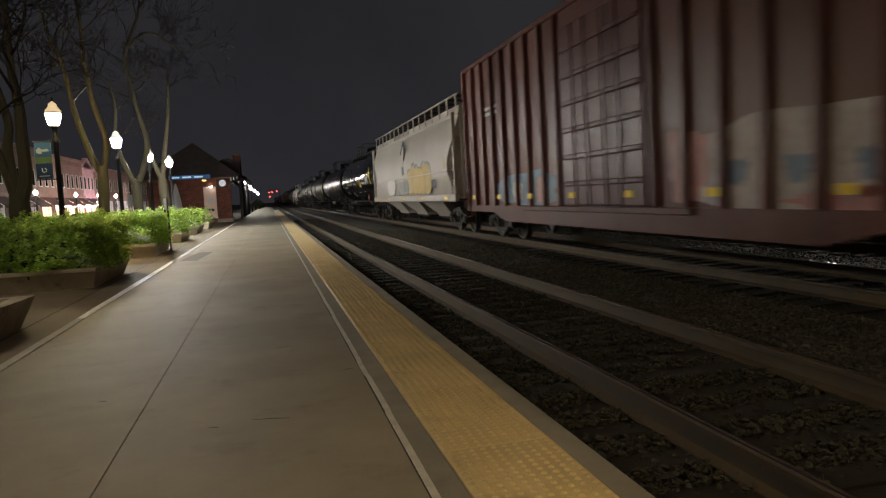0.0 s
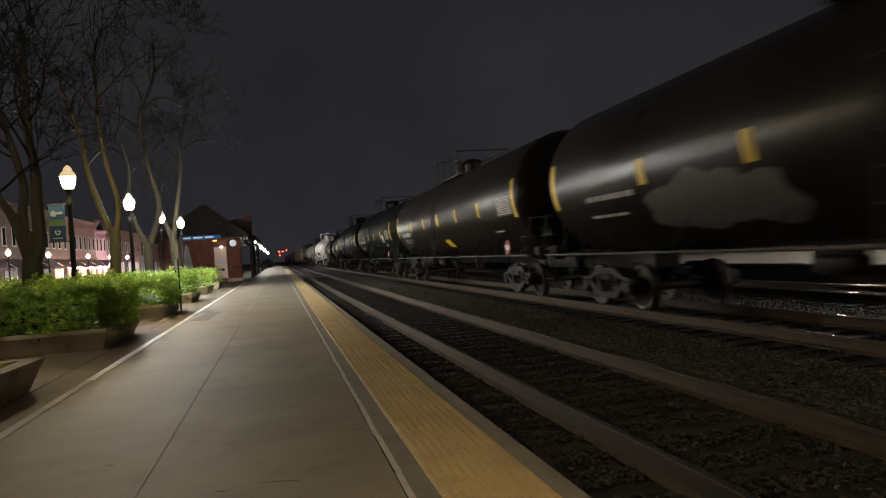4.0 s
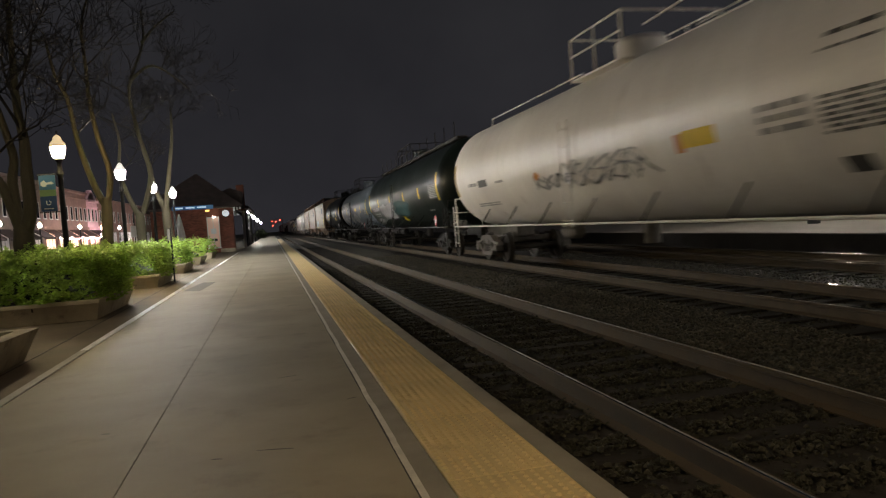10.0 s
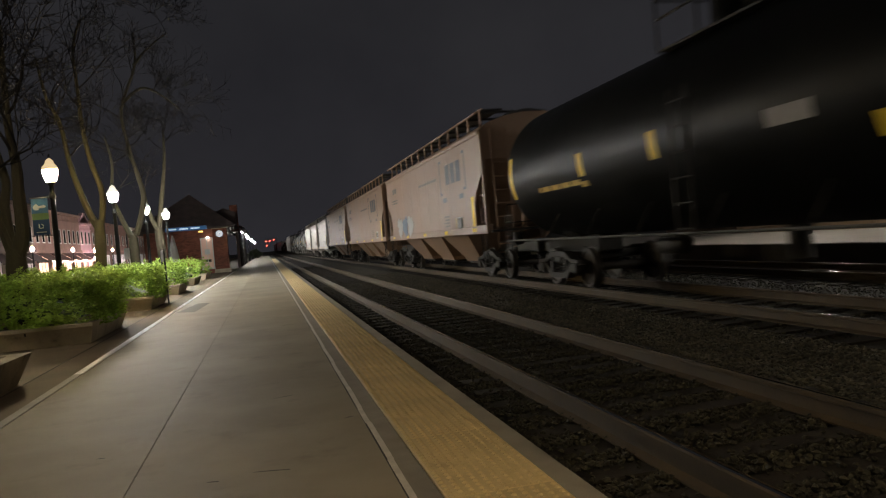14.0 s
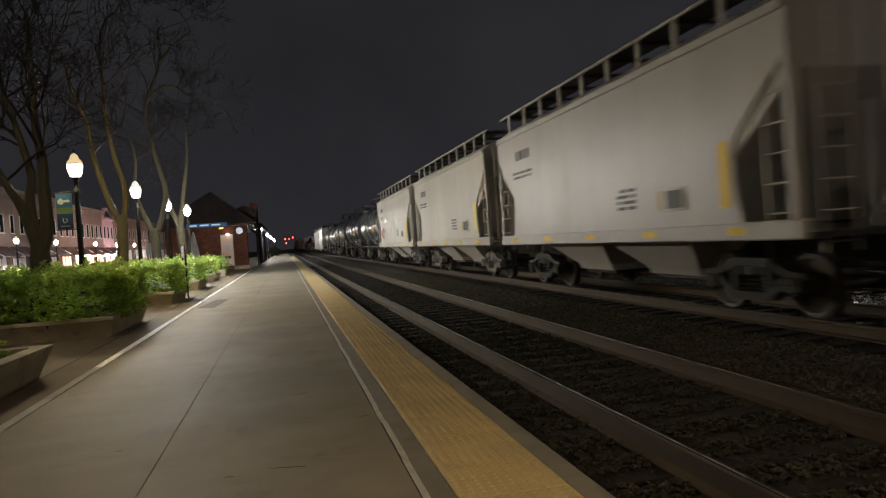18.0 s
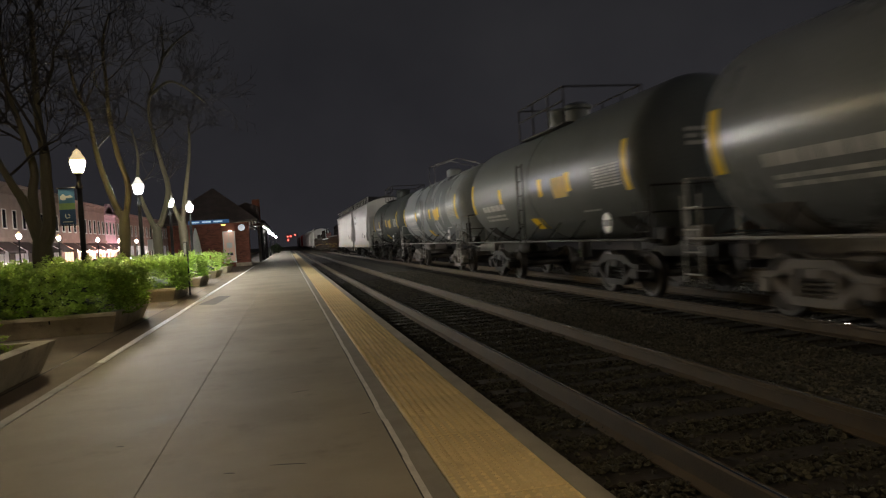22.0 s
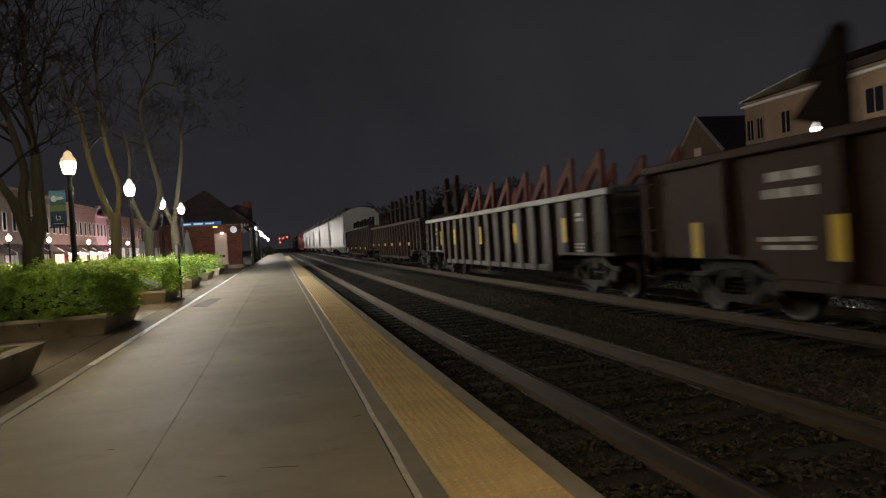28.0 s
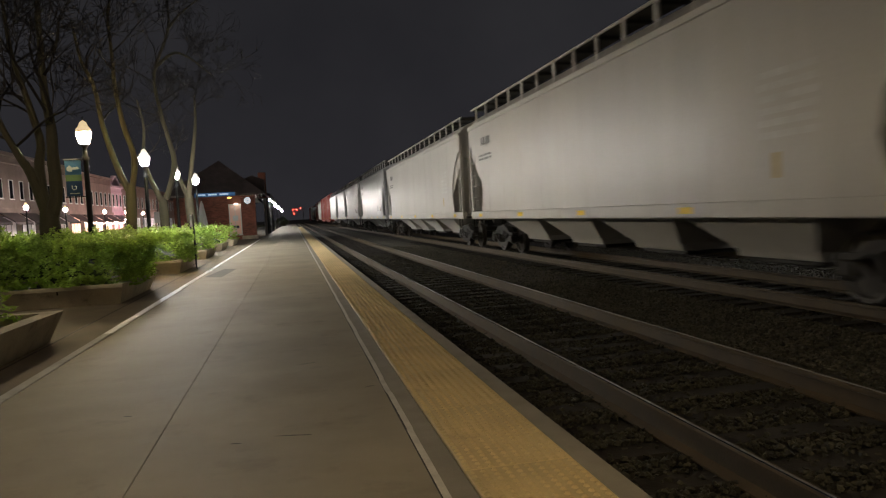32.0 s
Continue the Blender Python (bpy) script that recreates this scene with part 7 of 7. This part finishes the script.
for k, (a, b) in enumerate(((14.34, 15.41), (15.41, 16.52), (16.52, 17.62))):
    car = couple(a, b, hopper_car, "tan covered hopper car with a dark company mark", HOP_TAN, 20 + k, bays=3, top=4.10, notch=ROUND, yellow_at=1.06, sill=1.32)
    logo_blocks(car, -1.60, -5.55, -3.6, 2.95, 3.57, 3, LOGO_BLUE)
    for rects in ([(-6.02, -5.92, 2.65, 3.78), (-5.92, -5.72, 3.70, 3.78), (-5.92, -5.72, 2.65, 2.73)], [(-3.0, -2.9, 2.65, 3.78), (-3.2, -3.0, 3.70, 3.78), (-3.2, -3.0, 2.65, 2.73)], [(-3.65, -3.15, 2.42, 2.56)], [(-5.65, -5.2, 2.42, 2.56)]):
        flatpatches(car, "mark", -1.60, rects, LOGO_BLUE)
    flatpatches(car, "lettering", -1.60, bars(random.Random(k), -2.45, 0.5, 3.18, 3.32, 1), STENCIL_DARK)
    if k == 0:
        for j in range(3):
            part("sprayed_shape", Geo().prism(blob(random.Random(j), 2.0 + 1.1 * j, 3.2 + 1.1 * j, 1.45, 2.3, 30, 0.3), "x", -1.612 - 0.002 * j, -1.602), SPRAY_BLUE if j % 2 else HOP_GREY, car)
couple(17.62, 18.45, hopper_car, "white covered hopper car with cut-out ends", HOP_WHITE, 31, bays=2, top=3.86, notch=CORNER, yellow_at=1.28)
couple(18.45, 19.28, hopper_car, "pale grey short covered hopper car", HOP_PALE, 32, bays=2, top=3.83, steel=STEEL_PALE, notch=CORNER, yellow_at=1.28)
car = couple(19.28, 20.14, hopper_car, "pale grey short covered hopper car with a reddish tag", HOP_PALE, 33, bays=2, top=3.81, steel=STEEL_PALE, notch=CORNER, yellow_at=1.28)
part("sprayed_shape", Geo().prism(blob(random.Random(3), 3.2, 4.6, 1.5, 2.2, 30, 0.3), "x", -1.608, -1.602), SPRAY_PINK, car)
GREYS = ((20.14, 20.96, CAR_GREY, "hoop"), (20.96, 21.87, CAR_MIDGREY, "hoop"), (21.87, 22.74, CAR_GREENGREY, "box2"), (22.74, 23.66, CAR_GREY, "hoop"), (23.66, 24.52, CAR_DARKGREY, "box2"))
for k, (a, b, p, d) in enumerate(GREYS):
    couple(a, b, tank_car, "short grey tank car with yellow strips", p, 40 + k, dome="platform" if d == "box2" else "hoop", r=1.46 if k in (1, 2) else 1.42, zc=2.53 if k in (1, 2) else 2.49, steel=STEEL_DARK if d == "box2" else STEEL_PALE, rail_mat=STEEL_DARK if d == "box2" else STEEL_GREY, bands=1, mids=(-2.62, -0.9, 2.35), letters=(("data_plate", -2.5, -1.7, -19, -1, STENCIL_YELLOW, 0.01),), plate_y=-0.15, placard=PLACARD)
couple(24.52, 25.36, hopper_car, "white covered hopper car with a walkway on top", HOP_WHITE, 51, bays=2, top=3.96, sill=0.88, sillh=0.5)
couple(25.36, 26.62, hopper_car, "long white covered hopper car", HOP_WHITE, 52, bays=4, top=4.0, sill=0.88, sillh=0.5)
gon = couple(26.62, 27.93, gondola_car, "rusty brown high-sided gondola car carrying dark steel fins", GON_BROWN, 60, ribs=9, top=2.22, strip_y=(7.76, 5.09, 2.4, -0.3, -3.0, -5.7), strip_z=1.12)
fin_load(gon, -7.0, 6.0, 3.58, 1.8, LOAD_DARK)
# ribs in a darker colour than the panels, with their shading painted in
gon = couple(27.93, 29.09, gondola_car, "grey ribbed gondola car carrying red steel frames", GON_GREY, 61, ribs=17, rim=STEEL_GREY, rib_mat=GON_DARK, top=2.03, strip_y=(5.55, 3.49, 0.25, -2.9, -6.1), strip_z=1.38)
frame_load(gon, -7.0, 4.0, 2.92, 1.46, LOAD_RED)
fin_load(gon, 5.2, 8.0, 3.6, 1.55, LOAD_DARK)
gon = couple(29.09, 30.26, gondola_car, "dark ribbed gondola car carrying dark steel fins", GON_DARK, 62, ribs=19, tall_strip=False, top=2.20, strip_y=(7.2, 4.75, 2.18, -0.27, -2.8, -5.3), stripes=SAFE_ORANGE)
fin_load(gon, -6.3, 3.0, 3.58, 1.53, LOAD_DARK)
fin_load(gon, 4.2, 7.6, 3.02, 1.1, LOAD_DARK)
gon = couple(30.26, 31.44, gondola_car, "dark ribbed gondola car carrying dark steel fins", GON_DARK, 63, ribs=15, tall_strip=False, top=2.45, strip_y=(6.8, 3.65, 0.5, -2.78, -5.9), strip_z=1.0)
fin_load(gon, -6.0, 7.0, 3.13, 1.56, LOAD_DARK, low=1.2, ramp=True)
couple(31.44, 32.75, hopper_car, "long white covered hopper car", HOP_WHITE, 70, bays=4, top=4.02, roofh=0.6, vents=False)
couple(32.75, 34.15, hopper_car, "long white covered hopper car", HOP_WHITE, 71, bays=4, top=4.02, roofh=0.6, vents=False)
couple(34.15, 35.35, hopper_car, "plain grey steel covered hopper car", HOP_GREY, 72, bays=3, top=4.2)
couple(35.35, 36.5, hopper_car, "plain white steel covered hopper car", HOP_WHITE, 73, bays=3, top=4.2)
couple(36.5, 37.6, hopper_car, "plain grey steel covered hopper car", HOP_GREY, 74, bays=3, top=4.2)
couple(37.6, 38.8, hopper_car, "plain grey steel covered hopper car", HOP_GREY, 75, bays=3, top=4.2)
couple(38.8, 40.0, boxcar, "dull red steel boxcar with outside posts", BOX_RED, 76, sprayed=False)
couple(40.0, 41.2, boxcar, "dull red steel boxcar with outside posts", BOX_RED, 77, sprayed=False)
couple(41.2, 42.4, hopper_car, "plain white steel covered hopper car", HOP_WHITE, 78, bays=3)
couple(42.4, 43.6, boxcar, "dark brown steel boxcar with outside posts", BOX_BROWN, 79, sprayed=False)
couple(43.6, 44.8, tank_car, "plain black tank car with yellow strips", CAR_BLACK, 80)
couple(44.8, 46.0, tank_car, "plain black tank car with yellow strips", CAR_BLACK, 81)
couple(46.0, 47.2, hopper_car, "plain grey steel covered hopper car", HOP_GREY, 82)
couple(47.2, 48.4, boxcar, "dull red steel boxcar with outside posts", BOX_RED, 83, sprayed=False)


def motions():
    for car, y in CARS:
        walk(car, [(t, pose(TC, y - run(t), 0)) for t in range(-4, 37, 2)])
    at = dict((car.name, y) for car, y in CARS)
    for w, offset, car in WHEELSETS:
        y = at[car.name]
        ks = [k for k in range(0, 961) if -4.0 < y - run(k / FPS) < 24.0]
        if len(ks) < 3:
            continue
        rows = [(k / FPS, pose(0, offset, 0.43, math.degrees(run(k / FPS) / 0.43))) for k in ks]
        if ks[0] > 0:
            rows.insert(0, (0.0, rows[0][1]))
        if ks[-1] < 960:
            rows.append((32.0, rows[-1][1]))
        walk(w, rows)


motions()
